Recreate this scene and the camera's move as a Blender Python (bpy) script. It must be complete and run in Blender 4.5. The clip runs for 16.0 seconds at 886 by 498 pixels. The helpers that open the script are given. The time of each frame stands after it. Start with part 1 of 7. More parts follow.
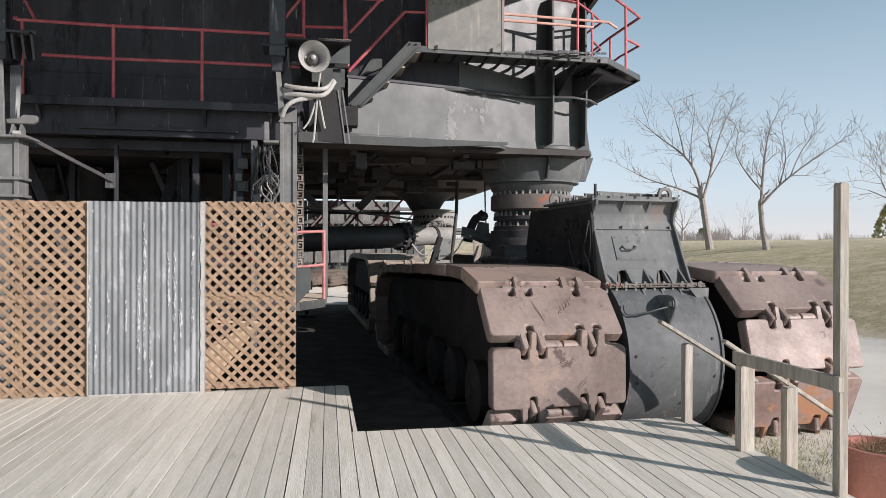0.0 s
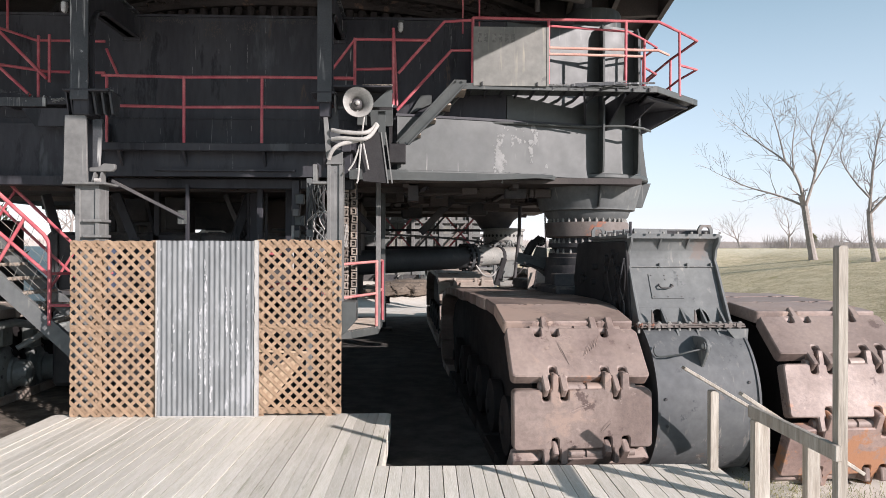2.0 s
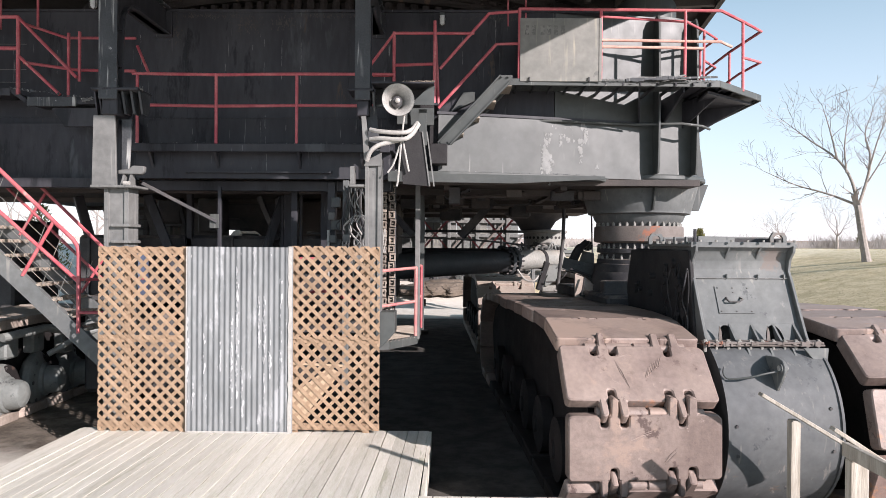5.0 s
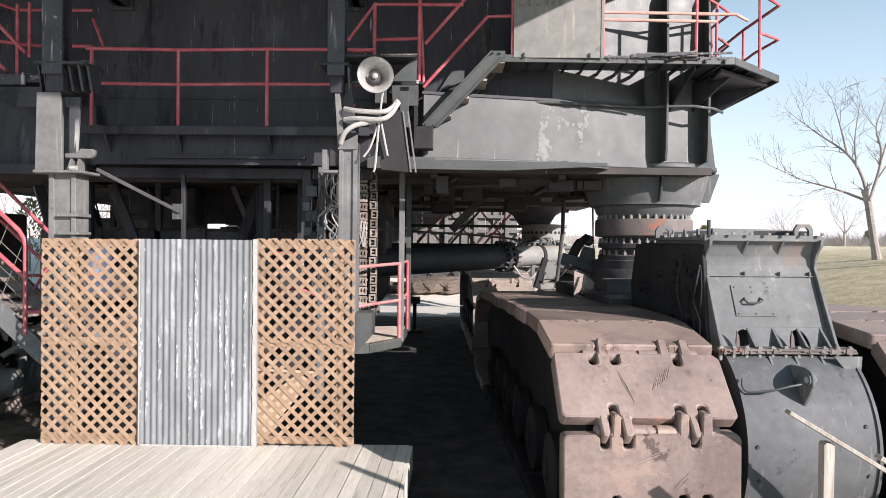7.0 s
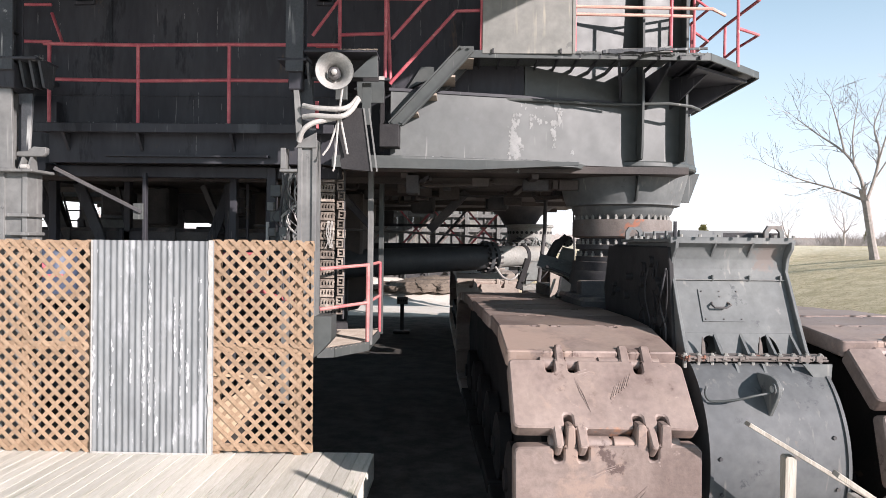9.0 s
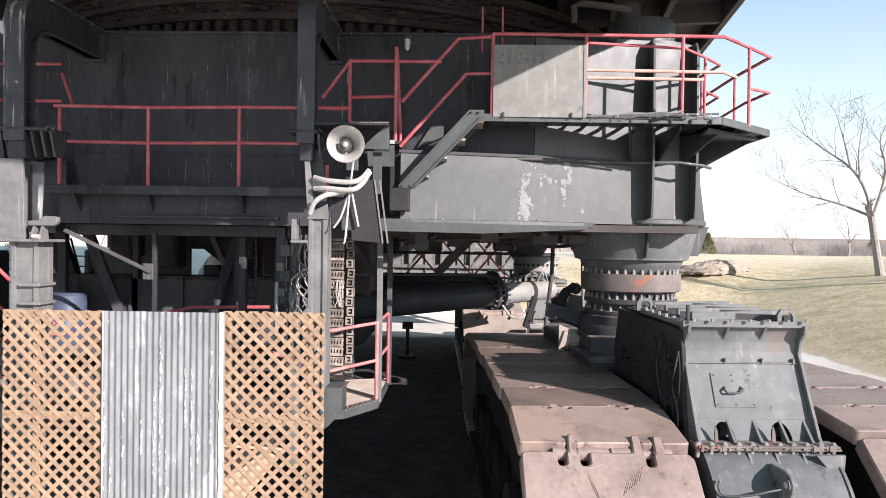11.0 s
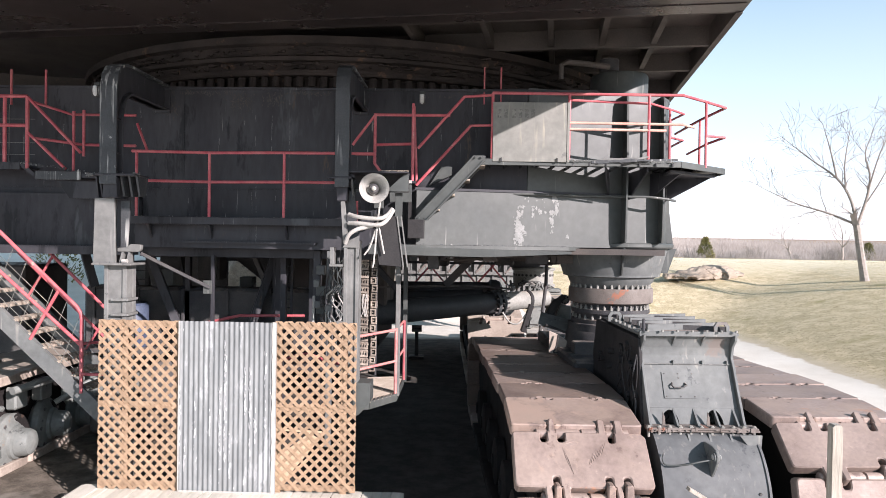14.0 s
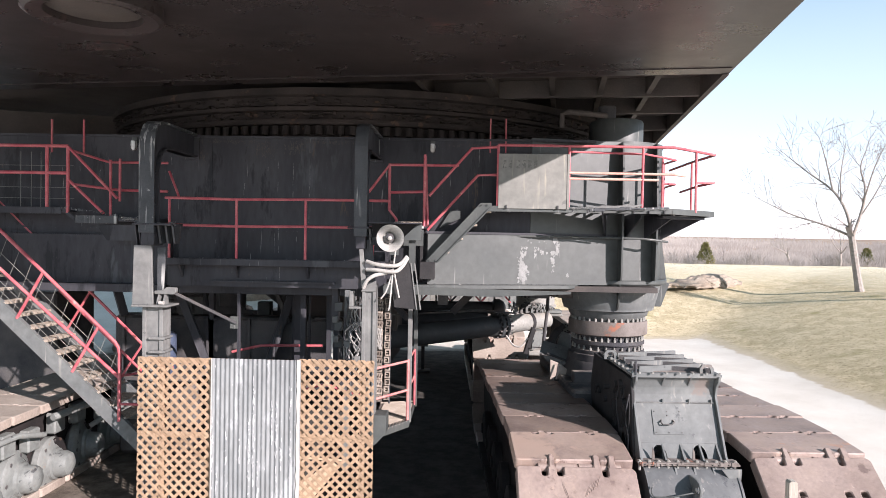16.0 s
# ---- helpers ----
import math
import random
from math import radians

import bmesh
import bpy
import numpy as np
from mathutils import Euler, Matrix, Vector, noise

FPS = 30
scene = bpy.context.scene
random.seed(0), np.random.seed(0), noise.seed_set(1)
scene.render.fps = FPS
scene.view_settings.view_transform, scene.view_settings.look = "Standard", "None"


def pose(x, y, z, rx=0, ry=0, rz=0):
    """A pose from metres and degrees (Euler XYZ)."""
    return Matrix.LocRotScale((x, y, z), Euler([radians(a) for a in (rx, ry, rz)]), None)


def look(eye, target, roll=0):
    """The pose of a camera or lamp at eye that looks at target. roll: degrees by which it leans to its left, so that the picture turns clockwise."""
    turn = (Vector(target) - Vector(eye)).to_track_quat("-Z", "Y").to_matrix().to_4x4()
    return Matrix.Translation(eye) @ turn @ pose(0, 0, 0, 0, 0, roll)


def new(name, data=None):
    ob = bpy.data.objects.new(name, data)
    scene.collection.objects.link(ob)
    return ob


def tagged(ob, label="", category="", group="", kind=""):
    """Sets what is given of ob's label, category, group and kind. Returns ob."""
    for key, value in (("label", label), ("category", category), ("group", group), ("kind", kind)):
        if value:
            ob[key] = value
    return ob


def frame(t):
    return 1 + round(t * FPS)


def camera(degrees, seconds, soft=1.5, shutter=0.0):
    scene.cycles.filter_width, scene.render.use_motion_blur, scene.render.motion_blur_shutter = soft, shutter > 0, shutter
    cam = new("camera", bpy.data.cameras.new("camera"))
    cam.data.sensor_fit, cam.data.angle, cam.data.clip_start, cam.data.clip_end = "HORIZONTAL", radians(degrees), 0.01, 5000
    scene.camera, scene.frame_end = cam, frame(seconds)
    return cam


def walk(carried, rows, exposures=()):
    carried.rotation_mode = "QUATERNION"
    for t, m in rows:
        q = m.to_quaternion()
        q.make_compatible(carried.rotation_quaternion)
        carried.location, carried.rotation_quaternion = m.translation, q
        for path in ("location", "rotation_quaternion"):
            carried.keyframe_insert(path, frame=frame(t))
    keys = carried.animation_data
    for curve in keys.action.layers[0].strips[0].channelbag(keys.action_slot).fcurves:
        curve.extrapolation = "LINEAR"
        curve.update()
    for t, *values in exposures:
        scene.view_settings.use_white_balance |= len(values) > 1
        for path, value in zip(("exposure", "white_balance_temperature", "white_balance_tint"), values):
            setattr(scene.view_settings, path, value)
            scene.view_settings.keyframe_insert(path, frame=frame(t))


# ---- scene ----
cam = camera(65.9, 16.0, 0.85)
METRES, EYE, TILT, LEAN, TURN = 8.0, 1.9, 0.0, 0.0, -10.2
ROWS = [
    (0.0, 0.0, 0.0, 0.0, 0.0, -0.11, -0.16),
    (0.5, 0.0625, -0.0084, 0.0052, 0.44, -0.1, -0.18),
    (1.0, 0.0902, -0.016, 0.0275, 3.31, -0.01, -0.15),
    (1.5, 0.1028, -0.0253, 0.0448, 6.19, 0.01, -0.16),
    (2.0, 0.1065, -0.0303, 0.059, 8.28, 0.02, -0.2),
    (2.5, 0.1071, -0.0328, 0.0678, 9.97, 0.01, -0.24),
    (3.0, 0.1051, -0.0335, 0.0745, 10.68, 0.01, -0.28),
    (3.5, 0.1016, -0.0272, 0.0764, 10.95, -0.02, -0.33),
    (4.0, 0.0934, -0.0105, 0.0771, 10.99, -0.06, -0.37),
    (6.5, 0.0544, 0.1392, 0.0729, 11.18, -0.5, -0.57),
    (7.0, 0.0816, 0.1681, 0.0712, 11.26, -0.51, -0.6),
    (7.5, 0.1156, 0.1926, 0.0698, 11.32, -0.52, -0.63),
    (8.0, 0.13, 0.2042, 0.0684, 11.38, -0.56, -0.63),
    (8.5, 0.1342, 0.2101, 0.0677, 11.42, -0.59, -0.66),
    (11.0, 0.1195, 0.2118, 0.1824, 11.7, -0.76, -0.82),
    (11.5, 0.1169, 0.2101, 0.2004, 11.74, -0.78, -0.86),
    (12.0, 0.1141, 0.2031, 0.2077, 11.78, -0.78, -0.9),
    (12.5, 0.1159, 0.1778, 0.2096, 11.85, -0.76, -0.9),
    (13.0, 0.1265, 0.1236, 0.2157, 11.92, -0.75, -0.9),
    (13.5, 0.1424, 0.0509, 0.2205, 11.99, -0.76, -0.91),
    (14.0, 0.1602, -0.0265, 0.2268, 12.08, -0.77, -0.91),
    (14.5, 0.1767, -0.0977, 0.2398, 12.14, -0.82, -0.94),
    (15.0, 0.1812, -0.1294, 0.2634, 12.19, -0.84, -0.97),
    (15.5, 0.1745, -0.1369, 0.2876, 12.24, -0.92, -0.97),
    (16.0, 0.1668, -0.1395, 0.3199, 12.25, -0.99, -0.98),
]
EXPOSURES = [(t, e, 6540, tint) for t, e, tint in ((0.0, 0.21, 18), (1.0, 0.39, 18.5), (2.5, 0.54, 20), (4.0, 0.65, 20.5), (8.5, 0.75, 20), (11.0, 0.92, 21.5), (14.0, 0.95, 22), (16.0, 0.96, 22.5))]
walk(cam, [(t, pose(0, 0, EYE, TILT, LEAN, TURN) @ pose(METRES * x, METRES * y, METRES * z, 90 + pitch, roll, yaw)) for t, x, y, z, yaw, pitch, roll in ROWS], EXPOSURES)

# ---- light ----
SUN_EL, SUN_AZ = radians(21.8), math.atan2(-0.694, 0.720)
sun_dir = Vector((math.cos(SUN_EL) * math.cos(SUN_AZ), math.cos(SUN_EL) * math.sin(SUN_AZ), math.sin(SUN_EL)))
sun = new("sun", bpy.data.lights.new("sun", "SUN"))
sun.data.energy, sun.data.angle, sun.data.color = 5.0, radians(0.5), (1.0, 0.965, 0.92)
sun.matrix_world = look(sun_dir * 60, (0, 0, 0))
world = bpy.data.worlds.new("world")
scene.world = world
world.use_nodes = True
wn = world.node_tree.nodes
sky = wn.new("ShaderNodeTexSky")
sky.sky_type, sky.sun_disc = "NISHITA", False
sky.sun_elevation, sky.sun_rotation = SUN_EL, math.pi / 2 - SUN_AZ
sky.dust_density, sky.ozone_density, sky.air_density = 0.1, 2.5, 0.85
haze = wn.new("ShaderNodeHueSaturation")
haze.inputs["Saturation"].default_value = 0.74
haze.inputs["Hue"].default_value = 0.458
world.node_tree.links.new(sky.outputs[0], haze.inputs["Color"])
# pale winter haze towards the horizon
wtc, wsep, wfall, wmix = wn.new("ShaderNodeTexCoord"), wn.new("ShaderNodeSeparateXYZ"), wn.new("ShaderNodeMapRange"), wn.new("ShaderNodeMix")
wmix.data_type = "RGBA"
for i, v in enumerate((0.0, 0.36, 0.62, 0.0)):
    wfall.inputs[i + 1].default_value = v
wmix.inputs[7].default_value = (4.35, 4.60, 5.15, 1)
world.node_tree.links.new(wtc.outputs["Generated"], wsep.inputs[0])
world.node_tree.links.new(wsep.outputs[2], wfall.inputs[0])
world.node_tree.links.new(wfall.outputs[0], wmix.inputs[0])
world.node_tree.links.new(haze.outputs[0], wmix.inputs[6])
world.node_tree.links.new(wmix.outputs[2], wn["Background"].inputs[0])
wn["Background"].inputs[1].default_value = 0.132

# ---- materials ----
def surf(name, base, alt, scale=2.0, rough=0.6, metal=0.0, fine=40.0, bump=0.15, spots=None, drips=None, dust=None, vary=0.0, stretch=(1, 1, 1), spec=0.5):
    """Procedural surface: two tones at two scales, flakes, drips running down, dust on upward faces, piece-to-piece variation."""
    m = bpy.data.materials.new(name)
    m.use_nodes = True
    nt, b = m.node_tree, m.node_tree.nodes["Principled BSDF"]
    def add(kind, **kw):
        n = nt.nodes.new(kind)
        for k, v in kw.items():
            n.inputs[k].default_value = v
        return n
    def join(a, i, c, o):
        nt.links.new(a.outputs[i], c.inputs[o])
    def ramp(src, lo, hi):
        r = nt.nodes.new("ShaderNodeMapRange")
        r.inputs[1].default_value, r.inputs[2].default_value = lo, hi
        nt.links.new(src, r.inputs[0])
        return r.outputs[0]
    def blend(fac, a, c):
        x = nt.nodes.new("ShaderNodeMix")
        x.data_type = "RGBA"
        nt.links.new(fac, x.inputs[0])
        for s, v in ((6, a), (7, c)):
            if isinstance(v, tuple):
                x.inputs[s].default_value = (*v, 1)
            else:
                nt.links.new(v, x.inputs[s])
        return x.outputs[2]
    tc = nt.nodes.new("ShaderNodeTexCoord")
    info = nt.nodes.new("ShaderNodeObjectInfo")
    off = nt.nodes.new("ShaderNodeVectorMath")
    off.operation = "MULTIPLY_ADD"
    comb = nt.nodes.new("ShaderNodeCombineXYZ")
    for i in range(3):
        join(info, "Random", comb, i)
    off.inputs[1].default_value = (37 if vary else 0,) * 3
    nt.links.new(comb.outputs[0], off.inputs[0])
    nt.links.new(tc.outputs["Object"], off.inputs[2])
    st = nt.nodes.new("ShaderNodeVectorMath")
    st.operation = "MULTIPLY"
    st.inputs[1].default_value = stretch
    nt.links.new(off.outputs[0], st.inputs[0])
    vec = st.outputs[0]
    def noisy(sc, detail=4.0, v=None, rgh=0.6):
        n = add("ShaderNodeTexNoise", Scale=sc, Detail=detail, Roughness=rgh)
        nt.links.new(v or vec, n.inputs["Vector"])
        return n.outputs[0]
    big, small = noisy(scale), noisy(fine, 3.0)
    col = blend(ramp(big, 0.35, 0.68), base, alt)
    g = nt.nodes.new("ShaderNodeMix")
    g.data_type, g.blend_type = "RGBA", "OVERLAY"
    g.inputs[0].default_value = 0.35
    nt.links.new(col, g.inputs[6])
    nt.links.new(small, g.inputs[7])
    col = g.outputs[2]
    if spots:
        for c, lo, sc in spots:
            col = blend(ramp(noisy(sc, 6.0, rgh=0.7), lo, lo + 0.05), col, c)
    if drips:
        c, lo, sc = drips
        d = nt.nodes.new("ShaderNodeVectorMath")
        d.operation = "MULTIPLY"
        d.inputs[1].default_value = (sc, sc, sc * 0.06)
        nt.links.new(off.outputs[0], d.inputs[0])
        mask = ramp(noisy(1.0, 3.0, d.outputs[0], 0.55), lo, lo + 0.08)
        brk = nt.nodes.new("ShaderNodeMath")
        brk.operation = "MULTIPLY"
        nt.links.new(mask, brk.inputs[0])
        nt.links.new(ramp(noisy(1.3, 3.0), 0.45, 0.65), brk.inputs[1])
        col = blend(brk.outputs[0], col, c)
    if dust:
        c, amount = dust
        geo = nt.nodes.new("ShaderNodeNewGeometry")
        sep = nt.nodes.new("ShaderNodeSeparateXYZ")
        nt.links.new(geo.outputs["Normal"], sep.inputs[0])
        up = nt.nodes.new("ShaderNodeMath")
        up.operation = "MULTIPLY"
        nt.links.new(ramp(sep.outputs[2], 0.3, 0.95), up.inputs[0])
        nt.links.new(ramp(noisy(3.0, 5.0), 0.62 - amount * 0.4, 0.75), up.inputs[1])
        col = blend(up.outputs[0], col, c)
    if vary:
        hsv = nt.nodes.new("ShaderNodeHueSaturation")
        nt.links.new(col, hsv.inputs["Color"])
        r = nt.nodes.new("ShaderNodeMapRange")
        r.inputs[3].default_value, r.inputs[4].default_value = 1 - vary, 1 + vary
        join(info, "Random", r, 0)
        nt.links.new(r.outputs[0], hsv.inputs["Value"])
        col = hsv.outputs[0]
    nt.links.new(col, b.inputs["Base Color"])
    rr = nt.nodes.new("ShaderNodeMapRange")
    rr.inputs[3].default_value, rr.inputs[4].default_value = max(rough - 0.15, 0.05), min(rough + 0.15, 1)
    nt.links.new(noisy(scale * 3), rr.inputs[0])
    nt.links.new(rr.outputs[0], b.inputs["Roughness"])
    b.inputs["Metallic"].default_value = metal
    b.inputs["Specular IOR Level"].default_value = spec
    if bump:
        bp = add("ShaderNodeBump", Strength=bump, Distance=0.02)
        mixh = nt.nodes.new("ShaderNodeMath")
        mixh.operation = "ADD"
        nt.links.new(small, mixh.inputs[0])
        nt.links.new(big, mixh.inputs[1])
        nt.links.new(mixh.outputs[0], bp.inputs["Height"])
        nt.links.new(bp.outputs[0], b.inputs["Normal"])
    return m


M_BLACK = surf("weathered_dark_paint", (0.0325, 0.0322, 0.0380), (0.0555, 0.0550, 0.0605), 1.1, 0.5, fine=12.0, drips=((0.38, 0.38, 0.36), 0.68, 26.0), spots=[((0.088, 0.064, 0.050), 0.64, 2.4), ((0.020, 0.021, 0.024), 0.57, 1.6), ((0.074, 0.077, 0.083), 0.60, 0.8), ((0.19, 0.19, 0.18), 0.70, 11.0)], bump=0.06, spec=0.25, stretch=(1, 1, 0.25))
M_GREY = surf("weathered_grey_paint", (0.054, 0.060, 0.058), (0.077, 0.082, 0.077), 0.9, 0.5, fine=7.0, drips=((0.26, 0.255, 0.24), 0.63, 16.0), spots=[((0.17, 0.12, 0.085), 0.70, 2.6), ((0.066, 0.070, 0.072), 0.62, 2.0), ((0.34, 0.34, 0.33), 0.735, 8.0)], bump=0.03)
M_GREYBLUE = surf("blue_grey_paint", (0.108, 0.114, 0.113), (0.152, 0.158, 0.152), 1.4, 0.65, fine=8.0, spec=0.3, drips=((0.269, 0.258, 0.235), 0.60, 14.0), spots=[((0.172, 0.148, 0.133), 0.62, 1.3), ((0.179, 0.112, 0.084), 0.69, 2.5), ((0.075, 0.080, 0.082), 0.62, 3.0), ((0.246, 0.235, 0.213), 0.68, 5.0)], bump=0.05)
M_PANEL = surf("stained_grey_panel", (0.160, 0.160, 0.145), (0.215, 0.21, 0.19), 1.6, 0.6, fine=8.0, drips=((0.36, 0.33, 0.26), 0.58, 16.0), spots=[((0.27, 0.175, 0.11), 0.64, 2.0), ((0.13, 0.13, 0.12), 0.64, 3.0)], bump=0.04)
M_SHOE = surf("worn_rusty_steel", (0.166, 0.121, 0.104), (0.306, 0.238, 0.206), 1.0, 0.58, metal=0.1, fine=18.0, bump=0.18, drips=((0.37, 0.29, 0.25), 0.655, 11.0), spots=[((0.31, 0.225, 0.183), 0.58, 0.9), ((0.36, 0.185, 0.115), 0.63, 1.1), ((0.10, 0.066, 0.058), 0.61, 2.4), ((0.085, 0.055, 0.047), 0.69, 14.0), ((0.38, 0.31, 0.27), 0.70, 6.0)], dust=((0.285, 0.218, 0.178), 0.6), vary=0.22)
M_ORANGE = surf("orange_rusted_steel", (0.165, 0.110, 0.096), (0.315, 0.225, 0.190), 1.0, 0.65, metal=0.05, fine=18.0, bump=0.2, spots=[((0.36, 0.175, 0.095), 0.50, 1.6), ((0.12, 0.08, 0.07), 0.62, 3.0)], vary=0.08)
M_TAN = surf("dust_caked_steel", (0.25, 0.20, 0.165), (0.40, 0.335, 0.285), 1.0, 0.75, fine=18.0, bump=0.2, spots=[((0.17, 0.12, 0.10), 0.62, 1.8), ((0.46, 0.40, 0.34), 0.62, 1.2)], dust=((0.42, 0.36, 0.30), 0.7), vary=0.15)
M_RUST = surf("dusty_rusted_steel", (0.12, 0.10, 0.088), (0.18, 0.155, 0.14), 3.0, 0.8, fine=60.0, bump=0.15, spots=[((0.26, 0.10, 0.06), 0.58, 2.2), ((0.07, 0.055, 0.045), 0.64, 6.0)])
M_DARK = surf("greasy_black_steel", (0.043, 0.043, 0.048), (0.098, 0.092, 0.087), 1.5, 0.65, bump=0.25, spots=[((0.301, 0.232, 0.178), 0.68, 3.0)], dust=((0.328, 0.273, 0.232), 0.4), spec=0.25)
M_UNDER = surf("sooty_underside_paint", (0.062, 0.055, 0.052), (0.110, 0.092, 0.082), 0.7, 0.65, bump=0.15, spots=[((0.190, 0.115, 0.085), 0.66, 0.8), ((0.24, 0.20, 0.165), 0.69, 3.0)], spec=0.2)
M_RED = surf("faded_red_paint", (0.40, 0.068, 0.088), (0.50, 0.145, 0.150), 5.0, 0.55, fine=30.0, bump=0.05, spots=[((0.54, 0.29, 0.25), 0.65, 6.0)], vary=0.08)
M_FADED = surf("faded_and_sunlit_red_paint", (0.52, 0.27, 0.22), (0.60, 0.38, 0.31), 4.0, 0.6, fine=30.0, bump=0.05, spots=[((0.40, 0.12, 0.11), 0.68, 3.0)])
M_DRUM = surf("blue_black_drum_paint", (0.078, 0.083, 0.086), (0.112, 0.116, 0.116), 1.4, 0.62, fine=8.0, spec=0.3, drips=((0.215, 0.20, 0.18), 0.61, 14.0), spots=[((0.15, 0.115, 0.095), 0.64, 1.3), ((0.055, 0.058, 0.062), 0.62, 3.0), ((0.22, 0.21, 0.195), 0.69, 5.0)], bump=0.05)
# paler copy of M_RED: sunlight on the platform rails put into the colour
M_RED_SUNLIT = surf("faded_and_sunlit_red_paint", (0.44, 0.14, 0.14), (0.52, 0.25, 0.22), 5.0, 0.6, fine=30.0, bump=0.05, spots=[((0.40, 0.07, 0.085), 0.60, 4.0)])
M_LATTICE = surf("tan_lattice_wood", (0.262, 0.172, 0.106), (0.335, 0.232, 0.152), 6.0, 0.75, fine=50.0, bump=0.12, vary=0.14, spots=[((0.395, 0.288, 0.195), 0.66, 4.0), ((0.205, 0.122, 0.072), 0.69, 8.0)])
M_PLY = surf("bare_plywood", (0.40, 0.285, 0.185), (0.47, 0.345, 0.235), 3.0, 0.75, fine=30.0, bump=0.05, stretch=(1, 1, 6))
M_ZINC = surf("corrugated_zinc", (0.172, 0.182, 0.184), (0.240, 0.250, 0.250), 2.5, 0.65, metal=0.05, fine=12.0, bump=0.04, drips=((0.55, 0.55, 0.545), 0.615, 9.0), spots=[((0.30, 0.31, 0.315), 0.55, 3.0), ((0.52, 0.52, 0.51), 0.655, 13.0), ((0.58, 0.58, 0.57), 0.675, 6.0)], stretch=(1, 1, 0.28), spec=0.2)
M_DECK = surf("weathered_deck_wood", (0.585, 0.55, 0.465), (0.70, 0.655, 0.58), 1.6, 0.8, fine=14.0, bump=0.25, stretch=(9, 0.8, 4), spots=[((0.47, 0.45, 0.35), 0.60, 0.9), ((0.40, 0.36, 0.29), 0.70, 2.4)], vary=0.13)
M_POST = surf("weathered_post_wood", (0.29, 0.255, 0.208), (0.46, 0.42, 0.36), 2.0, 0.8, fine=12.0, bump=0.25, stretch=(9, 9, 0.8), spots=[((0.230, 0.184, 0.138), 0.70, 1.3)], vary=0.12)
M_CLAY = surf("terracotta_paint", (0.36, 0.14, 0.10), (0.43, 0.18, 0.13), 3.0, 0.6, bump=0.025)
M_SOIL = surf("dry_soil", (0.16, 0.11, 0.08), (0.24, 0.17, 0.12), 8.0, 0.95, bump=0.4)
M_STRAW = surf("dry_straw", (0.36, 0.24, 0.15), (0.46, 0.33, 0.20), 8.0, 0.9, bump=0.0)
M_TURF = surf("thin_green_grass", (0.17, 0.19, 0.06), (0.34, 0.30, 0.13), 2.0, 0.9, bump=0.0)
M_WHITE = surf("dirty_white_plastic", (0.359, 0.343, 0.320), (0.437, 0.421, 0.390), 6.0, 0.45, bump=0.05, spots=[((0.312, 0.281, 0.250), 0.66, 9.0)])
M_HORN = surf("aged_aluminium_horn", (0.36, 0.35, 0.33), (0.46, 0.45, 0.42), 5.0, 0.5, metal=0.2, bump=0.05)
M_BARK = surf("grey_bark", (0.24, 0.21, 0.185), (0.34, 0.30, 0.27), 6.0, 0.9, bump=0.3)
M_TWIG = surf("bare_twigs", (0.30, 0.265, 0.245), (0.40, 0.36, 0.335), 3.0, 0.9, bump=0.0)
# distance haze is mixed into this pale brush colour
M_HAZED_BRUSH = surf("hazed_winter_brush", (0.36, 0.315, 0.285), (0.50, 0.445, 0.405), 0.05, 0.95, fine=0.5, bump=0.0)
M_CEDAR = surf("cedar_foliage", (0.12, 0.122, 0.048), (0.26, 0.225, 0.085), 1.0, 0.9, bump=0.0)
M_FLAKE = surf("flaking_white_patches", (0.19, 0.193, 0.187), (0.275, 0.275, 0.266), 9.0, 0.7, bump=0.0)
M_PEEL = surf("flaking_pale_paint", (0.14, 0.142, 0.137), (0.215, 0.215, 0.207), 9.0, 0.7, bump=0.0)
M_ROCK = surf("brown_limestone", (0.22, 0.175, 0.135), (0.34, 0.285, 0.225), 1.5, 0.9, fine=12.0, bump=0.5, spots=[((0.13, 0.105, 0.085), 0.60, 1.5), ((0.50, 0.45, 0.37), 0.64, 2.5)])
# M_ROCK darkened: shade on the second ledge put into its colour
M_ROCK_SHADED = surf("shaded_brown_limestone", (0.10, 0.078, 0.060), (0.17, 0.135, 0.105), 1.5, 0.9, fine=12.0, bump=0.5, spots=[((0.06, 0.048, 0.04), 0.58, 1.5)])
M_MUD = surf("dusty_grey_casting", (0.19, 0.19, 0.175), (0.28, 0.27, 0.245), 2.0, 0.7, fine=20.0, bump=0.2, spots=[((0.11, 0.10, 0.09), 0.62, 4.0), ((0.34, 0.20, 0.13), 0.70, 3.0)], dust=((0.40, 0.35, 0.29), 0.6))
M_BLUE = surf("faded_blue_plastic", (0.045, 0.06, 0.10), (0.075, 0.095, 0.14), 3.0, 0.5, bump=0.0)
M_GRATE = surf("dusty_grating", (0.30, 0.25, 0.20), (0.40, 0.34, 0.28), 5.0, 0.8, fine=60.0, bump=0.3)
M_GLASS = surf("frosted_lamp_glass", (0.5, 0.5, 0.48), (0.62, 0.62, 0.6), 5.0, 0.3, bump=0.0)

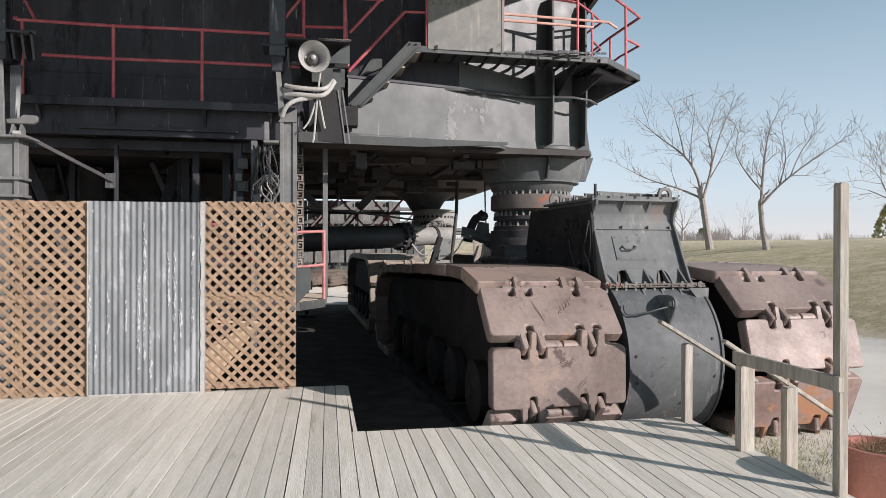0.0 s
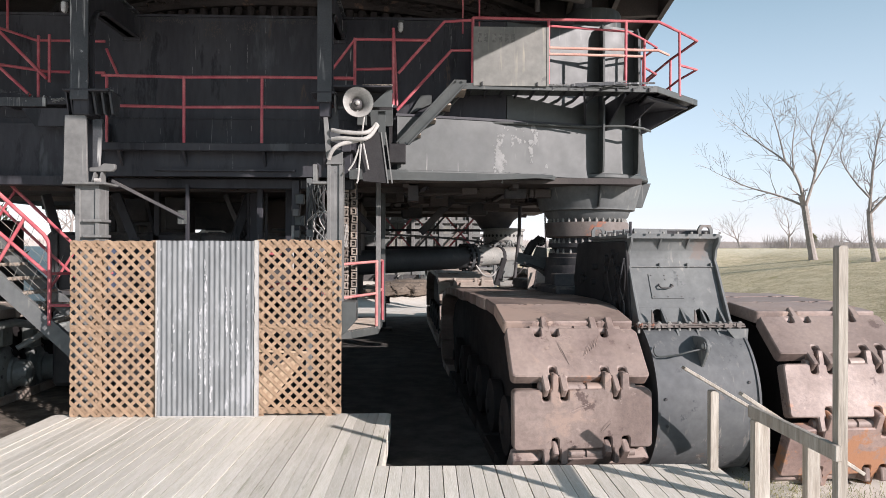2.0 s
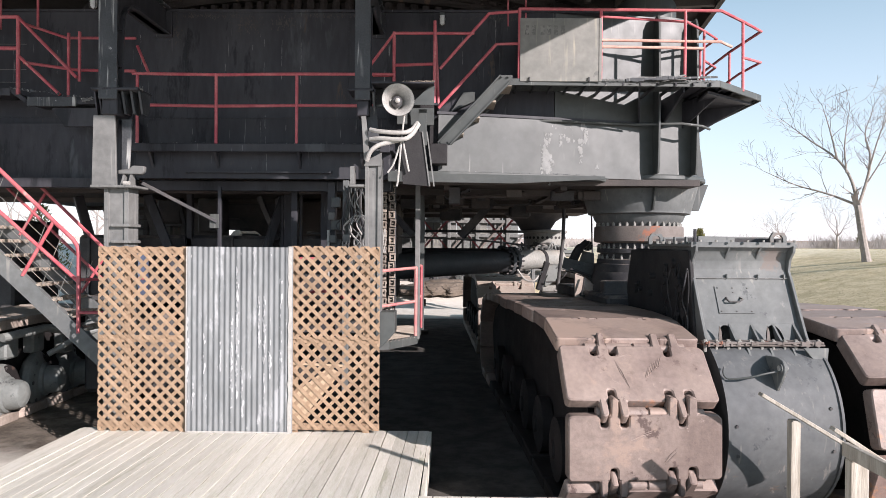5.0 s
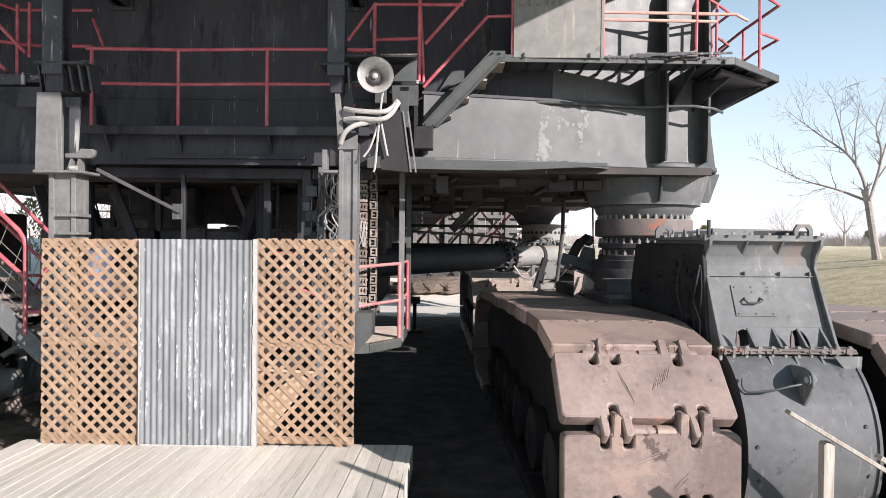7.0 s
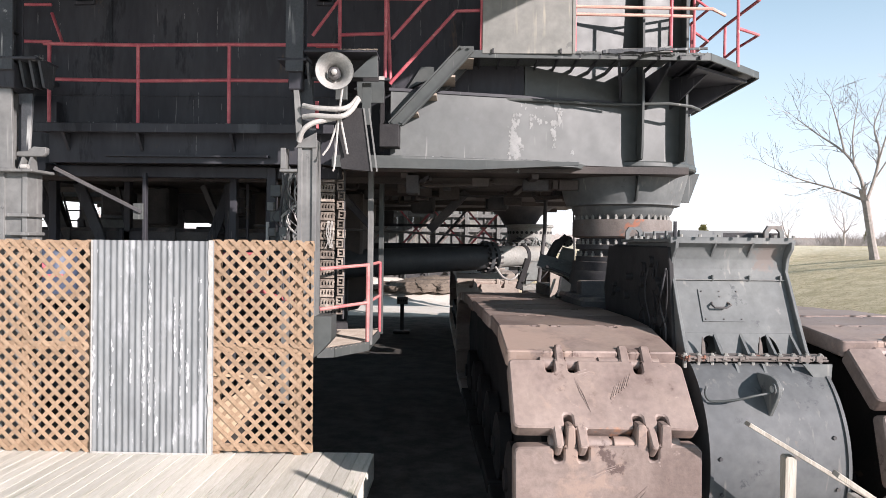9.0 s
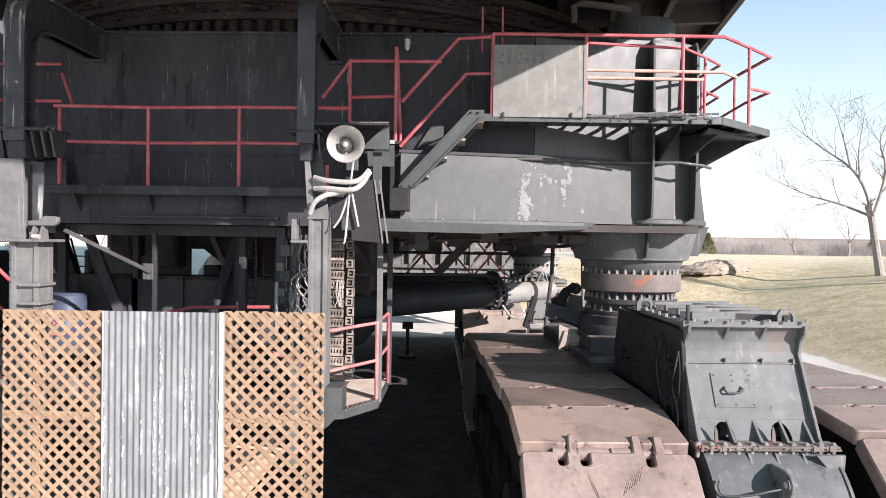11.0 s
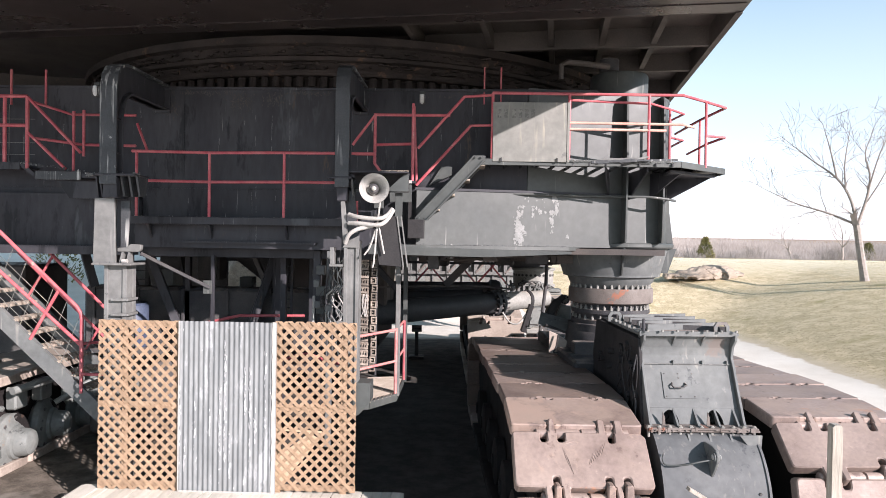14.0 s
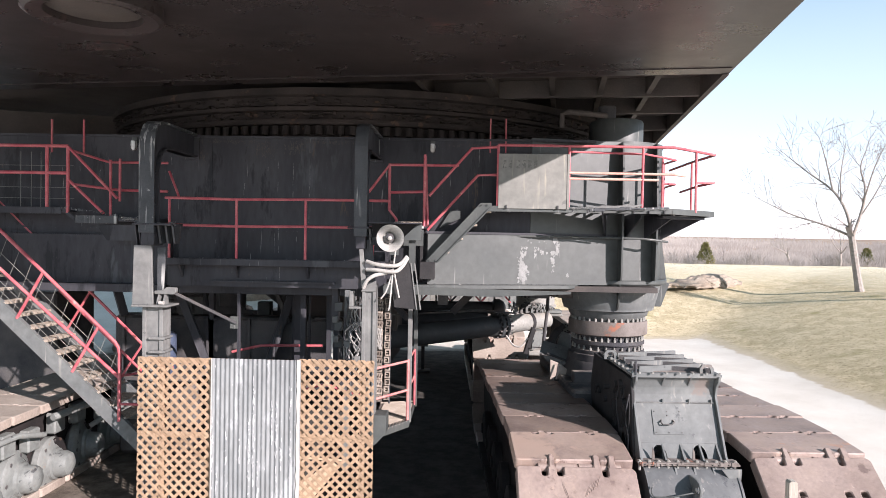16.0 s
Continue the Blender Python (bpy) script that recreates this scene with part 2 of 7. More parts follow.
M_RING = surf("sooty_roller_steel", (0.030, 0.026, 0.025), (0.062, 0.050, 0.046), 1.2, 0.8, bump=0.3, spots=[((0.110, 0.072, 0.056), 0.60, 3.0), ((0.16, 0.14, 0.12), 0.70, 9.0)], spec=0.15)
# near-black base carries the under-machine shade of frames, rollers and lower shoes
M_SHADED_STEEL = surf("shaded_frame_steel", (0.015, 0.014, 0.014), (0.034, 0.028, 0.027), 1.2, 0.8, bump=0.2, spots=[((0.063, 0.042, 0.034), 0.64, 3.0)], spec=0.15)
M_NEARBLACK = surf("near_black_steel", (0.024, 0.023, 0.024), (0.042, 0.040, 0.040), 2.0, 0.7, bump=0.1, spots=[((0.10, 0.095, 0.09), 0.70, 8.0)], spec=0.2)
# reddish spots paint in the red crawler's reflection on the underside
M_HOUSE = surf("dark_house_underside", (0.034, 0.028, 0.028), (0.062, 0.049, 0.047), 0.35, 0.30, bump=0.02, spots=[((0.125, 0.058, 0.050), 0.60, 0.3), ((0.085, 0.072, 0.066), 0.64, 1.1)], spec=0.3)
M_TUBE = surf("oily_black_tube", (0.038, 0.041, 0.044), (0.060, 0.062, 0.064), 1.5, 0.55, bump=0.15, spots=[((0.075, 0.070, 0.064), 0.62, 3.0), ((0.14, 0.13, 0.12), 0.69, 8.0)], spec=0.3)
M_SOOT = surf("soot_black_steel", (0.036, 0.034, 0.034), (0.077, 0.067, 0.064), 1.2, 0.8, bump=0.2, spots=[((0.143, 0.101, 0.077), 0.64, 3.0)], spec=0.15)
M_PALE = surf("bleached_grey_steel", (0.122, 0.122, 0.117), (0.176, 0.176, 0.168), 2.0, 0.65, fine=10.0, bump=0.06, drips=((0.224, 0.220, 0.210), 0.60, 12.0), spots=[((0.073, 0.073, 0.073), 0.63, 3.0), ((0.127, 0.088, 0.064), 0.70, 4.0)])
M_HUB = surf("grey_painted_casting", (0.140, 0.150, 0.142), (0.20, 0.208, 0.196), 2.0, 0.6, fine=12.0, bump=0.12, spots=[((0.20, 0.17, 0.14), 0.64, 4.0), ((0.06, 0.062, 0.062), 0.62, 5.0)])

# ---- helpers for meshes ----
WORLD = {}


def thing(name, base, label, category, group="", kind="", rz=0.0):
    ob = new(name)
    ob.empty_display_size = 0.2
    m = pose(*base, 0, 0, rz)
    ob.matrix_basis = m
    WORLD[ob] = m
    return tagged(ob, label, category, group, kind)


def finish(bm, name, mat, angle=35):
    me = bpy.data.meshes.new(name)
    bmesh.ops.recalc_face_normals(bm, faces=bm.faces)
    bm.to_mesh(me)
    bm.free()
    me.polygons.foreach_set("use_smooth", [True] * len(me.polygons))
    me.set_sharp_from_angle(angle=radians(angle))
    me.materials.append(mat)
    return me


def part(name, bm, material, parent, label="", kind=""):
    """Links a bmesh given in world metres as one mesh under a thing or a part."""
    bmesh.ops.transform(bm, matrix=WORLD[parent].inverted(), verts=bm.verts)
    ob = new(name, finish(bm, name, material))
    ob.parent = parent
    WORLD[ob] = WORLD[parent]
    return tagged(ob, label, kind=kind)


def piece(name, me, m, parent):
    """An object on a shared mesh, at the world pose m, under a thing."""
    ob = new(name, me)
    ob.parent = parent
    ob.matrix_basis = WORLD[parent].inverted() @ m
    return ob


def B():
    return bmesh.new()


def merge(bm, other):
    me = bpy.data.meshes.new("t")
    other.to_mesh(me)
    other.free()
    bm.from_mesh(me)
    bpy.data.meshes.remove(me)


def box(bm, lo, hi, bev=0.0, m=None):
    b = B()
    bmesh.ops.create_cube(b, size=1)
    lo, hi = Vector(lo), Vector(hi)
    bmesh.ops.transform(b, matrix=Matrix.Translation((lo + hi) / 2) @ Matrix.Diagonal((*(hi - lo), 1)), verts=b.verts)
    if bev:
        bmesh.ops.bevel(b, geom=b.edges[:], offset=bev, segments=1, affect="EDGES")
    if m is not None:
        bmesh.ops.transform(b, matrix=m, verts=b.verts)
    merge(bm, b)
    return bm


def beam(bm, p, q, w, h, bev=0.0, up=(0, 0, 1)):
    """A bar of section w x h from p to q; h lies along up."""
    p, q = Vector(p), Vector(q)
    d = (q - p).normalized()
    s = d.cross(Vector(up))
    if s.length < 1e-4:
        s = d.cross(Vector((0, 1, 0)))
    s.normalize()
    u = s.cross(d)
    m = Matrix(((s.x, d.x, u.x, 0), (s.y, d.y, u.y, 0), (s.z, d.z, u.z, 0), (0, 0, 0, 1)))
    n = (q - p).length
    return box(bm, (-w / 2, 0, -h / 2), (w / 2, n, h / 2), bev, Matrix.Translation(p) @ m)


def tube(bm, pts, r, seg=8, caps=True):
    """A round tube along pts; r may be a number or one radius per point."""
    pts = [Vector(p) for p in pts]
    rs = r if isinstance(r, (list, tuple)) else [r] * len(pts)
    rings, side = [], None
    for i, p in enumerate(pts):
        d = (pts[min(i + 1, len(pts) - 1)] - pts[max(i - 1, 0)]).normalized()
        if side is None:
            side = d.orthogonal().normalized()
        side = (side - d * side.dot(d)).normalized()
        up = d.cross(side)
        rings.append([bm.verts.new(p + rs[i] * (math.cos(2 * math.pi * k / seg) * side + math.sin(2 * math.pi * k / seg) * up)) for k in range(seg)])
    for a, c in zip(rings, rings[1:]):
        for k in range(seg):
            bm.faces.new((a[k], a[(k + 1) % seg], c[(k + 1) % seg], c[k]))
    if caps:
        bm.faces.new(rings[0][::-1])
        bm.faces.new(rings[-1])
    return bm


def lathe(bm, profile, seg=40, m=None, a0=0.0, a1=2 * math.pi, caps=True):
    """Turns (radius, height) points about z."""
    b = B()
    full = abs(a1 - a0 - 2 * math.pi) < 1e-6
    n = seg if full else seg + 1
    rows = [[b.verts.new((r * math.cos(a0 + (a1 - a0) * k / seg), r * math.sin(a0 + (a1 - a0) * k / seg), z)) for k in range(n)] for r, z in profile]
    for a, c in zip(rows, rows[1:]):
        for k in range(seg):
            b.faces.new((a[k], a[(k + 1) % n], c[(k + 1) % n], c[k]))
    if full and caps:
        for row in (rows[0][::-1], rows[-1]):
            b.faces.new(row)
    if m is not None:
        bmesh.ops.transform(b, matrix=m, verts=b.verts)
    merge(bm, b)
    return bm


def prism(bm, poly, lo, hi, axis="z", bev=0.0, m=None):
    """Extrudes a 2D outline. axis z: (x, y); axis y: (x, z); axis x: (y, z)."""
    b = B()
    put = {"z": lambda a, c, t: (a, c, t), "y": lambda a, c, t: (a, t, c), "x": lambda a, c, t: (t, a, c)}[axis]
    low = [b.verts.new(put(a, c, lo)) for a, c in poly]
    top = [b.verts.new(put(a, c, hi)) for a, c in poly]
    b.faces.new(low[::-1])
    b.faces.new(top)
    n = len(poly)
    for k in range(n):
        b.faces.new((low[k], low[(k + 1) % n], top[(k + 1) % n], top[k]))
    bmesh.ops.recalc_face_normals(b, faces=b.faces)
    if bev:
        bmesh.ops.bevel(b, geom=b.edges[:], offset=bev, segments=1, affect="EDGES")
    if m is not None:
        bmesh.ops.transform(b, matrix=m, verts=b.verts)
    merge(bm, b)
    return bm


def ball(bm, c, r, sub=2, squash=(1, 1, 1)):
    b = B()
    bmesh.ops.create_icosphere(b, subdivisions=sub, radius=r)
    bmesh.ops.transform(b, matrix=Matrix.Translation(c) @ Matrix.Diagonal((*squash, 1)), verts=b.verts)
    merge(bm, b)
    return bm


def flow(pts, n=5):
    """A smooth line through pts."""
    P = [Vector(p) for p in pts]
    P = [2 * P[0] - P[1]] + P + [2 * P[-1] - P[-2]]
    out = []
    for a, b, c, d in zip(P, P[1:], P[2:], P[3:]):
        for k in range(n):
            t = k / n
            out.append(0.5 * (2 * b + (c - a) * t + (2 * a - 5 * b + 4 * c - d) * t * t + (3 * b - a - 3 * c + d) * t ** 3))
    return out + [P[-2]]


def bolts(bm, pts, r=0.02, h=0.03, d=(0, -1, 0)):
    for p in pts:
        tube(bm, (p, Vector(p) + Vector(d) * h), r, 6)
    return bm

# ---- ground ----
GROUND = -0.45


def rise(x, y):
    """Height of the land: level yard, a grass bank to the side and behind, a crest, then lower fields."""
    d = max(x - 13.2 + 0.06 * (y - 22), y - 34, -30 - x, -40 - y)
    def s(a, c):
        t = min(max((d - a) / (c - a), 0), 1)
        return t * t * (3 - 2 * t)
    t = min(max(d / 20, 0), 1)
    z = GROUND + 2.95 * (1 - (1 - t) ** 2) - 3.0 * s(24, 62) + 7.7 * s(100, 380)
    return z + 0.05 * noise.noise((x * 0.15, y * 0.15, 0)) * min(max(d / 3, 0), 1)


def ground_material():
    m = bpy.data.materials.new("yard_gravel_and_winter_lawn")
    m.use_nodes = True
    nt, b = m.node_tree, m.node_tree.nodes["Principled BSDF"]
    N, L = nt.nodes.new, nt.links.new
    tc = N("ShaderNodeTexCoord")
    def noisy(sc, det=5.0, rgh=0.6):
        n = N("ShaderNodeTexNoise")
        n.inputs["Scale"].default_value, n.inputs["Detail"].default_value, n.inputs["Roughness"].default_value = sc, det, rgh
        L(tc.outputs["Object"], n.inputs["Vector"])
        return n.outputs[0]
    def ramp(src, lo, hi, to=(0, 1)):
        r = N("ShaderNodeMapRange")
        for i, v in enumerate((lo, hi, *to)):
            r.inputs[i + 1].default_value = v
        L(src, r.inputs[0])
        return r.outputs[0]
    def blend(f, a, c):
        x = N("ShaderNodeMix")
        x.data_type = "RGBA"
        L(f, x.inputs[0])
        for s, v in ((6, a), (7, c)):
            if isinstance(v, tuple):
                x.inputs[s].default_value = (*v, 1)
            else:
                L(v, x.inputs[s])
        return x.outputs[2]
    def op(kind, a, c):
        x = N("ShaderNodeMath")
        x.operation = kind
        for i, v in enumerate((a, c)):
            if isinstance(v, (int, float)):
                x.inputs[i].default_value = v
            else:
                L(v, x.inputs[i])
        return x.outputs[0]
    gravel = blend(ramp(noisy(0.5), 0.35, 0.65), (0.62, 0.575, 0.505), (0.72, 0.68, 0.61))
    gravel = blend(ramp(noisy(60, 2), 0.58, 0.78), gravel, (0.46, 0.42, 0.36))
    grass = blend(ramp(noisy(0.25, 6), 0.38, 0.62), (0.49, 0.41, 0.265), (0.41, 0.345, 0.215))
    grass = blend(ramp(noisy(1.4, 8, 0.75), 0.46, 0.58), grass, (0.60, 0.505, 0.34))
    grass = blend(ramp(noisy(7.0, 8, 0.8), 0.52, 0.62), grass, (0.25, 0.205, 0.12))
    grass = blend(ramp(noisy(24, 6, 0.8), 0.54, 0.66), grass, (0.64, 0.55, 0.385))
    grass = blend(ramp(noisy(0.5, 6), 0.62, 0.70), grass, (0.33, 0.295, 0.15))
    sep = N("ShaderNodeSeparateXYZ")
    L(tc.outputs["Object"], sep.inputs[0])
    edge = op("ADD", op("MAXIMUM", op("SUBTRACT", op("ADD", sep.outputs[0], op("MULTIPLY", sep.outputs[1], 0.06)), 14.6), op("SUBTRACT", op("SUBTRACT", sep.outputs[1], 33.0), op("MULTIPLY", op("MAXIMUM", op("SUBTRACT", 5.0, sep.outputs[0]), 0.0), 4.0))), op("MULTIPLY", op("SUBTRACT", noisy(1.2, 8, 0.7), 0.5), 1.1))
    field = ramp(edge, -0.04, 0.10)
    bare = blend(ramp(edge, 0.05, 0.9), (0.50, 0.43, 0.33), grass)
    thicket = blend(ramp(noisy(0.05, 6), 0.35, 0.65), (0.30, 0.22, 0.165), (0.40, 0.32, 0.25))
    bare = blend(ramp(op("ADD", edge, op("MULTIPLY", noisy(0.12, 4), 9.0)), 15, 25), bare, blend(ramp(noisy(3.0, 6, 0.7), 0.40, 0.62), (0.66, 0.60, 0.45), (0.74, 0.69, 0.55)))
    bare = blend(ramp(edge, 46, 64), bare, thicket)
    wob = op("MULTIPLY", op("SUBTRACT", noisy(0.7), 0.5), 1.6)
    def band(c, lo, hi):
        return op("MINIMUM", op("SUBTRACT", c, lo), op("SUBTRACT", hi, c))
    # under-machine shade painted as dark ground, out to the machine's shadow edge
    shade_zone = ramp(op("ADD", op("MINIMUM", band(sep.outputs[0], -4.6, 4.9), band(sep.outputs[1], 6.4, 28.6)), wob), -0.2, 0.6)
    shaded_ground = blend(ramp(noisy(2.2, 6, 0.7), 0.40, 0.62), (0.060, 0.056, 0.053), (0.115, 0.105, 0.094))
    # brown dirt on the left side, darkened further for the shade there
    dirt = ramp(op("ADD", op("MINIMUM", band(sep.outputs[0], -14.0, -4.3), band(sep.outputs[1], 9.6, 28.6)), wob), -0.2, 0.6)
    gravel = blend(dirt, blend(shade_zone, gravel, shaded_ground), blend(ramp(noisy(3.0, 6, 0.7), 0.40, 0.62), (0.10, 0.085, 0.07), (0.20, 0.17, 0.14)))
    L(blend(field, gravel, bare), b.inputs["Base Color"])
    b.inputs["Roughness"].default_value = 0.95
    b.inputs["Specular IOR Level"].default_value = 0.1
    bp = N("ShaderNodeBump")
    bp.inputs["Strength"].default_value, bp.inputs["Distance"].default_value = 0.32, 0.03
    L(op("ADD", noisy(45, 3), noisy(6, 4)), bp.inputs["Height"])
    L(bp.outputs[0], b.inputs["Normal"])
    return m


def axis(lo, hi, step, far):
    core = list(np.arange(lo, hi + step / 2, step))
    out, d = [], step
    while not out or out[-1] < far:
        d *= 1.3
        out.append((out[-1] if out else 0) + d)
    return [lo - o for o in reversed(out)] + core + [hi + o for o in out]


gx, gy = axis(-12, 60, 1.5, 2500), axis(-12, 75, 1.5, 2500)
gm = bpy.data.meshes.new("ground")
gm.from_pydata([(x, y, rise(x, y)) for y in gy for x in gx], [], [(j * len(gx) + i, j * len(gx) + i + 1, (j + 1) * len(gx) + i + 1, (j + 1) * len(gx) + i) for j in range(len(gy) - 1) for i in range(len(gx) - 1)])
gm.polygons.foreach_set("use_smooth", [True] * len(gm.polygons))
gm.materials.append(ground_material())
tagged(new("ground", gm), "pale gravel yard rising to a dry winter lawn", "ground", kind="structure")

# ---- wooden railings beside the deck ----
def railing(name, posts, rails, label):
    t = thing(name, posts[0][:3], label, "railing", "wooden railings")
    for x, y, z0, z1, w, d in posts:
        part("post", prism(B(), [(x - w / 2, z0), (x + w / 2, z0), (x + w / 2, z1 - 0.015), (x + w / 2 - 0.015, z1), (x - w / 2 + 0.015, z1), (x - w / 2, z1 - 0.015)], y - d / 2, y + d / 2, "y"), M_POST, t)
    for p, q, w, h in rails:
        part("rail", beam(B(), p, q, w, h, 0.004), M_POST, t)
    return t


railing("wooden_handrail", [(3.98, 6.93, 0, 0.85, 0.085, 0.09)], [((3.64, 6.90, 1.105), (4.80, 6.90, 0.42), 0.09, 0.035)], "weathered wooden handrail sloping down beside the deck")
railing("wooden_handrail", [(4.48, 5.92, GROUND, 0.56, 0.12, 0.09)], [((3.87, 6.06, 1.0), (5.0, 5.96, 0.26), 0.09, 0.035)], "weathered wooden handrail on a post set in the ground")
railing("wooden_guard_rail", [(3.95, 5.84, 0, 0.81, 0.14, 0.09), (3.955, 4.645, -0.05, 2.41, 0.072, 0.075)], [((3.90, 5.93, 0.865), (3.90, 4.57, 0.865), 0.05, 0.115)], "grey weathered guard rail bolted to a tall post")
t = thing("wood_offcut", (5.27, 7.8, GROUND), "short pale board lying on the ground", "board")
part("board", beam(B(), (5.07, 7.80, GROUND + 0.02), (5.47, 7.77, GROUND + 0.025), 0.09, 0.04, 0.005), M_POST, t)

# ---- planter ----
t = thing("planter", (4.47, 4.8, GROUND), "round terracotta red planter with dry grass", "planter")
pm = pose(4.47, 4.8, GROUND)
part("pot", lathe(B(), [(0.27, 0), (0.30, 0.70), (0.315, 0.74), (0.315, 0.76), (0.275, 0.76), (0.265, 0.62), (0.02, 0.61)], 40, pm), M_CLAY, t)
part("soil", lathe(B(), [(0.265, 0.60), (0.25, 0.66), (0.12, 0.68), (0.01, 0.68)], 20, pm), M_SOIL, t)
b = B()
for i in range(260):
    a, r = random.random() * 6.28, random.random() ** 0.6 * 0.26
    x, y = r * math.cos(a), r * math.sin(a)
    ln, tilt, az = random.uniform(0.05, 0.22), random.uniform(0.3, 1.35), random.random() * 6.28
    z0 = GROUND + 0.66
    dx, dy = math.cos(az) * math.sin(tilt) * ln, math.sin(az) * math.sin(tilt) * ln
    p = [Vector((4.47 + x, 4.8 + y, z0)), Vector((4.47 + x + dx * 0.5, 4.8 + y + dy * 0.5, z0 + ln * 0.6 * math.cos(tilt) + 0.03)), Vector((4.47 + x + dx, 4.8 + y + dy, z0 + ln * math.cos(tilt)))]
    tube(b, p, [0.003, 0.0025, 0.001], 3, False)
part("dead_stem", b, M_STRAW, t, kind="stuff")

# ---- lattice screen with a corrugated sheet ----
FY = 9.35
def clip_poly(poly, x0, x1, z0, z1):
    """Cuts an outline to a rectangle."""
    for ax, lim, keep in ((0, x0, 1), (0, x1, -1), (1, z0, 1), (1, z1, -1)):
        out = []
        for a, c in zip(poly, poly[1:] + poly[:1]):
            da, dc = (a[ax] - lim) * keep, (c[ax] - lim) * keep
            if da >= 0:
                out.append(a)
            if da * dc < 0:
                f = da / (da - dc)
                out.append((a[0] + (c[0] - a[0]) * f, a[1] + (c[1] - a[1]) * f))
        poly = out
        if len(poly) < 3:
            return None
    return poly


def lattice_panel(x0, x1, z0, z1, front):
    t = thing("lattice_panel", ((x0 + x1) / 2, FY, z0), "tan wooden diagonal lattice panel of a screen", "lattice panel", "lattice panels")
    pitch, w, th = 0.157, 0.047, 0.007
    for sgn in (1, -1):
        y = FY - (0.0075 if sgn == front else 0.0)
        cs = np.arange(z0 - sgn * (x1 if sgn > 0 else x0) - 0.1, z1 - sgn * (x0 if sgn > 0 else x1) + 0.1, pitch)
        for c in cs:
            c += random.uniform(-0.004, 0.004)
            h = w * 0.7071
            strip = [(x0 - 0.2, sgn * (x0 - 0.2) + c - h), (x1 + 0.2, sgn * (x1 + 0.2) + c - h), (x1 + 0.2, sgn * (x1 + 0.2) + c + h), (x0 - 0.2, sgn * (x0 - 0.2) + c + h)]
            cut = clip_poly(strip, x0, x1, z0 + random.uniform(-0.004, 0.004), z1 + random.uniform(-0.006, 0.004))
            if cut and max(p[0] for p in cut) - min(p[0] for p in cut) > 0.05:
                dy = random.uniform(-0.0002, 0.0002)
                part("slat", prism(B(), cut, y - th / 2 + dy, y + th / 2 + dy, "y"), M_LATTICE, t)
    return t


XL0, XL1, XM1, XR1 = -4.10, -2.89, -1.50, -0.315
lattice_panel(XL0, XL1, 0.0, 1.24, -1)
lattice_panel(XL0, XL1, 1.23, 2.48, -1)
lattice_panel(XM1, XR1, 0.04, 1.26, -1)
lattice_panel(XM1, XR1, 1.25, 2.50, -1)

t = thing("screen_frame", (-2.2, FY + 0.06, 0), "wooden posts and rails behind the lattice screen", "frame")
for x in (-3.72, -2.94, -1.46, -0.50):
    part("stud", box(B(), (x - 0.045, FY + 0.03, -0.1), (x + 0.045, FY + 0.10, 2.45), 0.004), M_LATTICE, t)
for z in (0.085, 1.24, 2.425):
    part("rail", box(B(), (XL0, FY + 0.012, z - 0.045), (XR1, FY + 0.03, z + 0.045), 0.003), M_LATTICE, t)

b = B()
n, wave = 240, 0.0715
rows = []
for zz in (0.0, 0.6, 1.24, 1.9, 2.48):
    rows.append([b.verts.new((XL1 - 0.01 + (XM1 - XL1 + 0.04) * k / n, FY - 0.030 - 0.0085 * math.sin(2 * math.pi * ((XM1 - XL1) * k / n) / wave) + 0.002 * math.sin(zz * 2.1 + k * 0.03), zz + 0.0015 * math.sin(k * 0.11) * (1 if zz > 0 else 4))) for k in range(n + 1)])
for a, c in zip(rows, rows[1:]):
    for k in range(n):
        b.faces.new((a[k], a[k + 1], c[k + 1], c[k]))
b.normal_update()
bmesh.ops.solidify(b, geom=b.faces[:], thickness=0.002)
t = thing("corrugated_sheet", (-2.2, FY - 0.03, 0), "corrugated galvanised steel sheet with flaking white paint", "metal sheet")
part("sheet", b, M_ZINC, t)
# white paint left in flakes along the ridges
def sheet_y(x):
    u = (x - XL1 + 0.01) / (XM1 - XL1 + 0.04)
    return FY - 0.030 - 0.0085 * math.sin(2 * math.pi * u * (XM1 - XL1) / wave)
M_ZPEEL = surf("flaking_white_paint", (0.33, 0.335, 0.34), (0.43, 0.435, 0.435), 9.0, 0.7, bump=0.0)
rnd = random.Random(91)
for ridge, z0, z1, count in ((0, 0.05, 1.7, 34), (1, 0.1, 0.7, 14), (3, 0.5, 1.4, 10), (6, 0.8, 1.3, 12), (8, 0.05, 1.6, 40), (9, 0.1, 2.35, 70), (10, 0.05, 1.0, 26), (13, 0.9, 1.9, 22), (14, 0.2, 1.95, 40), (15, 0.5, 1.4, 16), (17, 0.1, 2.3, 22)):
    b = B()
    xr = XL1 - 0.01 + (ridge + 0.25) * wave * (XM1 - XL1 + 0.04) / (XM1 - XL1)
    for k in range(count):
        x, z, r, ln = xr + rnd.gauss(0, 0.010), rnd.triangular(z0, z1, 0.7 * z1), rnd.uniform(0.003, 0.013), rnd.uniform(1.5, 6.0)
        rim = []
        for q in range(14):
            px = x + r * rnd.uniform(0.4, 1.3) * math.cos(q * 0.449)
            rim.append(b.verts.new((px, sheet_y(px) - 0.0030 - 0.00002 * k, z + ln * r * rnd.uniform(0.5, 1.3) * math.sin(q * 0.449))))
        b.faces.new(rim)
    part("paint_flake", b, M_ZPEEL, t, kind="stuff")
ragged = [(XM1 - 0.03 + random.uniform(-0.007, 0.007), 2.49 - 0.083 * k) for k in range(31)]
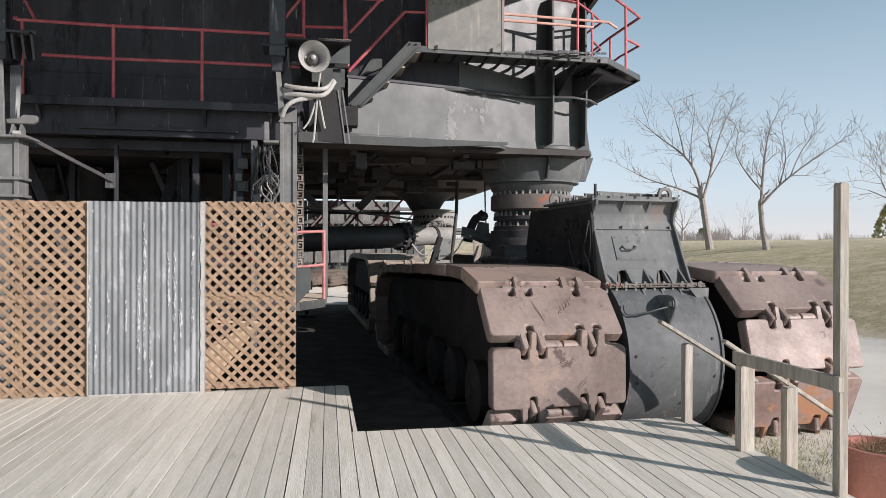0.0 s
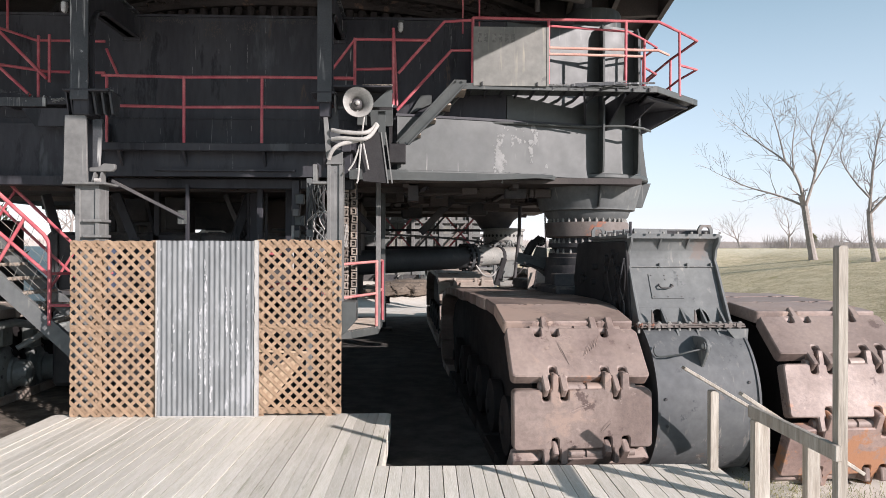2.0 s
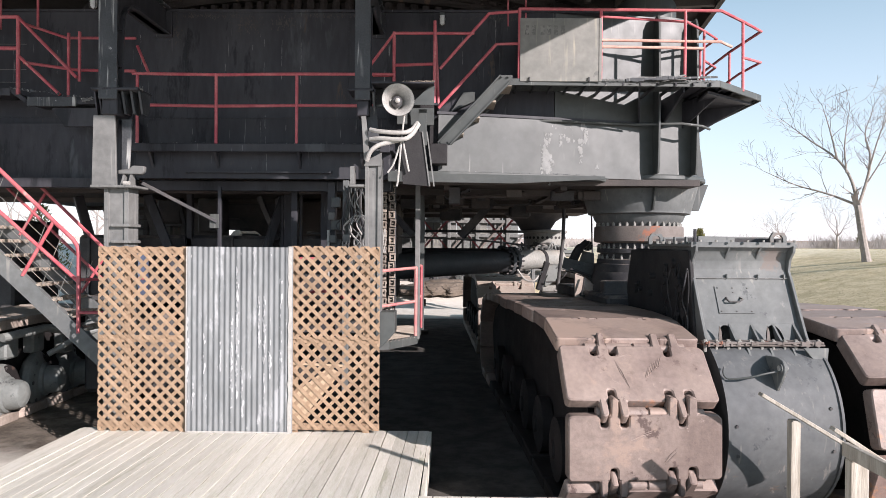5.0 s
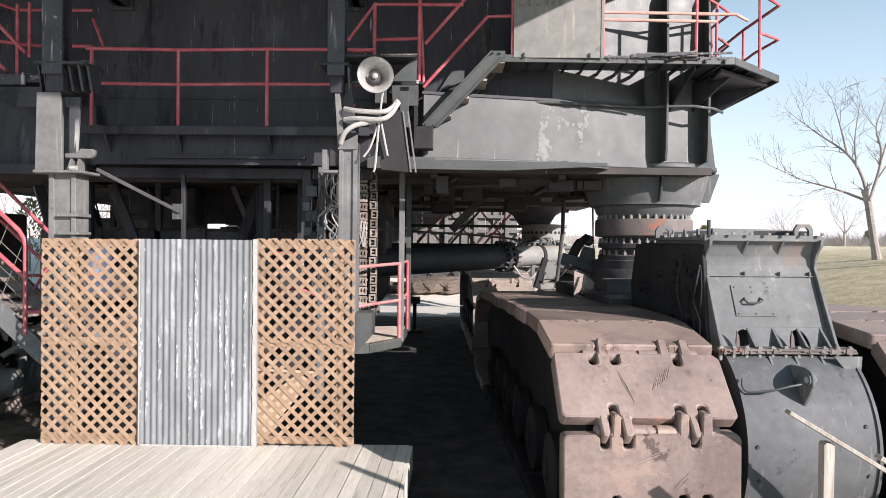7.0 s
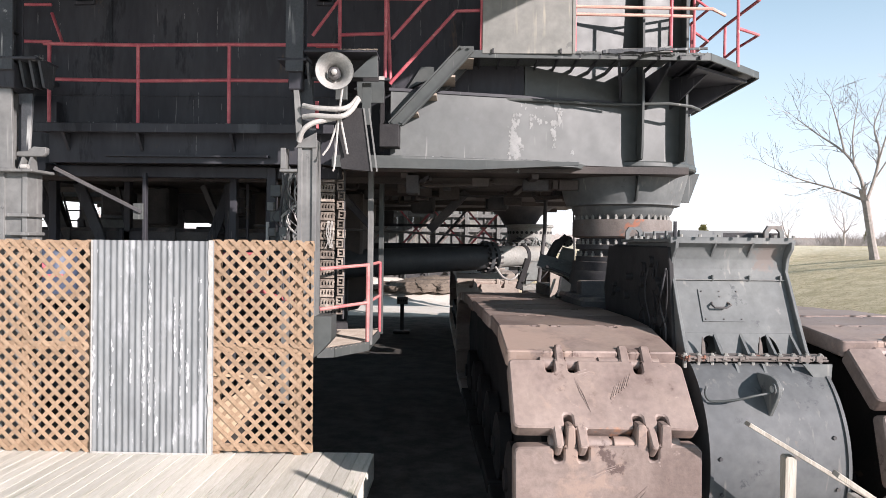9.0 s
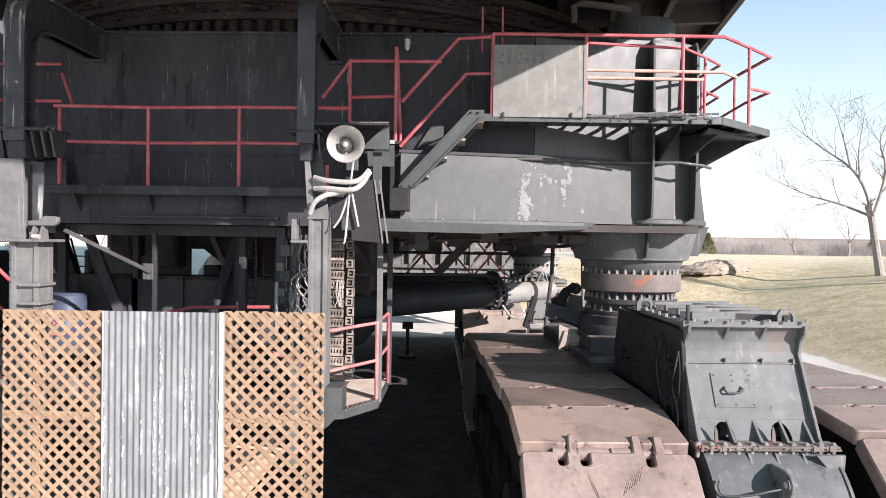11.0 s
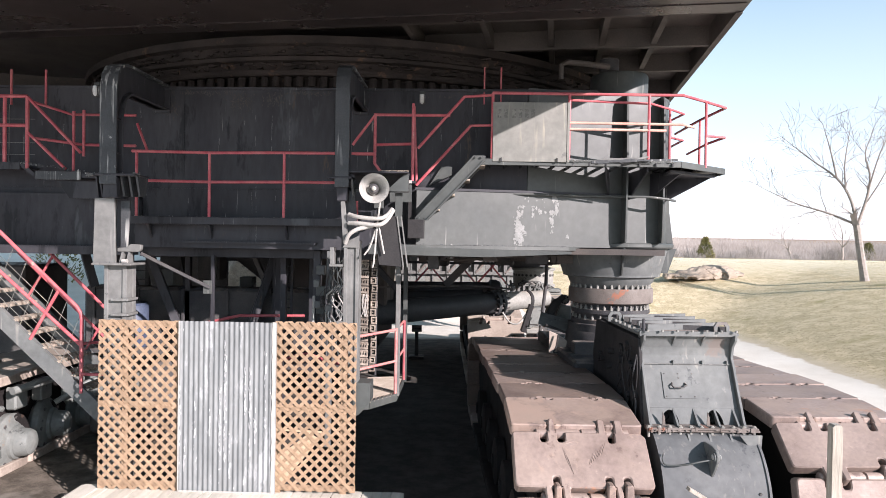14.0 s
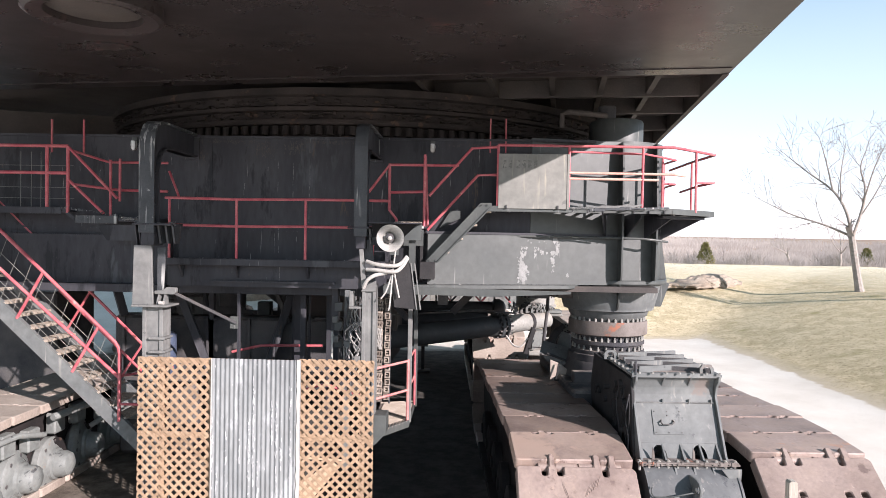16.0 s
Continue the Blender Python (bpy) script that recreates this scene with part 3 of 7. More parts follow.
part("edge_strip", prism(B(), [(XM1 + 0.02, 0.0), (XM1 + 0.02, 2.49)] + ragged, FY - 0.048, FY - 0.044, "y"), M_WHITE, t, "flaking white painted edge strip")
for x0, x1, z0, z1 in ((XL1 - 0.012, XL1 + 0.006, 0.0, 2.48), (XL1, XM1, 0.0, 0.022)):
    part("edge_strip", box(B(), (x0, FY - 0.046, z0), (x1, FY - 0.043, z1)), M_WHITE, t)
t = thing("plywood_board", (-1.1, FY + 0.14, 0.0), "bare plywood board leaning behind the lattice screen", "board")
part("board", prism(B(), [(-1.49, 0.11), (-1.41, 0.11), (-0.83, 0.80), (-0.99, 0.89), (-1.49, 0.49)], FY + 0.0055, FY + 0.0115, "y"), M_PLY, t)

part("batten", beam(B(), (-1.49, FY + 0.0085, 0.93), (-0.80, FY + 0.0085, 0.90), 0.006, 0.035), M_PLY, t)

# ---- the stripping shovel: lower carriage ----
WY = 11.1
body = thing("shovel_carriage", (-2.0, 15.0, 3.5), "weathered dark grey steel lower carriage of a giant shovel", "machine")
part("front_wall", box(B(), (-9.5, WY, 3.6), (2.24, WY + 0.12, 6.21)), M_BLACK, body)
CH0, CH1 = Vector((0.30, 10.62)), Vector((3.50, 11.40))
def chamfer_y(x):
    return CH0.y + (x - CH0.x) * (CH1.y - CH0.y) / (CH1.x - CH0.x)
part("corner_plate", prism(B(), [(0.42, chamfer_y(0.42)), (3.93, chamfer_y(3.93)), (3.93, chamfer_y(3.93) + 0.4), (0.42, 11.1)], 3.62, 4.52, "z"), M_GREY, body, "sunlit grey side plate with white flaking patches")
part("ledge", prism(B(), [(0.40, chamfer_y(0.40) - 0.02), (3.91, chamfer_y(3.91) - 0.02), (3.91, 11.6), (0.40, 11.1)], 4.52, 4.56, "z"), M_BLACK, body)
part("upper_corner_plate", prism(B(), [(2.25, chamfer_y(2.25)), (3.93, chamfer_y(3.93)), (3.93, chamfer_y(3.93) + 0.3), (2.25, 11.3)], 4.56, 6.28, "z"), M_GREY, body)
part("wall_seam", box(B(), (-9.4, WY - 0.012, 4.52), (2.2, WY, 4.545)), M_BLACK, body)
for x in (-3.62, -1.05, 0.62, 1.05):
    part("weld_seam", box(B(), (x, WY - 0.008, 4.5), (x + 0.025, WY, 6.20)), M_BLACK, body)
part("top_plate", box(B(), (-9.5, WY - 0.03, 6.21), (3.4, 22.5, 6.25)), M_BLACK, body)
part("side_wall", box(B(), (4.6, 12.6, 3.6), (4.75, 22.4, 6.28)), M_GREY, body)
part("side_wall", box(B(), (-9.6, WY, 3.6), (-9.5, 22.4, 6.28)), M_BLACK, body)
part("rear_wall", box(B(), (-9.5, 22.3, 3.6), (4.6, 22.5, 6.28)), M_BLACK, body)
part("belly_plate", box(B(), (-9.5, 11.25, 3.50), (4.6, 22.3, 3.60)), M_UNDER, body)
for y in (12.1, 14.9, 18.2, 21.4):
    part("belly_beam", box(B(), (-9.3, y, 3.40), (4.2, y + 0.16, 3.50)), M_UNDER, body)
for x in (-5.5, -2.6, 0.5, 2.4):
    part("belly_rib", box(B(), (x, 11.4, 3.43), (x + 0.10, 22.0, 3.50)), M_UNDER, body)
# belt flange under the corner plate
part("belt_flange", prism(B(), [(-0.32, 10.42), (0.6, 10.44), (2.95, 11.02), (3.2, 11.40), (0.3, 10.95), (-0.32, 10.95)], 3.56, 3.63, "z", 0.006), M_GREY, body)
part("belt_bar", prism(B(), [(-0.32, 3.47), (1.55, 3.45), (2.9, 3.52), (2.9, 3.56), (-0.32, 3.60)], 10.40, 10.44, "y"), M_GREY, body)

# corner column with its steering ring
CX, CYY = 3.97, 12.55
col = Matrix.Translation((CX, CYY, 0))
part("corner_column", prism(B(), [(3.955, 11.51), (4.60, 11.65), (4.86, 12.1), (4.87, 13.3), (3.955, 13.3)], 3.70, 6.26, "z"), M_GREY, body)
part("column_top", lathe(B(), [(0.5, 6.26), (1.0, 6.262), (1.0, 6.31), (0.55, 6.32)], 48, col), M_GREY, body)
part("column_cap", lathe(B(), [(0.53, 6.31), (0.53, 6.78), (0.51, 6.82), (0.2, 6.83)], 40, col @ Matrix.Translation((0.09, 0, 0))), M_GREY, body)
part("column_vent", lathe(B(), [(0.18, 6.82), (0.18, 7.10), (0.16, 7.12), (0.02, 7.12)], 24, col @ Matrix.Translation((-0.12, -0.1, 0))), M_DARK, body)
part("column_flange", lathe(B(), [(0.5, 3.62), (1.10, 3.62), (1.12, 3.64), (1.12, 3.69), (1.10, 3.71), (0.5, 3.71)], 56, col), M_GREY, body)
for fx, fy, fr in ((3.92, 11.7, 11.20), (4.585, 11.85, 11.37)):
    part("column_fin", prism(B(), [(fy, 3.71), (fr + 0.06, 3.71), (fr + 0.02, 3.9), (fr, 4.9), (fr + 0.06, 6.15), (fr + 0.13, 6.26), (fy, 6.26)], fx, fx + 0.035, "x", 0.004), M_GREY, body)
part("column_fin", prism(B(), [(4.85, 3.71), (5.05, 3.71), (4.97, 4.3), (4.94, 4.9), (4.92, 6.26), (4.85, 6.26)], 12.3, 12.335, "y", 0.004), M_GREY, body)
part("lower_cone", lathe(B(), [(1.02, 3.62), (0.90, 3.16), (0.885, 3.13), (0.885, 3.10), (0.80, 3.08), (0.76, 2.98), (0.70, 2.93), (0.66, 2.86)], 48, col), M_GREYBLUE, body)
part("cone_fin", prism(B(), [(11.80, 3.62), (11.40, 3.62), (11.45, 3.45), (11.60, 3.14), (11.80, 3.14)], 3.94, 3.975, "x", 0.004), M_GREY, body)
part("cone_fin", prism(B(), [(4.84, 3.62), (5.12, 3.62), (4.96, 3.16), (4.84, 3.16)], 12.3, 12.335, "y", 0.004), M_GREY, body)
part("steering_ring", lathe(B(), [(0.62, 2.88), (0.765, 2.88), (0.775, 2.84), (0.775, 2.62), (0.74, 2.60), (0.66, 2.59)], 56, col), M_RUST, body, "rust brown flanged ring")
part("lower_ring", lathe(B(), [(0.66, 2.59), (0.66, 2.50), (0.72, 2.49), (0.72, 2.42), (0.66, 2.41), (0.64, 2.32), (0.72, 2.30), (0.72, 2.23), (0.77, 2.22), (0.77, 2.08), (0.5, 2.08)], 56, col), M_DARK, body)
bolt = finish(lathe(B(), [(0.026, 0), (0.026, 0.05), (0.017, 0.055), (0.017, 0.085), (0.004, 0.088)], 6), "bolt", M_MUD)
for z, r, n in ((2.88, 0.715, 36), (2.49, 0.69, 36), (2.30, 0.68, 28)):
    for k in range(n):
        a = 2 * math.pi * k / n
        if math.sin(a) < 0.45:
            piece("bolt", bolt, pose(CX + r * math.cos(a), CYY + r * math.sin(a), z), body)

# flaking white patches on the sunlit plate
for cx, cz, w, h, count, seed in ((2.13, 3.78, 0.085, 0.11, 130, 3), (2.10, 3.98, 0.06, 0.12, 80, 4), (2.12, 4.22, 0.045, 0.10, 34, 6), (2.68, 4.06, 0.030, 0.11, 46, 7), (2.76, 4.28, 0.035, 0.10, 40, 5), (2.72, 4.42, 0.04, 0.05, 24, 9), (2.40, 4.30, 0.16, 0.14, 26, 25), (2.96, 3.80, 0.02, 0.05, 8, 15)):
    rnd = random.Random(seed)
    b = B()
    ang = math.atan2(CH1.y - CH0.y, CH1.x - CH0.x)
    for k in range(count):
        ox, oz, r = rnd.gauss(0, 0.5) * w, rnd.gauss(0, 0.7) * h, rnd.uniform(0.003, 0.026) * (0.5 + rnd.random() ** 2)
        x = cx + ox
        y = chamfer_y(x) - 0.003 - 0.00005 * k
        ring = []
        for j in range(9):
            rr = r * rnd.uniform(0.4, 1.4)
            dx = rr * math.cos(j * 0.698)
            ring.append(b.verts.new((x + dx, y + dx * math.tan(ang), cz + oz + 1.4 * rr * math.sin(j * 0.698))))
        b.faces.new(ring)
    part("paint_patch", b, M_FLAKE, body, "white flaking paint patch", kind="stuff")

# thin runs of white paint and rusty stains on the dark wall
rnd = random.Random(17)
M_STAIN = surf("rusty_grey_stain", (0.048, 0.041, 0.037), (0.082, 0.070, 0.062), 9.0, 0.7, bump=0.0)
for x, z1, z0, y in ((-4.36, 5.93, 5.44, WY), (-2.36, 4.58, 4.1, WY), (-2.43, 4.54, 4.14, WY), (-2.37, 5.86, 5.24, WY), (-1.79, 6.26, 4.55, WY), (-2.56, 5.75, 5.63, WY), (-2.09, 5.78, 5.2, WY), (-2.02, 4.54, 4.39, WY), (-4.24, 4.43, 4.25, WY), (-1.37, 4.31, 4.13, WY), (-2.61, 4.23, 4.13, WY), (-3.52, 4.37, 4.26, WY),
                     (-2.19, 3.90, 3.66, 10.62), (-2.43, 3.83, 3.66, 10.62), (-3.04, 3.88, 3.78, 10.62), (0.78, 5.9, 5.5, WY), (1.3, 6.1, 5.75, WY), (-6.8, 5.8, 5.2, WY), (-5.7, 5.6, 5.3, WY), (-3.0, 5.4, 5.25, WY)):
    b = B()
    z, wx = z1, 0.0
    while z > z0:
        ln, wd = rnd.uniform(0.02, 0.14), rnd.uniform(0.003, 0.010)
        if rnd.random() < 0.72:
            wx += rnd.uniform(-0.006, 0.006)
            b.faces.new([b.verts.new((x + wx + dx, y - 0.0035, zz)) for dx, zz in ((0, z), (wd, z - 0.2 * ln), (wd * 0.7, z - ln), (-wd * 0.3, z - 0.8 * ln))])
        z -= ln
    if b.faces:
        part("paint_run", b, M_PEEL, body, kind="stuff")
    else:
        b.free()
for cx, cz, w, h, n, seed in ((-2.64, 6.02, 0.20, 0.13, 190, 2), (-2.06, 6.05, 0.15, 0.10, 130, 3), (-3.82, 5.9, 0.10, 0.16, 110, 4), (-3.3, 6.15, 0.5, 0.03, 150, 6), (-1.4, 6.15, 0.5, 0.03, 150, 8), (1.2, 6.12, 0.5, 0.04, 90, 9)):
    r2 = random.Random(seed)
    b = B()
    for k in range(n):
        x, z, r = cx + r2.gauss(0, 0.6) * w, cz + r2.gauss(0, 0.6) * h, r2.uniform(0.002, 0.009)
        if z > 6.20:
            continue
        b.faces.new([b.verts.new((x + r * r2.uniform(0.4, 1.3) * math.cos(q * 0.9), WY - 0.0025 - 0.00001 * k, z + 2.2 * r * r2.uniform(0.4, 1.3) * math.sin(q * 0.9))) for q in range(7)])
    part("stain", b, M_STAIN, body, kind="stuff")

# ---- walkway between the hook arms ----
part("walkway_floor", box(B(), (-4.3, 10.42, 3.93), (-0.25, WY, 3.98)), M_BLACK, body)
part("walkway_edge", box(B(), (-4.3, 10.40, 3.90), (-0.30, 10.44, 4.02), 0.006), M_BLACK, body)
part("fascia_beam", box(B(), (-4.2, 10.62, 3.52), (-0.3, 10.74, 3.93)), M_BLACK, body)
part("fascia_lip", box(B(), (-3.4, 10.55, 3.60), (-1.2, 10.62, 3.63)), M_BLACK, body)
part("lower_beam", box(B(), (-4.3, 10.98, 3.36), (-0.3, 11.10, 3.52), 0.01), M_BLACK, body)
for x in (-3.95, -2.95, -1.7, -0.75):
    part("walkway_bracket", prism(B(), [(10.46, 3.90), (10.70, 3.90), (10.70, 3.56)], x, x + 0.04, "x"), M_BLACK, body)
part("side_fascia", box(B(), (-9.4, 10.95, 3.52), (-4.3, 11.09, 4.4)), M_BLACK, body)
part("side_girder", box(B(), (-9.4, 10.7, 3.38), (-4.3, 10.95, 3.52)), M_BLACK, body)


def hook_arm(x, w, lower):
    """An I-section arm: recessed web, outer and inner flanges."""
    outer = [(9.36, 4.45), (9.36, 5.85), (9.40, 6.03), (9.49, 6.16), (9.63, 6.225), (9.80, 6.24), (11.1, 6.24)]
    inner = [(11.1, 5.85), (10.02, 5.85), (9.82, 5.83), (9.68, 5.76), (9.60, 5.66), (9.555, 5.50), (9.54, 5.30), (9.54, 4.45)]
    arm = part("hook_arm", prism(B(), outer + inner, x - 0.05, x + 0.05, "x"), M_BLACK, body, "curved dark steel hook arm with flaking white paint")
    fl = [(9.325, 4.45), (9.325, 5.86), (9.37, 6.05), (9.47, 6.19), (9.62, 6.262), (9.80, 6.275), (11.1, 6.275)]
    part("flange", prism(B(), fl + outer[::-1], x - w / 2, x + w / 2, "x", 0.004), M_FLAKE, arm)
    lip = [(11.1, 5.885), (10.02, 5.885), (9.81, 5.863), (9.66, 5.79), (9.575, 5.68), (9.525, 5.51), (9.51, 5.30), (9.51, 4.45)]
    part("inner_flange", prism(B(), inner + lip[::-1], x - w / 2, x + w / 2, "x", 0.004), M_BLACK, arm)
    for z in (4.9, 5.4):
        part("web_stiffener", box(B(), (x - w / 2 + 0.02, 9.37, z), (x + w / 2 - 0.02, 9.50, z + 0.02)), M_BLACK, arm)
    part("foot_plate", prism(B(), [(x - w / 2 - 0.02, 5.80), (x + w / 2 + 0.02, 5.80), (x + w / 2 + 0.02, 6.20), (x - w / 2 - 0.02, 6.20)], 11.06, 11.098, "y", 0.004), M_BLACK, arm)
    part("collar", box(B(), (x - w / 2 - 0.10, 9.32, 4.57), (x + w / 2 + (0.28 if x < -2 else 0.04), 9.78, 4.605), 0.008), M_BLACK, arm)
    for dx in (0.02, 0.14, 0.25)[: 3 if x < -2 else 1]:
        part("gusset", prism(B(), [(9.40, 4.57), (9.74, 4.57), (9.66, 4.28), (9.50, 4.28)], x + w / 2 + dx, x + w / 2 + dx + 0.03, "x"), M_FLAKE, arm)
    for dx in (0.03, 0.09) if x < -2 else ():
        part("gusset", prism(B(), [(9.42, 4.57), (9.70, 4.57), (9.64, 4.24), (9.50, 4.24)], x - w / 2 - dx - 0.02, x - w / 2 - dx, "x"), M_BLACK, arm)
    part("bracket", box(B(), (x - w / 2 + 0.02, 9.38, 4.25), (x + w / 2 - 0.02, 9.74, 4.56), 0.012), M_BLACK, arm)
    return arm


M_FLAKE = surf("flaking_dark_paint", (0.035, 0.038, 0.042), (0.06, 0.064, 0.068), 2.5, 0.6, drips=((0.44, 0.44, 0.42), 0.53, 15.0), spots=[((0.30, 0.30, 0.29), 0.665, 7.0)], bump=0.2)
hook_arm(-3.98, 0.25, 0)
hook_arm(-0.565, 0.205, 1)
def h_section(x0, x1, y0, y1, tw, tf, z0, z1):
    """An upright H beam with its web towards the viewer."""
    ym = y0 + 0.03
    return prism(B(), [(x0, y0), (x0 + tf, y0), (x0 + tf, ym), (x1 - tf, ym), (x1 - tf, y0), (x1, y0), (x1, y1), (x1 - tf, y1), (x1 - tf, ym + tw), (x0 + tf, ym + tw), (x0 + tf, y1), (x0, y1)], z0, z1, "z", 0.004)
# left post below the hook arm: wide tapered plate, collar, stiffened post
b = B()
prism(b, [(-4.22, 4.25), (-3.93, 4.25), (-3.90, 3.26), (-4.24, 3.26)], 9.42, 9.46, "y", 0.004)
box(b, (-4.10, 9.46, 3.26), (-4.05, 9.75, 4.25), 0.004)
part("tapered_plate", b, M_PALE, body)
part("jack_collar", box(B(), (-4.22, 9.34, 3.265), (-3.63, 9.80, 3.30), 0.008), M_PALE, body)
part("jack_plate", prism(B(), [(-3.92, 3.46), (-3.60, 3.46), (-3.56, 3.50), (-3.56, 3.57), (-3.72, 3.58), (-3.78, 3.53), (-3.92, 3.52)], 9.50, 9.58, "y", 0.01), M_PALE, body)
part("side_plate", prism(B(), [(-3.90, 3.50), (-3.80, 3.50), (-3.76, 4.22), (-3.90, 4.22)], 9.56, 9.60, "y", 0.004), M_FLAKE, body)
for gx in (-3.86, -3.76):
    part("gusset", prism(B(), [(9.44, 3.30), (9.62, 3.30), (9.60, 3.46), (9.52, 3.46)], gx, gx + 0.03, "x"), M_PALE, body)
part("jack_bolt", tube(B(), [(-3.80, 9.42, 3.33), (-3.72, 9.42, 3.33)], 0.03, 10), M_WHITE, body)
b = h_section(-4.08, -3.745, 9.44, 9.74, 0.05, 0.06, 0.0, 3.265)
part("jack_post", b, M_PALE, body)
for z in (2.52, 2.74):
    part("stiffener", box(B(), (-3.96, 9.40, z), (-3.70, 9.72, z + 0.04), 0.006), M_PALE, body)
# right post below the hook arm
b = h_section(-0.535, -0.315, 9.41, 9.68, 0.05, 0.05, 1.45, 3.68)
part("hanger_post", b, M_PALE, body)
part("upper_post_flange", prism(B(), [(-0.60, 4.40), (-0.54, 4.40), (-0.47, 3.66), (-0.55, 3.66)], 9.40, 9.44, "y", 0.004), M_PALE, body)
part("upper_post_web", prism(B(), [(-0.57, 4.40), (-0.40, 4.40), (-0.33, 3.66), (-0.52, 3.66)], 9.50, 9.53, "y", 0.004), M_FLAKE, body)
part("post_cap_plate", prism(B(), [(-0.555, 3.58), (-0.31, 3.58), (-0.31, 3.76), (-0.50, 3.66)], 9.395, 9.41, "y", 0.003), M_PALE, body)
part("hanger_box", prism(B(), [(-0.52, 1.02), (-0.28, 1.16), (-0.12, 1.34), (-0.12, 1.62), (-0.52, 1.62)], 9.40, 9.75, "y", 0.008), M_GREY, body)
part("post_bracket", box(B(), (-0.75, 9.42, 3.30), (-0.54, 9.60, 3.335), 0.005), M_PALE, body)
part("post_bracket", box(B(), (-0.74, 9.42, 3.335), (-0.68, 9.60, 3.58), 0.005), M_PALE, body)

# posts, braces and hangers below the walkway
b = B()
box(b, (-2.985, 10.75, GROUND), (-2.935, 10.82, 3.4), 0.004)
part("prop_post", b, M_BLACK, body)
part("diagonal_brace", beam(B(), (-4.0, 10.40, 3.42), (-2.98, 10.72, 2.86), 0.045, 0.05, 0.004), M_DARK, body)
part("brace_plate", box(B(), (-3.10, 10.72, 2.76), (-2.96, 10.78, 2.98), 0.004), M_GREY, body)
for x, y, w, m in ((-1.95, 11.4, 0.10, M_BLACK), (-1.25, 10.9, 0.12, M_BLACK), (-0.98, 10.6, 0.09, M_GREYBLUE), (-1.55, 11.9, 0.12, M_BLACK), (-2.3, 12.4, 0.14, M_BLACK), (-5.1, 12.2, 0.12, M_BLACK), (-4.3, 13.0, 0.10, M_BLACK)):
    part("hanger", box(B(), (x - w / 2, y, 0.3), (x + w / 2, y + 0.12, 3.5), 0.006), m, body)
for z in (3.1, 2.75, 2.45):
    part("hanger_clip", box(B(), (-1.24, 10.82, z), (-1.10, 10.90, z + 0.16), 0.008), M_GREY, body)
for p, q in (((-4.9, 12.6, 3.4), (-3.9, 12.9, 0.6)), ((-5.6, 12.6, 3.4), (-4.9, 13.1, 0.8)), ((-3.3, 12.6, 0.7), (-2.5, 12.9, 3.4)), ((-6.4, 13.0, 3.4), (-5.9, 13.4, 1.0))):
    part("undercarriage_strut", beam(B(), p, q, 0.16, 0.16, 0.01), M_BLACK, body)
b = B()
tube(b, [(-1.0, 10.5, 2.3), (-0.98, 10.4, 2.8), (-0.8, 10.35, 2.95), (-0.6, 10.3, 2.94)], 0.018, 6)
part("conduit", b, M_WHITE, body)
rnd = random.Random(4)
for k in range(9):
    x, y = -0.95 + rnd.random() * 0.32, 10.4 + rnd.random() * 0.3
    pts = [(x + rnd.uniform(-0.1, 0.1), y, 3.4), (x + rnd.uniform(-0.14, 0.14), y - 0.05, 3.0), (x + rnd.uniform(-0.12, 0.12), y, 2.6), (x + rnd.uniform(-0.1, 0.1), y, 2.2), (x, y, 1.6)]
    part("hose", tube(B(), flow(pts), rnd.uniform(0.01, 0.022), 6), rnd.choice((M_DARK, M_DARK, M_GREY)), body)
TUBE0, TUBE1 = Vector((-2.4, 13.57, 1.99)), Vector((2.0, 16.66, 2.17))
tdir = (TUBE1 - TUBE0).normalized()
part("cross_tube", tube(B(), [TUBE0, TUBE1], [0.285, 0.265], 28), M_TUBE, body, "large black cross tube")
part("tube_collar", tube(B(), [TUBE1 - tdir * 0.12, TUBE1 - tdir * 0.03], 0.34, 28), M_TUBE, body)
part("tube_collar", tube(B(), [TUBE1 + tdir * 0.03, TUBE1 + tdir * 0.12], 0.34, 28), M_TUBE, body)
tside = tdir.cross(Vector((0, 0, 1))).normalized()
tup = tside.cross(tdir)
for k in range(16):
    a = k * 0.3927
    c = TUBE1 + tside * (0.315 * math.cos(a)) + tup * (0.315 * math.sin(a))
    part("collar_bolt", tube(B(), [c - tdir * 0.19, c + tdir * 0.21], 0.024, 6), M_DARK, body)
BAND = TUBE1 + tdir * 0.98
part("tube_end", tube(B(), [TUBE1 + tdir * 0.12, TUBE1 + tdir * 0.2, BAND, BAND + tdir * 0.7], [0.265, 0.25, 0.225, 0.205], 28), M_MUD, body, "dusty pale forged tube end")
part("tube_band", tube(B(), [BAND, BAND + tdir * 0.09], 0.245, 28), M_NEARBLACK, body)
part("rear_tube", tube(B(), [(-3.2, 19.7, 2.27), (1.95, 20.2, 2.27)], 0.19, 20), M_TUBE, body)
part("rear_tube_cap", lathe(B(), [(0.19, 0.0), (0.27, 0.06), (0.27, 0.22), (0.20, 0.36), (0.08, 0.42)], 20, pose(1.93, 20.2, 2.27, 0, 90, 0)), M_TUBE, body)
part("middle_tube", tube(B(), [(-3.2, 17.6, 2.02), (1.7, 18.9, 2.10)], 0.24, 20), M_TUBE, body)
part("diagonal_brace", beam(B(), (0.80, 14.5, 2.72), (1.50, 14.5, 3.46), 0.16, 0.16, 0.01), M_DARK, body)
part("diagonal_brace", beam(B(), (-0.75, 13.0, 3.4), (-0.1, 13.0, 2.72), 0.12, 0.12, 0.01), M_DARK, body)
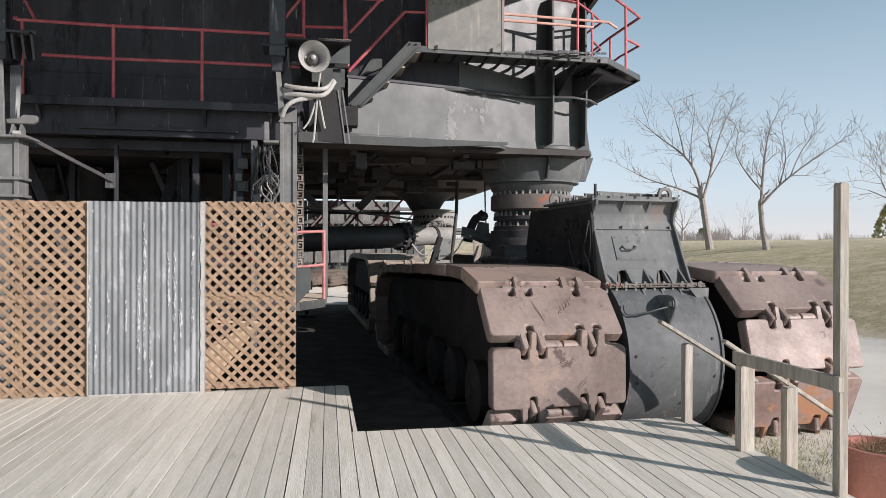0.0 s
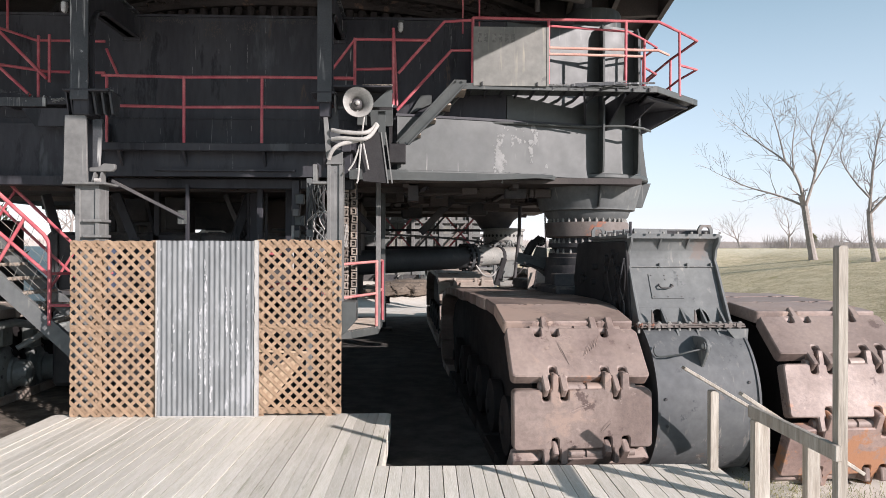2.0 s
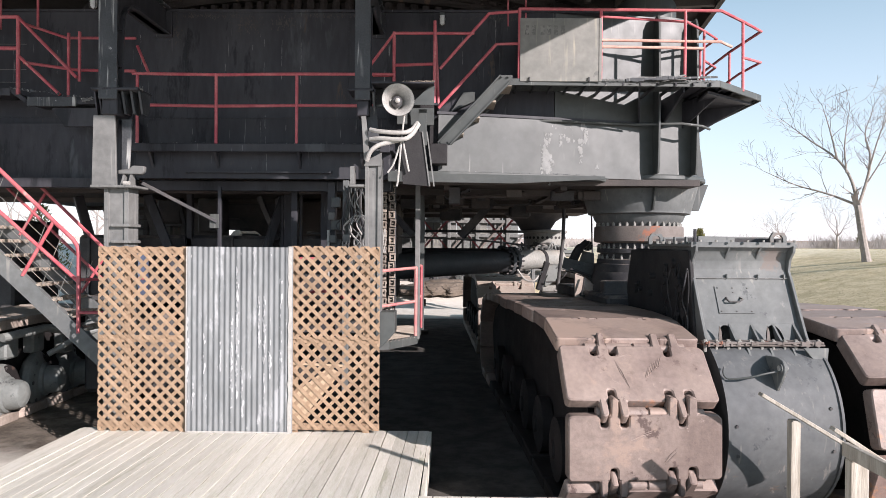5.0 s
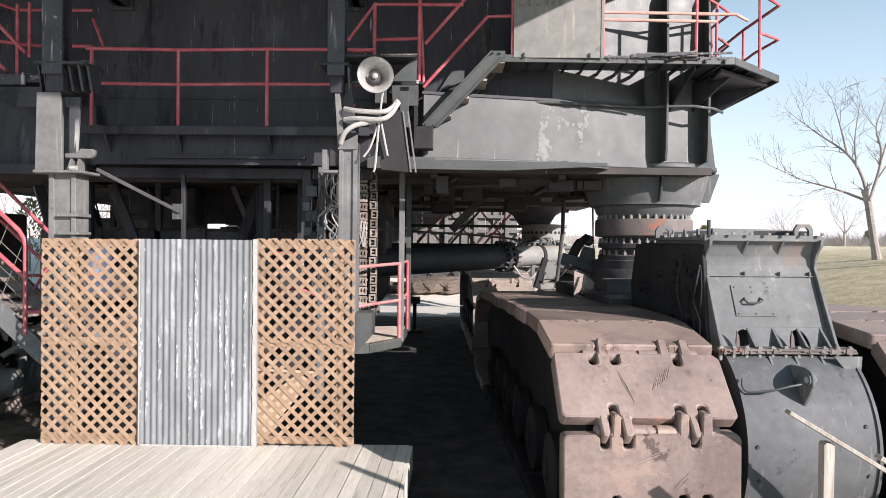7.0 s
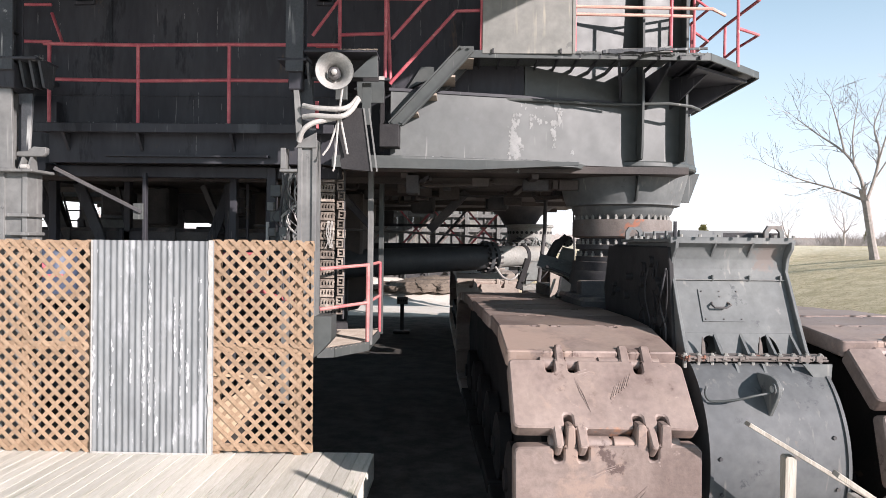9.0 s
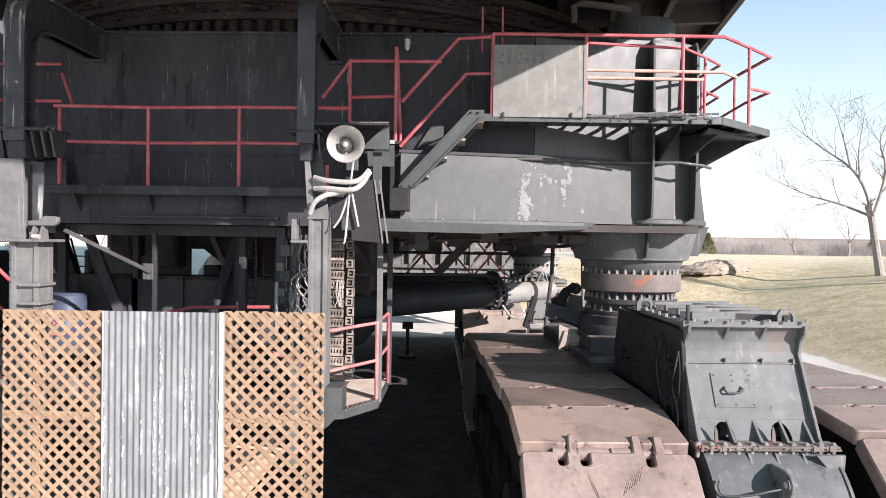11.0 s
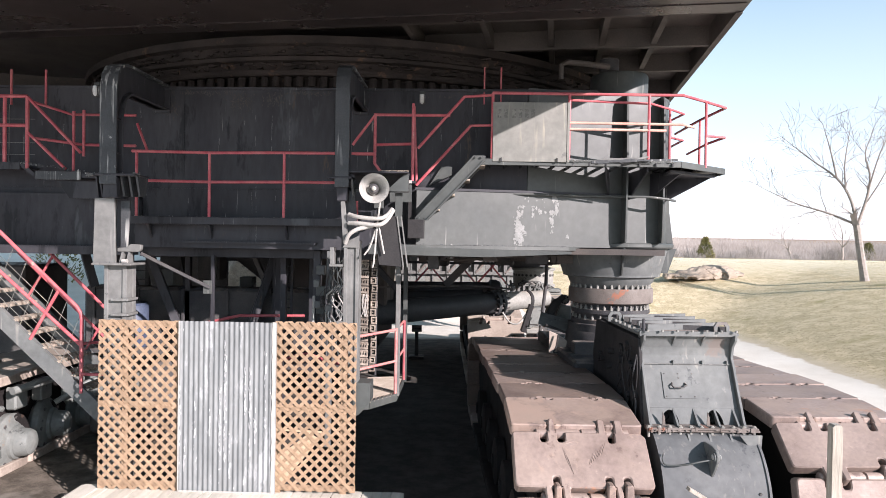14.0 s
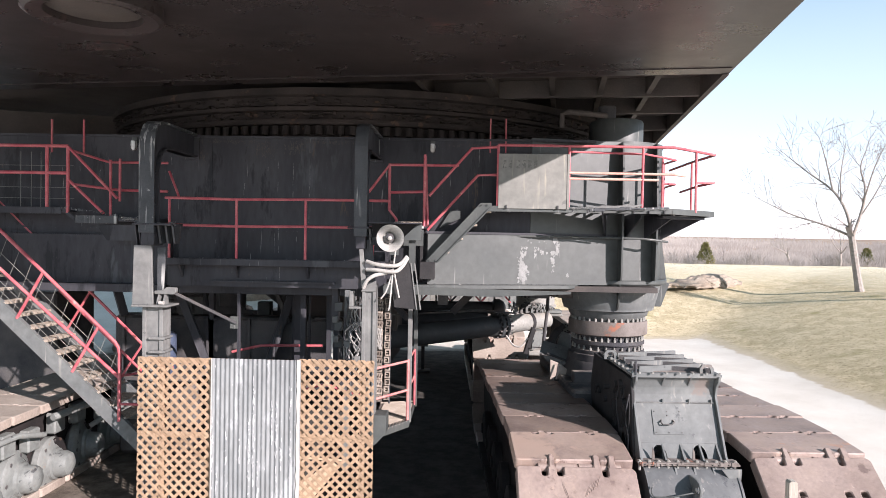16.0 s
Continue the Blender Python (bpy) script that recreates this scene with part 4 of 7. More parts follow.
part("hydraulic_line", tube(B(), flow([(-2.0, 12.6, 2.74), (-0.4, 14.0, 2.70), (0.9, 15.2, 2.66), (1.6, 15.9, 2.62), (2.4, 16.2, 2.54)]), 0.022, 6), M_DARK, body)
for k, (x0, x1) in enumerate(((-5.4, -4.2), (-0.4, 0.6), (0.6, 1.6), (1.6, 2.6))):
    part("truss_bar", beam(B(), (x0, 21.6, 2.3), (x1, 21.6, 3.45), 0.06, 0.06), M_RED if k % 2 else M_BLACK, body)
    part("truss_bar", beam(B(), (x1, 21.6, 2.3), (x0, 21.6, 3.45), 0.05, 0.05), M_RED if k else M_BLACK, body)
part("centre_tub", lathe(B(), [(1.2, 0.9), (1.5, 1.3), (1.6, 3.5)], 36, Matrix.Translation((-2.2, 17.6, 0))), M_UNDER, body)
part("cross_girder", box(B(), (-6.4, 13.0, 1.5), (-1.6, 13.6, 2.68), 0.06), M_DARK, body, "long black cross girder")
for k in range(6):
    part("girder_rib", box(B(), (-6.2 + k * 0.9, 12.95, 1.5), (-6.15 + k * 0.9, 13.0, 2.66), 0.006), M_DARK, body)
part("inner_rail", tube(B(), [(-3.5, 12.0, 2.12), (-2.91, 12.0, 2.26), (-1.7, 12.0, 2.28)], 0.028, 8), M_RED, body)
for x in (-2.42, -2.08):
    part("ladder_side", box(B(), (x - 0.02, 12.5, 1.9), (x + 0.02, 12.54, 3.4)), M_BLACK, body)
for k in range(9):
    part("ladder_rung", tube(B(), [(-2.42, 12.52, 2.05 + k * 0.16), (-2.08, 12.52, 2.05 + k * 0.16)], 0.014, 6), M_BLACK, body)
for p, q, w in (((-6.05, 13.3, 3.22), (-5.55, 13.3, 2.30), 0.10), ((-5.88, 13.4, 3.45), (-5.46, 13.4, 2.30), 0.16), ((-5.32, 13.5, 3.45), (-5.34, 13.5, 2.30), 0.09), ((-5.16, 13.2, 3.20), (-4.90, 13.2, 2.30), 0.12), ((-4.66, 13.4, 3.40), (-4.40, 13.4, 2.30), 0.06), ((-2.95, 12.9, 3.4), (-2.6, 12.9, 2.6), 0.09)):
    part("strut", beam(B(), p, q, w, w, 0.006), M_DARK, body)
for z in (2.62, 2.80, 2.98):
    part("ladder_rung", tube(B(), [(-5.72 - (2.8 - z) * 0.4, 13.45, z), (-5.30, 13.45, z)], 0.012, 6), M_DARK, body)
part("ladder_side", tube(B(), [(-5.68, 13.45, 3.3), (-5.40, 13.45, 2.3)], 0.018, 6), M_DARK, body)
part("inner_bulkhead", box(B(), (-5.65, 16.0, 0.5), (-4.56, 16.1, 3.5)), M_DARK, body)
part("inner_bulkhead", prism(B(), [(-3.72, 0.5), (-3.72, 2.68), (-4.30, 3.12), (-4.56, 3.12), (-4.56, 3.5), (-1.0, 3.5), (-1.0, 0.5)], 16.0, 16.1, "y"), M_DARK, body)
part("inner_bulkhead", box(B(), (-4.56, 16.0, 0.5), (-3.72, 16.1, 2.5)), M_DARK, body)
part("control_box", box(B(), (-4.12, 15.6, 2.40), (-3.80, 15.9, 2.76), 0.02), M_GREY, body)
part("machinery_frame", box(B(), (-8.0, 18.0, 1.0), (-6.7, 18.8, 3.0), 0.05), M_GREYBLUE, body)
part("loop_hose", tube(B(), flow([(-4.2, 15.5, 2.5), (-4.0, 15.4, 2.25), (-3.75, 15.4, 2.3), (-3.7, 15.5, 2.6)], 5), 0.018, 6), M_DARK, body)
for k in range(3):
    x = -0.98 + 0.13 * k
    part("hose_loop", tube(B(), flow([(x, 10.5, 2.95), (x + 0.12, 10.42, 2.75), (x + 0.02, 10.45, 2.55), (x + 0.14, 10.45, 2.35), (x + 0.05, 10.5, 2.1)]), 0.016, 6), M_PALE, body)
rnd = random.Random(23)
for k in range(8):
    x, y, z = -0.98 + rnd.random() * 0.34, 9.95 + rnd.random() * 0.35, 2.15 + rnd.random() * 0.9
    pts = [(x, y, z + 0.35)]
    for q in range(4):
        pts.append((x + rnd.uniform(-0.13, 0.13), y + rnd.uniform(-0.06, 0.06), z + 0.2 - 0.16 * q))
    part("wire_loop", tube(B(), flow(pts, 4), rnd.uniform(0.006, 0.014), 6), rnd.choice((M_WHITE, M_PALE, M_DARK)), body)
for x, y, z in ((-0.90, 10.2, 2.55), (-0.72, 10.15, 2.30), (-1.22, 10.78, 2.9), (-1.2, 10.78, 2.55)):
    part("junction_box", box(B(), (x - 0.05, y - 0.03, z), (x + 0.05, y + 0.04, z + 0.12), 0.01), M_PALE, body)
part("pale_strap", box(B(), (-1.30, 10.82, 2.0), (-1.26, 10.86, 2.75), 0.004), M_WHITE, body)
part("rear_skirt", box(B(), (-9.5, 22.0, 2.98), (-0.6, 22.1, 3.6)), M_DARK, body)
rnd = random.Random(61)
for k in range(46):
    x, y = rnd.uniform(-1.0, 3.3), rnd.uniform(11.3, 16.0)
    w, d, h = rnd.uniform(0.05, 0.4), rnd.uniform(0.05, 0.35), rnd.uniform(0.04, 0.26)
    if rnd.random() < 0.6:
        part("belly_fitting", box(B(), (x, y, 3.46 - h), (x + w, y + d, 3.47), 0.008), rnd.choice((M_DARK, M_UNDER, M_UNDER)), body)
    else:
        z = 3.46 - h
        part("belly_pipe", tube(B(), flow([(x, y, 3.46), (x, y, z), (x + w * 3, y + d * rnd.uniform(-2, 2), z + rnd.uniform(-0.03, 0.05)), (x + w * 3.2, y + d, 3.46)], 3), rnd.uniform(0.012, 0.035), 6), rnd.choice((M_UNDER, M_DARK, M_UNDER)), body)
part("machinery_frame", box(B(), (-14.0, 14.5, -0.4), (-8.6, 16.2, 3.0), 0.05), M_DARK, body)
part("machinery_frame", box(B(), (-2.6, 14.6, 2.2), (-0.5, 15.4, 3.45), 0.05), M_UNDER, body)
for x, y, w, h in ((-4.6, 14.2, 0.5, 0.7), (-2.9, 13.8, 0.35, 0.5), (0.35, 15.6, 0.5, 0.35), (1.9, 15.2, 0.45, 0.3), (-5.6, 14.6, 0.5, 0.5)):
    part("gear_box", box(B(), (x, y, 3.45 - h), (x + w, y + 0.5, 3.47), 0.04), M_DARK, body)
part("truss_chord", box(B(), (-6, 21.5, 2.94), (4, 21.6, 3.02)), M_BLACK, body)

# links of the hanging cable carrier
CHAIN_X = -0.497
M_LINK = surf("rusty_chain_steel", (0.15, 0.12, 0.10), (0.34, 0.29, 0.24), 9.0, 0.75, fine=40.0, bump=0.2, vary=0.5)
b = B()
box(b, (-0.096, -0.05, 0.0), (0.096, 0.05, 0.040), 0.006)
box(b, (-0.096, -0.03, 0.098), (0.096, 0.03, 0.122), 0.006)
for k in range(5):
    box(b, (-0.090 + 0.042 * k, -0.05, 0.040), (-0.074 + 0.042 * k, 0.04, 0.10))
    box(b, (-0.074 + 0.042 * k, -0.05, 0.078), (-0.062 + 0.042 * k, 0.0, 0.10))
link = finish(b, "chain_link", M_LINK)
b = B()
for lo, hi in (((-0.05, -0.05, 0.0), (0.05, 0.05, 0.024)), ((-0.05, -0.05, 0.095), (0.05, 0.05, 0.12)), ((-0.05, -0.05, 0.024), (-0.026, 0.05, 0.095)), ((0.026, -0.05, 0.024), (0.05, 0.05, 0.095)), ((-0.026, -0.03, 0.048), (0.01, 0.03, 0.068))):
    box(b, lo, hi, 0.005)
side_link = finish(b, "side_link", M_LINK)
carrier = thing("cable_carrier", (-0.42, 11.1, 3.5), "hanging rows of rusty combed cable carrier links", "cable carrier")
for k in range(15):
    z = 3.32 - 0.135 * k
    piece("chain_link", link, pose(CHAIN_X + random.uniform(-0.006, 0.006), 11.1, z, random.uniform(-6, 6), random.uniform(-2, 2), random.uniform(-4, 4)), carrier)
    piece("side_link", side_link, pose(CHAIN_X + 0.178 + random.uniform(-0.01, 0.01), 11.13, z + 0.03, 0, random.uniform(-5, 5), random.uniform(-9, 9)), carrier)
for k in range(7):
    x = CHAIN_X + 0.03 + random.uniform(-0.02, 0.05)
    part("loose_strand", tube(B(), flow([(x, 11.03, 2.78), (x + random.uniform(-0.03, 0.03), 11.0, 2.6), (x + random.uniform(-0.05, 0.05), 11.02, 2.4)], 3), 0.006, 5), M_WHITE, carrier)
for x in (-0.58, -0.27):
    part("side_cable", tube(B(), [(x, 11.1, 3.5), (x, 11.12, 2.4), (x, 11.1, 1.4)], 0.018, 6), M_DARK, carrier)

# ---- hanging access platform ----
bask = thing("access_platform", (-0.1, 11.4, 1.0), "hanging steel access platform with red rails", "platform")
fl = [(-0.52, 10.55), (-0.30, 10.62), (0.08, 11.23), (0.08, 12.6), (-0.60, 12.6)]
part("floor_pan", prism(B(), fl, 1.03, 1.045, "z"), M_DARK, bask)
b = B()
for k in range(56):
    y = 10.56 + 0.036 * k
    xr = 0.07 if y > 11.23 else -0.52 + min((y - 10.55) * 0.88, 0.58)
    xl = -0.52 if y < 12.5 else -0.60
    if xr - xl > 0.03:
        beam(b, (xl, y, 1.055), (xr, y + (xr - xl) * 0.32, 1.055), 0.011, 0.014)
for k in range(11):
    x = -0.50 + 0.055 * k
    beam(b, (x, 10.58 + max(0, x + 0.30) * 1.6, 1.052), (x, 12.55, 1.052), 0.010, 0.010)
part("floor_grating", b, M_GRATE, bask, "dusty expanded metal floor", kind="stuff")
for p, q in zip(fl[:3], fl[1:4]):
    part("kick_plate", beam(B(), (*p, 1.0), (*q, 1.0), 0.02, 0.13), M_GREY, bask)
part("hanger_post", box(B(), (0.04, 11.30, 1.0), (0.12, 11.38, 3.52), 0.006), M_PALE, bask)
part("hanger_post", box(B(), (0.06, 12.5, 1.0), (0.14, 12.58, 3.52), 0.006), M_GREY, bask)
for z in (2.16, 1.62):
    part("rail", tube(B(), [(-0.50, 10.58, z - 0.04), (0.06, 11.24, z), (0.08, 12.55, z)], 0.024, 8), M_RED_SUNLIT, bask)
part("post", tube(B(), [(0.06, 11.24, 0.98), (0.06, 11.24, 2.17)], 0.028, 8), M_RED_SUNLIT, bask)
part("rail", tube(B(), flow([(-1.75, 10.62, 1.70), (-1.36, 10.6, 1.82), (-0.98, 10.6, 1.71), (-0.50, 10.58, 1.60)], 4), 0.024, 8), M_RED, bask)
part("post", tube(B(), [(0.09, 12.5, 1.04), (0.09, 12.5, 2.17)], 0.024, 8), M_RED, bask)

# ---- red railings, catwalks and stairs ----
def rail_run(t, pts, posts, zs, r=0.024):
    """Tube rails at the heights zs along pts (x, y, floor), posts at the given points."""
    for z in zs:
        part("rail", tube(B(), [(x, y, f + z) for x, y, f in pts], r, 8), M_RED, t)
    for x, y, f in posts:
        part("post", tube(B(), [(x, y, f - 0.03), (x + random.uniform(-0.008, 0.008), y, f + zs[0])], r, 8), M_RED, t)


w = thing("walkway_railing", (-2.2, 10.45, 4.0), "faded red tube railing along the walkway", "railing", "red railings")
rail_run(w, [(-4.18, 10.45, 4.0), (-2.9, 10.45, 3.985), (-1.7, 10.45, 4.0), (-0.30, 10.45, 4.0)], [(-4.10, 10.45, 4.0), (-2.91, 10.45, 4.0), (-1.70, 10.45, 4.0)], (1.07, 0.60))
part("rail", tube(B(), [(-3.95, 10.5, 5.08), (-4.22, 10.7, 5.55)], 0.022, 8), M_RED, w)
part("rail", tube(B(), [(-0.30, 10.45, 5.07), (-0.24, 10.45, 5.07)], 0.022, 8), M_RED, w)

land = thing("stair_railing", (0.1, 10.5, 4.6), "faded red tube railing of a short stair", "railing", "red railings")
for pts in ([(-0.62, 10.55, 5.22), (-0.25, 10.5, 5.70), (0.95, 10.5, 5.70)], [(-0.25, 10.5, 5.22), (0.34, 10.5, 5.24)], [(-0.25, 10.5, 5.72), (-0.25, 10.5, 4.92), (-0.12, 10.5, 4.75), (-0.10, 10.5, 4.62)],
            [(0.36, 10.48, 4.60), (0.36, 10.48, 5.88)], [(0.42, 10.6, 4.6), (0.36, 10.6, 5.86)], [(0.44, 10.5, 5.17), (1.17, 10.5, 6.0), (1.62, 10.5, 6.03)], [(0.42, 10.5, 4.58), (1.28, 10.5, 5.54), (1.62, 10.5, 5.55)],
            [(-0.56, 10.5, 5.07), (-0.26, 10.5, 5.07)], [(-0.5, 10.3, 4.3), (-0.5, 10.3, 3.95)]):
    part("rail", tube(B(), pts, 0.024, 8), M_RED, land)

stair = thing("short_stair", (0.9, 10.6, 4.0), "short grey steel stair with channel stringers", "stair")
for y in (10.42, 11.0):
    b = B()
    prism(b, [(0.40, 4.02), (0.62, 4.02), (1.52, 4.98), (1.52, 5.06), (1.33, 5.06)], y, y + 0.03, "y", 0.004)
    beam(b, (0.42, y - 0.02, 4.05), (1.34, y - 0.02, 5.05), 0.05, 0.02)
    beam(b, (0.60, y - 0.02, 4.02), (1.50, y - 0.02, 4.98), 0.05, 0.02)
    bolts(b, [(1.36, y - 0.02, 5.03), (1.46, y - 0.02, 5.03), (0.47, y, 4.06), (0.58, y, 4.06)], 0.018, 0.02)
    part("stringer", b, M_GREY, stair)
for k in range(4):
    part("tread", box(B(), (0.55 + k * 0.24, 10.45, 4.18 + k * 0.24), (0.80 + k * 0.24, 11.0, 4.21 + k * 0.24), 0.003), M_GRATE, stair)
part("landing", box(B(), (-0.30, 10.40, 4.60), (0.42, WY, 4.64), 0.004), M_BLACK, stair)
part("landing_edge", box(B(), (-0.05, 10.38, 4.60), (0.36, 10.41, 4.65), 0.004), M_WHITE, stair)
part("landing_bracket", prism(B(), [(0.0, 4.58), (0.36, 4.58), (0.36, 4.30), (0.02, 4.30)], 10.36, 10.39, "y", 0.003), M_GREY, stair)
part("landing_plate", prism(B(), [(0.60, 4.62), (0.98, 4.80), (0.98, 4.94), (0.80, 4.94)], 11.02, 11.05, "y", 0.003), M_GREY, stair)
part("landing_post", box(B(), (0.29, 10.55, 3.70), (0.345, 10.60, 4.60), 0.004), M_NEARBLACK, stair)
part("side_box", box(B(), (0.30, 10.36, 3.73), (0.56, 10.60, 4.03), 0.01), M_NEARBLACK, stair)
part("hanger_strap", beam(B(), (-0.02, 10.40, 4.5), (0.16, 10.40, 4.35), 0.02, 0.04), M_PALE, stair)

cat = thing("catwalk", (3.2, 10.9, 5.0), "steel catwalk round the corner with red rails", "catwalk")
edge = [(1.45, 10.45), (4.62, 10.53), (5.66, 11.50), (5.68, 14.4)]
inner = [(5.0, 12.7), (4.9, 12.0), (4.2, 11.45), (3.3, 11.3), (2.2, 11.08), (1.45, 11.08)]
part("floor_plate", prism(B(), [(4.14, 10.52), (4.62, 10.53), (5.66, 11.50), (5.68, 14.4), (5.0, 14.4), (4.92, 12.0), (4.2, 11.45)], 4.97, 4.995, "z"), M_BLACK, cat)
b = B()
for sgn in (1, -1):
    for c in np.arange(4.0, 16.0, 0.045):
        q = c - 0 if sgn > 0 else c + 2.8
        h = 0.019
        strip = [(1.3, sgn * 1.3 + q - h), (4.3, sgn * 4.3 + q - h), (4.3, sgn * 4.3 + q + h), (1.3, sgn * 1.3 + q + h)]
        cut = clip_poly(strip, 1.46, 4.14, 10.47, 11.09)
        if cut:
            prism(b, cut, 4.97 + (0.006 if sgn > 0 else 0), 4.985 + (0.006 if sgn > 0 else 0), "z")
part("grating", b, M_GREY, cat, "expanded metal floor grating", kind="stuff")
for p, q in zip(edge, edge[1:]):
    part("edge_angle", beam(B(), (*p, 4.965), (*q, 4.965), 0.03, 0.10, 0.004), M_GREY, cat)
for k in range(14):
    f = k / 13
    x = 1.6 + 3.4 * f
    part("bearing_bar", beam(B(), (x, 10.47 + max(0, (x - 4.5) * 0.93), 4.95), (x, min(11.08 + max(0, x - 2.2) * 0.24, 11.6), 4.95), 0.02, 0.05), M_BLACK, cat)
for x, y in ((3.45, 10.62), (4.12, 10.62), (4.75, 10.98), (5.45, 11.55)):
    d = Vector((CX - x, CYY - y, 0)).normalized()
    n = Vector((-d.y, d.x, 0)) * 0.015
    q = Vector((x, y, 0))
    e = (Vector((CX, CYY, 0)) - q).length - 0.92
    b = B()
    prof = [(0.0, 4.92), (0.0, 4.86), (e, 4.42), (e, 4.92)]
    lo = [b.verts.new(q + d * a + n + Vector((0, 0, z))) for a, z in prof]
    hi = [b.verts.new(q + d * a - n + Vector((0, 0, z))) for a, z in prof]
    b.faces.new(lo)
    b.faces.new(hi[::-1])
    for i in range(4):
        b.faces.new((lo[i], lo[(i + 1) % 4], hi[(i + 1) % 4], hi[i]))
    part("bracket", b, M_BLACK, cat)
part("skirt_plate", prism(B(), [(4.5, 10.68), (5.5, 11.5), (5.3, 12.2), (4.6, 11.6)], 4.86, 4.90, "z"), M_BLACK, cat)
part("bent_plate", prism(B(), [(3.28, 5.0), (3.40, 5.05), (3.62, 5.045), (3.86, 5.06), (4.02, 5.035), (4.10, 5.0)], 10.43, 10.52, "y", 0.004), M_PALE, cat, "bent pale toe plate")
part("bent_plate", prism(B(), [(3.72, 4.96), (3.80, 5.03), (4.06, 5.075), (4.09, 5.06), (3.84, 4.985)], 10.40, 10.43, "y", 0.003), M_PALE, cat)
top = [(1.62, 10.47, 5.0), (2.84, 10.50, 5.0), (4.10, 10.53, 5.0), (4.64, 10.54, 5.0), (5.18, 11.04, 5.0), (5.665, 11.51, 5.0), (5.63, 12.7, 5.0), (5.68, 14.4, 5.0)]
rail_run(cat, top, [top[0], top[1], top[2], top[4], top[6]], (1.06,))
part("rail", tube(B(), [(2.84, 10.54, 5.97), (4.20, 10.77, 5.97), (4.63, 11.21, 5.97), (4.99, 11.63, 5.97), (4.93, 12.8, 5.97)], 0.02, 8), M_RED, cat)
part("rail", tube(B(), [(4.63, 11.21, 5.50), (5.02, 11.76, 5.53), (5.08, 13.1, 5.53)], 0.02, 8), M_RED, cat)
part("rail", tube(B(), [(2.84, 10.48, 5.60), (4.10, 10.53, 5.60), (4.64, 10.55, 5.60), (4.90, 10.80, 5.60)], 0.022, 8), M_FADED, cat, "sun-bleached pink rail")
part("rail", tube(B(), [(2.84, 10.48, 5.50), (4.10, 10.53, 5.50), (4.38, 10.55, 5.50)], 0.022, 8), M_FADED, cat, "sun-bleached pink rail")
part("rail", tube(B(), [(5.18, 11.04, 5.50), (5.655, 11.50, 5.55), (5.60, 12.2, 5.54), (5.62, 13.4, 5.50)], 0.022, 8), M_RED, cat)
part("post", tube(B(), [(4.63, 11.21, 5.0), (4.63, 11.21, 5.97)], 0.022, 8), M_RED, cat)
part("post", tube(B(), [(4.96, 12.3, 5.0), (4.96, 12.3, 5.98)], 0.022, 8), M_RED, cat)
part("conduit", tube(B(), [(0.75, 11.05, 4.50), (2.3, chamfer_y(2.3) - 0.05, 4.50), (3.55, chamfer_y(3.5) - 0.05, 4.50), (4.3, 11.20, 4.49), (4.62, 11.24, 4.46), (4.80, 11.40, 4.44)], 0.022, 8), M_GREY, cat)
for x in (2.28, 2.0):
    part("stub_post", tube(B(), [(x - 0.5, 11.1, 6.0), (x - 0.5, 11.1, 6.62)], 0.014, 6), M_RED, cat)
# torn pale strip along the catwalk edge
b = B()
for k in range(9):
    x = 3.16 + 0.088 * k
    beam(b, (x, 10.30, 4.955 + 0.005 * k + 0.006 * math.sin(k * 2.1)), (x + 0.092, 10.30, 4.960 + 0.005 * k + 0.006 * math.sin(k * 2.1 + 2.1)), 0.05, 0.045 + 0.015 * math.sin(k * 1.3), 0.004)
part("edge_strip", b, M_FLAKE, cat, "torn pale edge strip")
part("edge_strip", beam(B(), (3.96, 10.30, 4.995), (4.50, 10.30, 5.012), 0.02, 0.03, 0.003), M_FLAKE, cat)

# sheet panel hung on the catwalk rail
M_STENCIL = surf("faded_stencil_paint", (0.10, 0.10, 0.095), (0.17, 0.165, 0.15), 5.0, 0.7, bump=0.0, spots=[((0.22, 0.215, 0.195), 0.52, 14.0)])
panel = thing("rail_panel", (2.23, 10.45, 5.0), "stained grey sheet panel hung on the catwalk rail", "panel")
part("sheet", box(B(), (1.63, 10.43, 4.97), (2.83, 10.445, 5.91), 0.004), M_PANEL, panel)
part("edge_trim", box(B(), (2.80, 10.42, 4.97), (2.84, 10.43, 5.91), 0.002), M_PANEL, panel)
for k, x in enumerate((1.70, 1.80, 1.93, 2.03, 2.13, 2.23)):
    part("faded_mark", box(B(), (x, 10.427, 5.66), (x + 0.06, 10.43, 5.80)), M_STENCIL, panel)
for x in (1.76, 2.64):
    part("clip", box(B(), (x, 10.40, 4.97), (x + 0.02, 10.43, 5.03)), M_DARK, panel)

# ---- wall lamps ----
def wall_lamp(x, y, z):
    t = thing("wall_lamp", (x, y, z), "small caged bulkhead lamp on the dark wall", "lamp", "wall lamps")
    part("bracket", box(B(), (x - 0.045, y - 0.05, z - 0.02), (x + 0.045, y, z + 0.13), 0.01), M_GREY, t)
    part("globe", lathe(B(), [(0.045, 0.0), (0.052, -0.05), (0.045, -0.12), (0.02, -0.15), (0.004, -0.152)], 16, Matrix.Translation((x, y - 0.07, z + 0.06))), M_GLASS, t, "frosted glass globe")
    for k in range(4):
        a = k * 1.571 + 0.78
        part("cage_bar", tube(B(), [(x + 0.06 * math.cos(a), y - 0.07 + 0.06 * math.sin(a), z + 0.06), (x + 0.06 * math.cos(a), y - 0.07 + 0.06 * math.sin(a), z - 0.08), (x, y - 0.07, z - 0.11)], 0.006, 5), M_DARK, t)
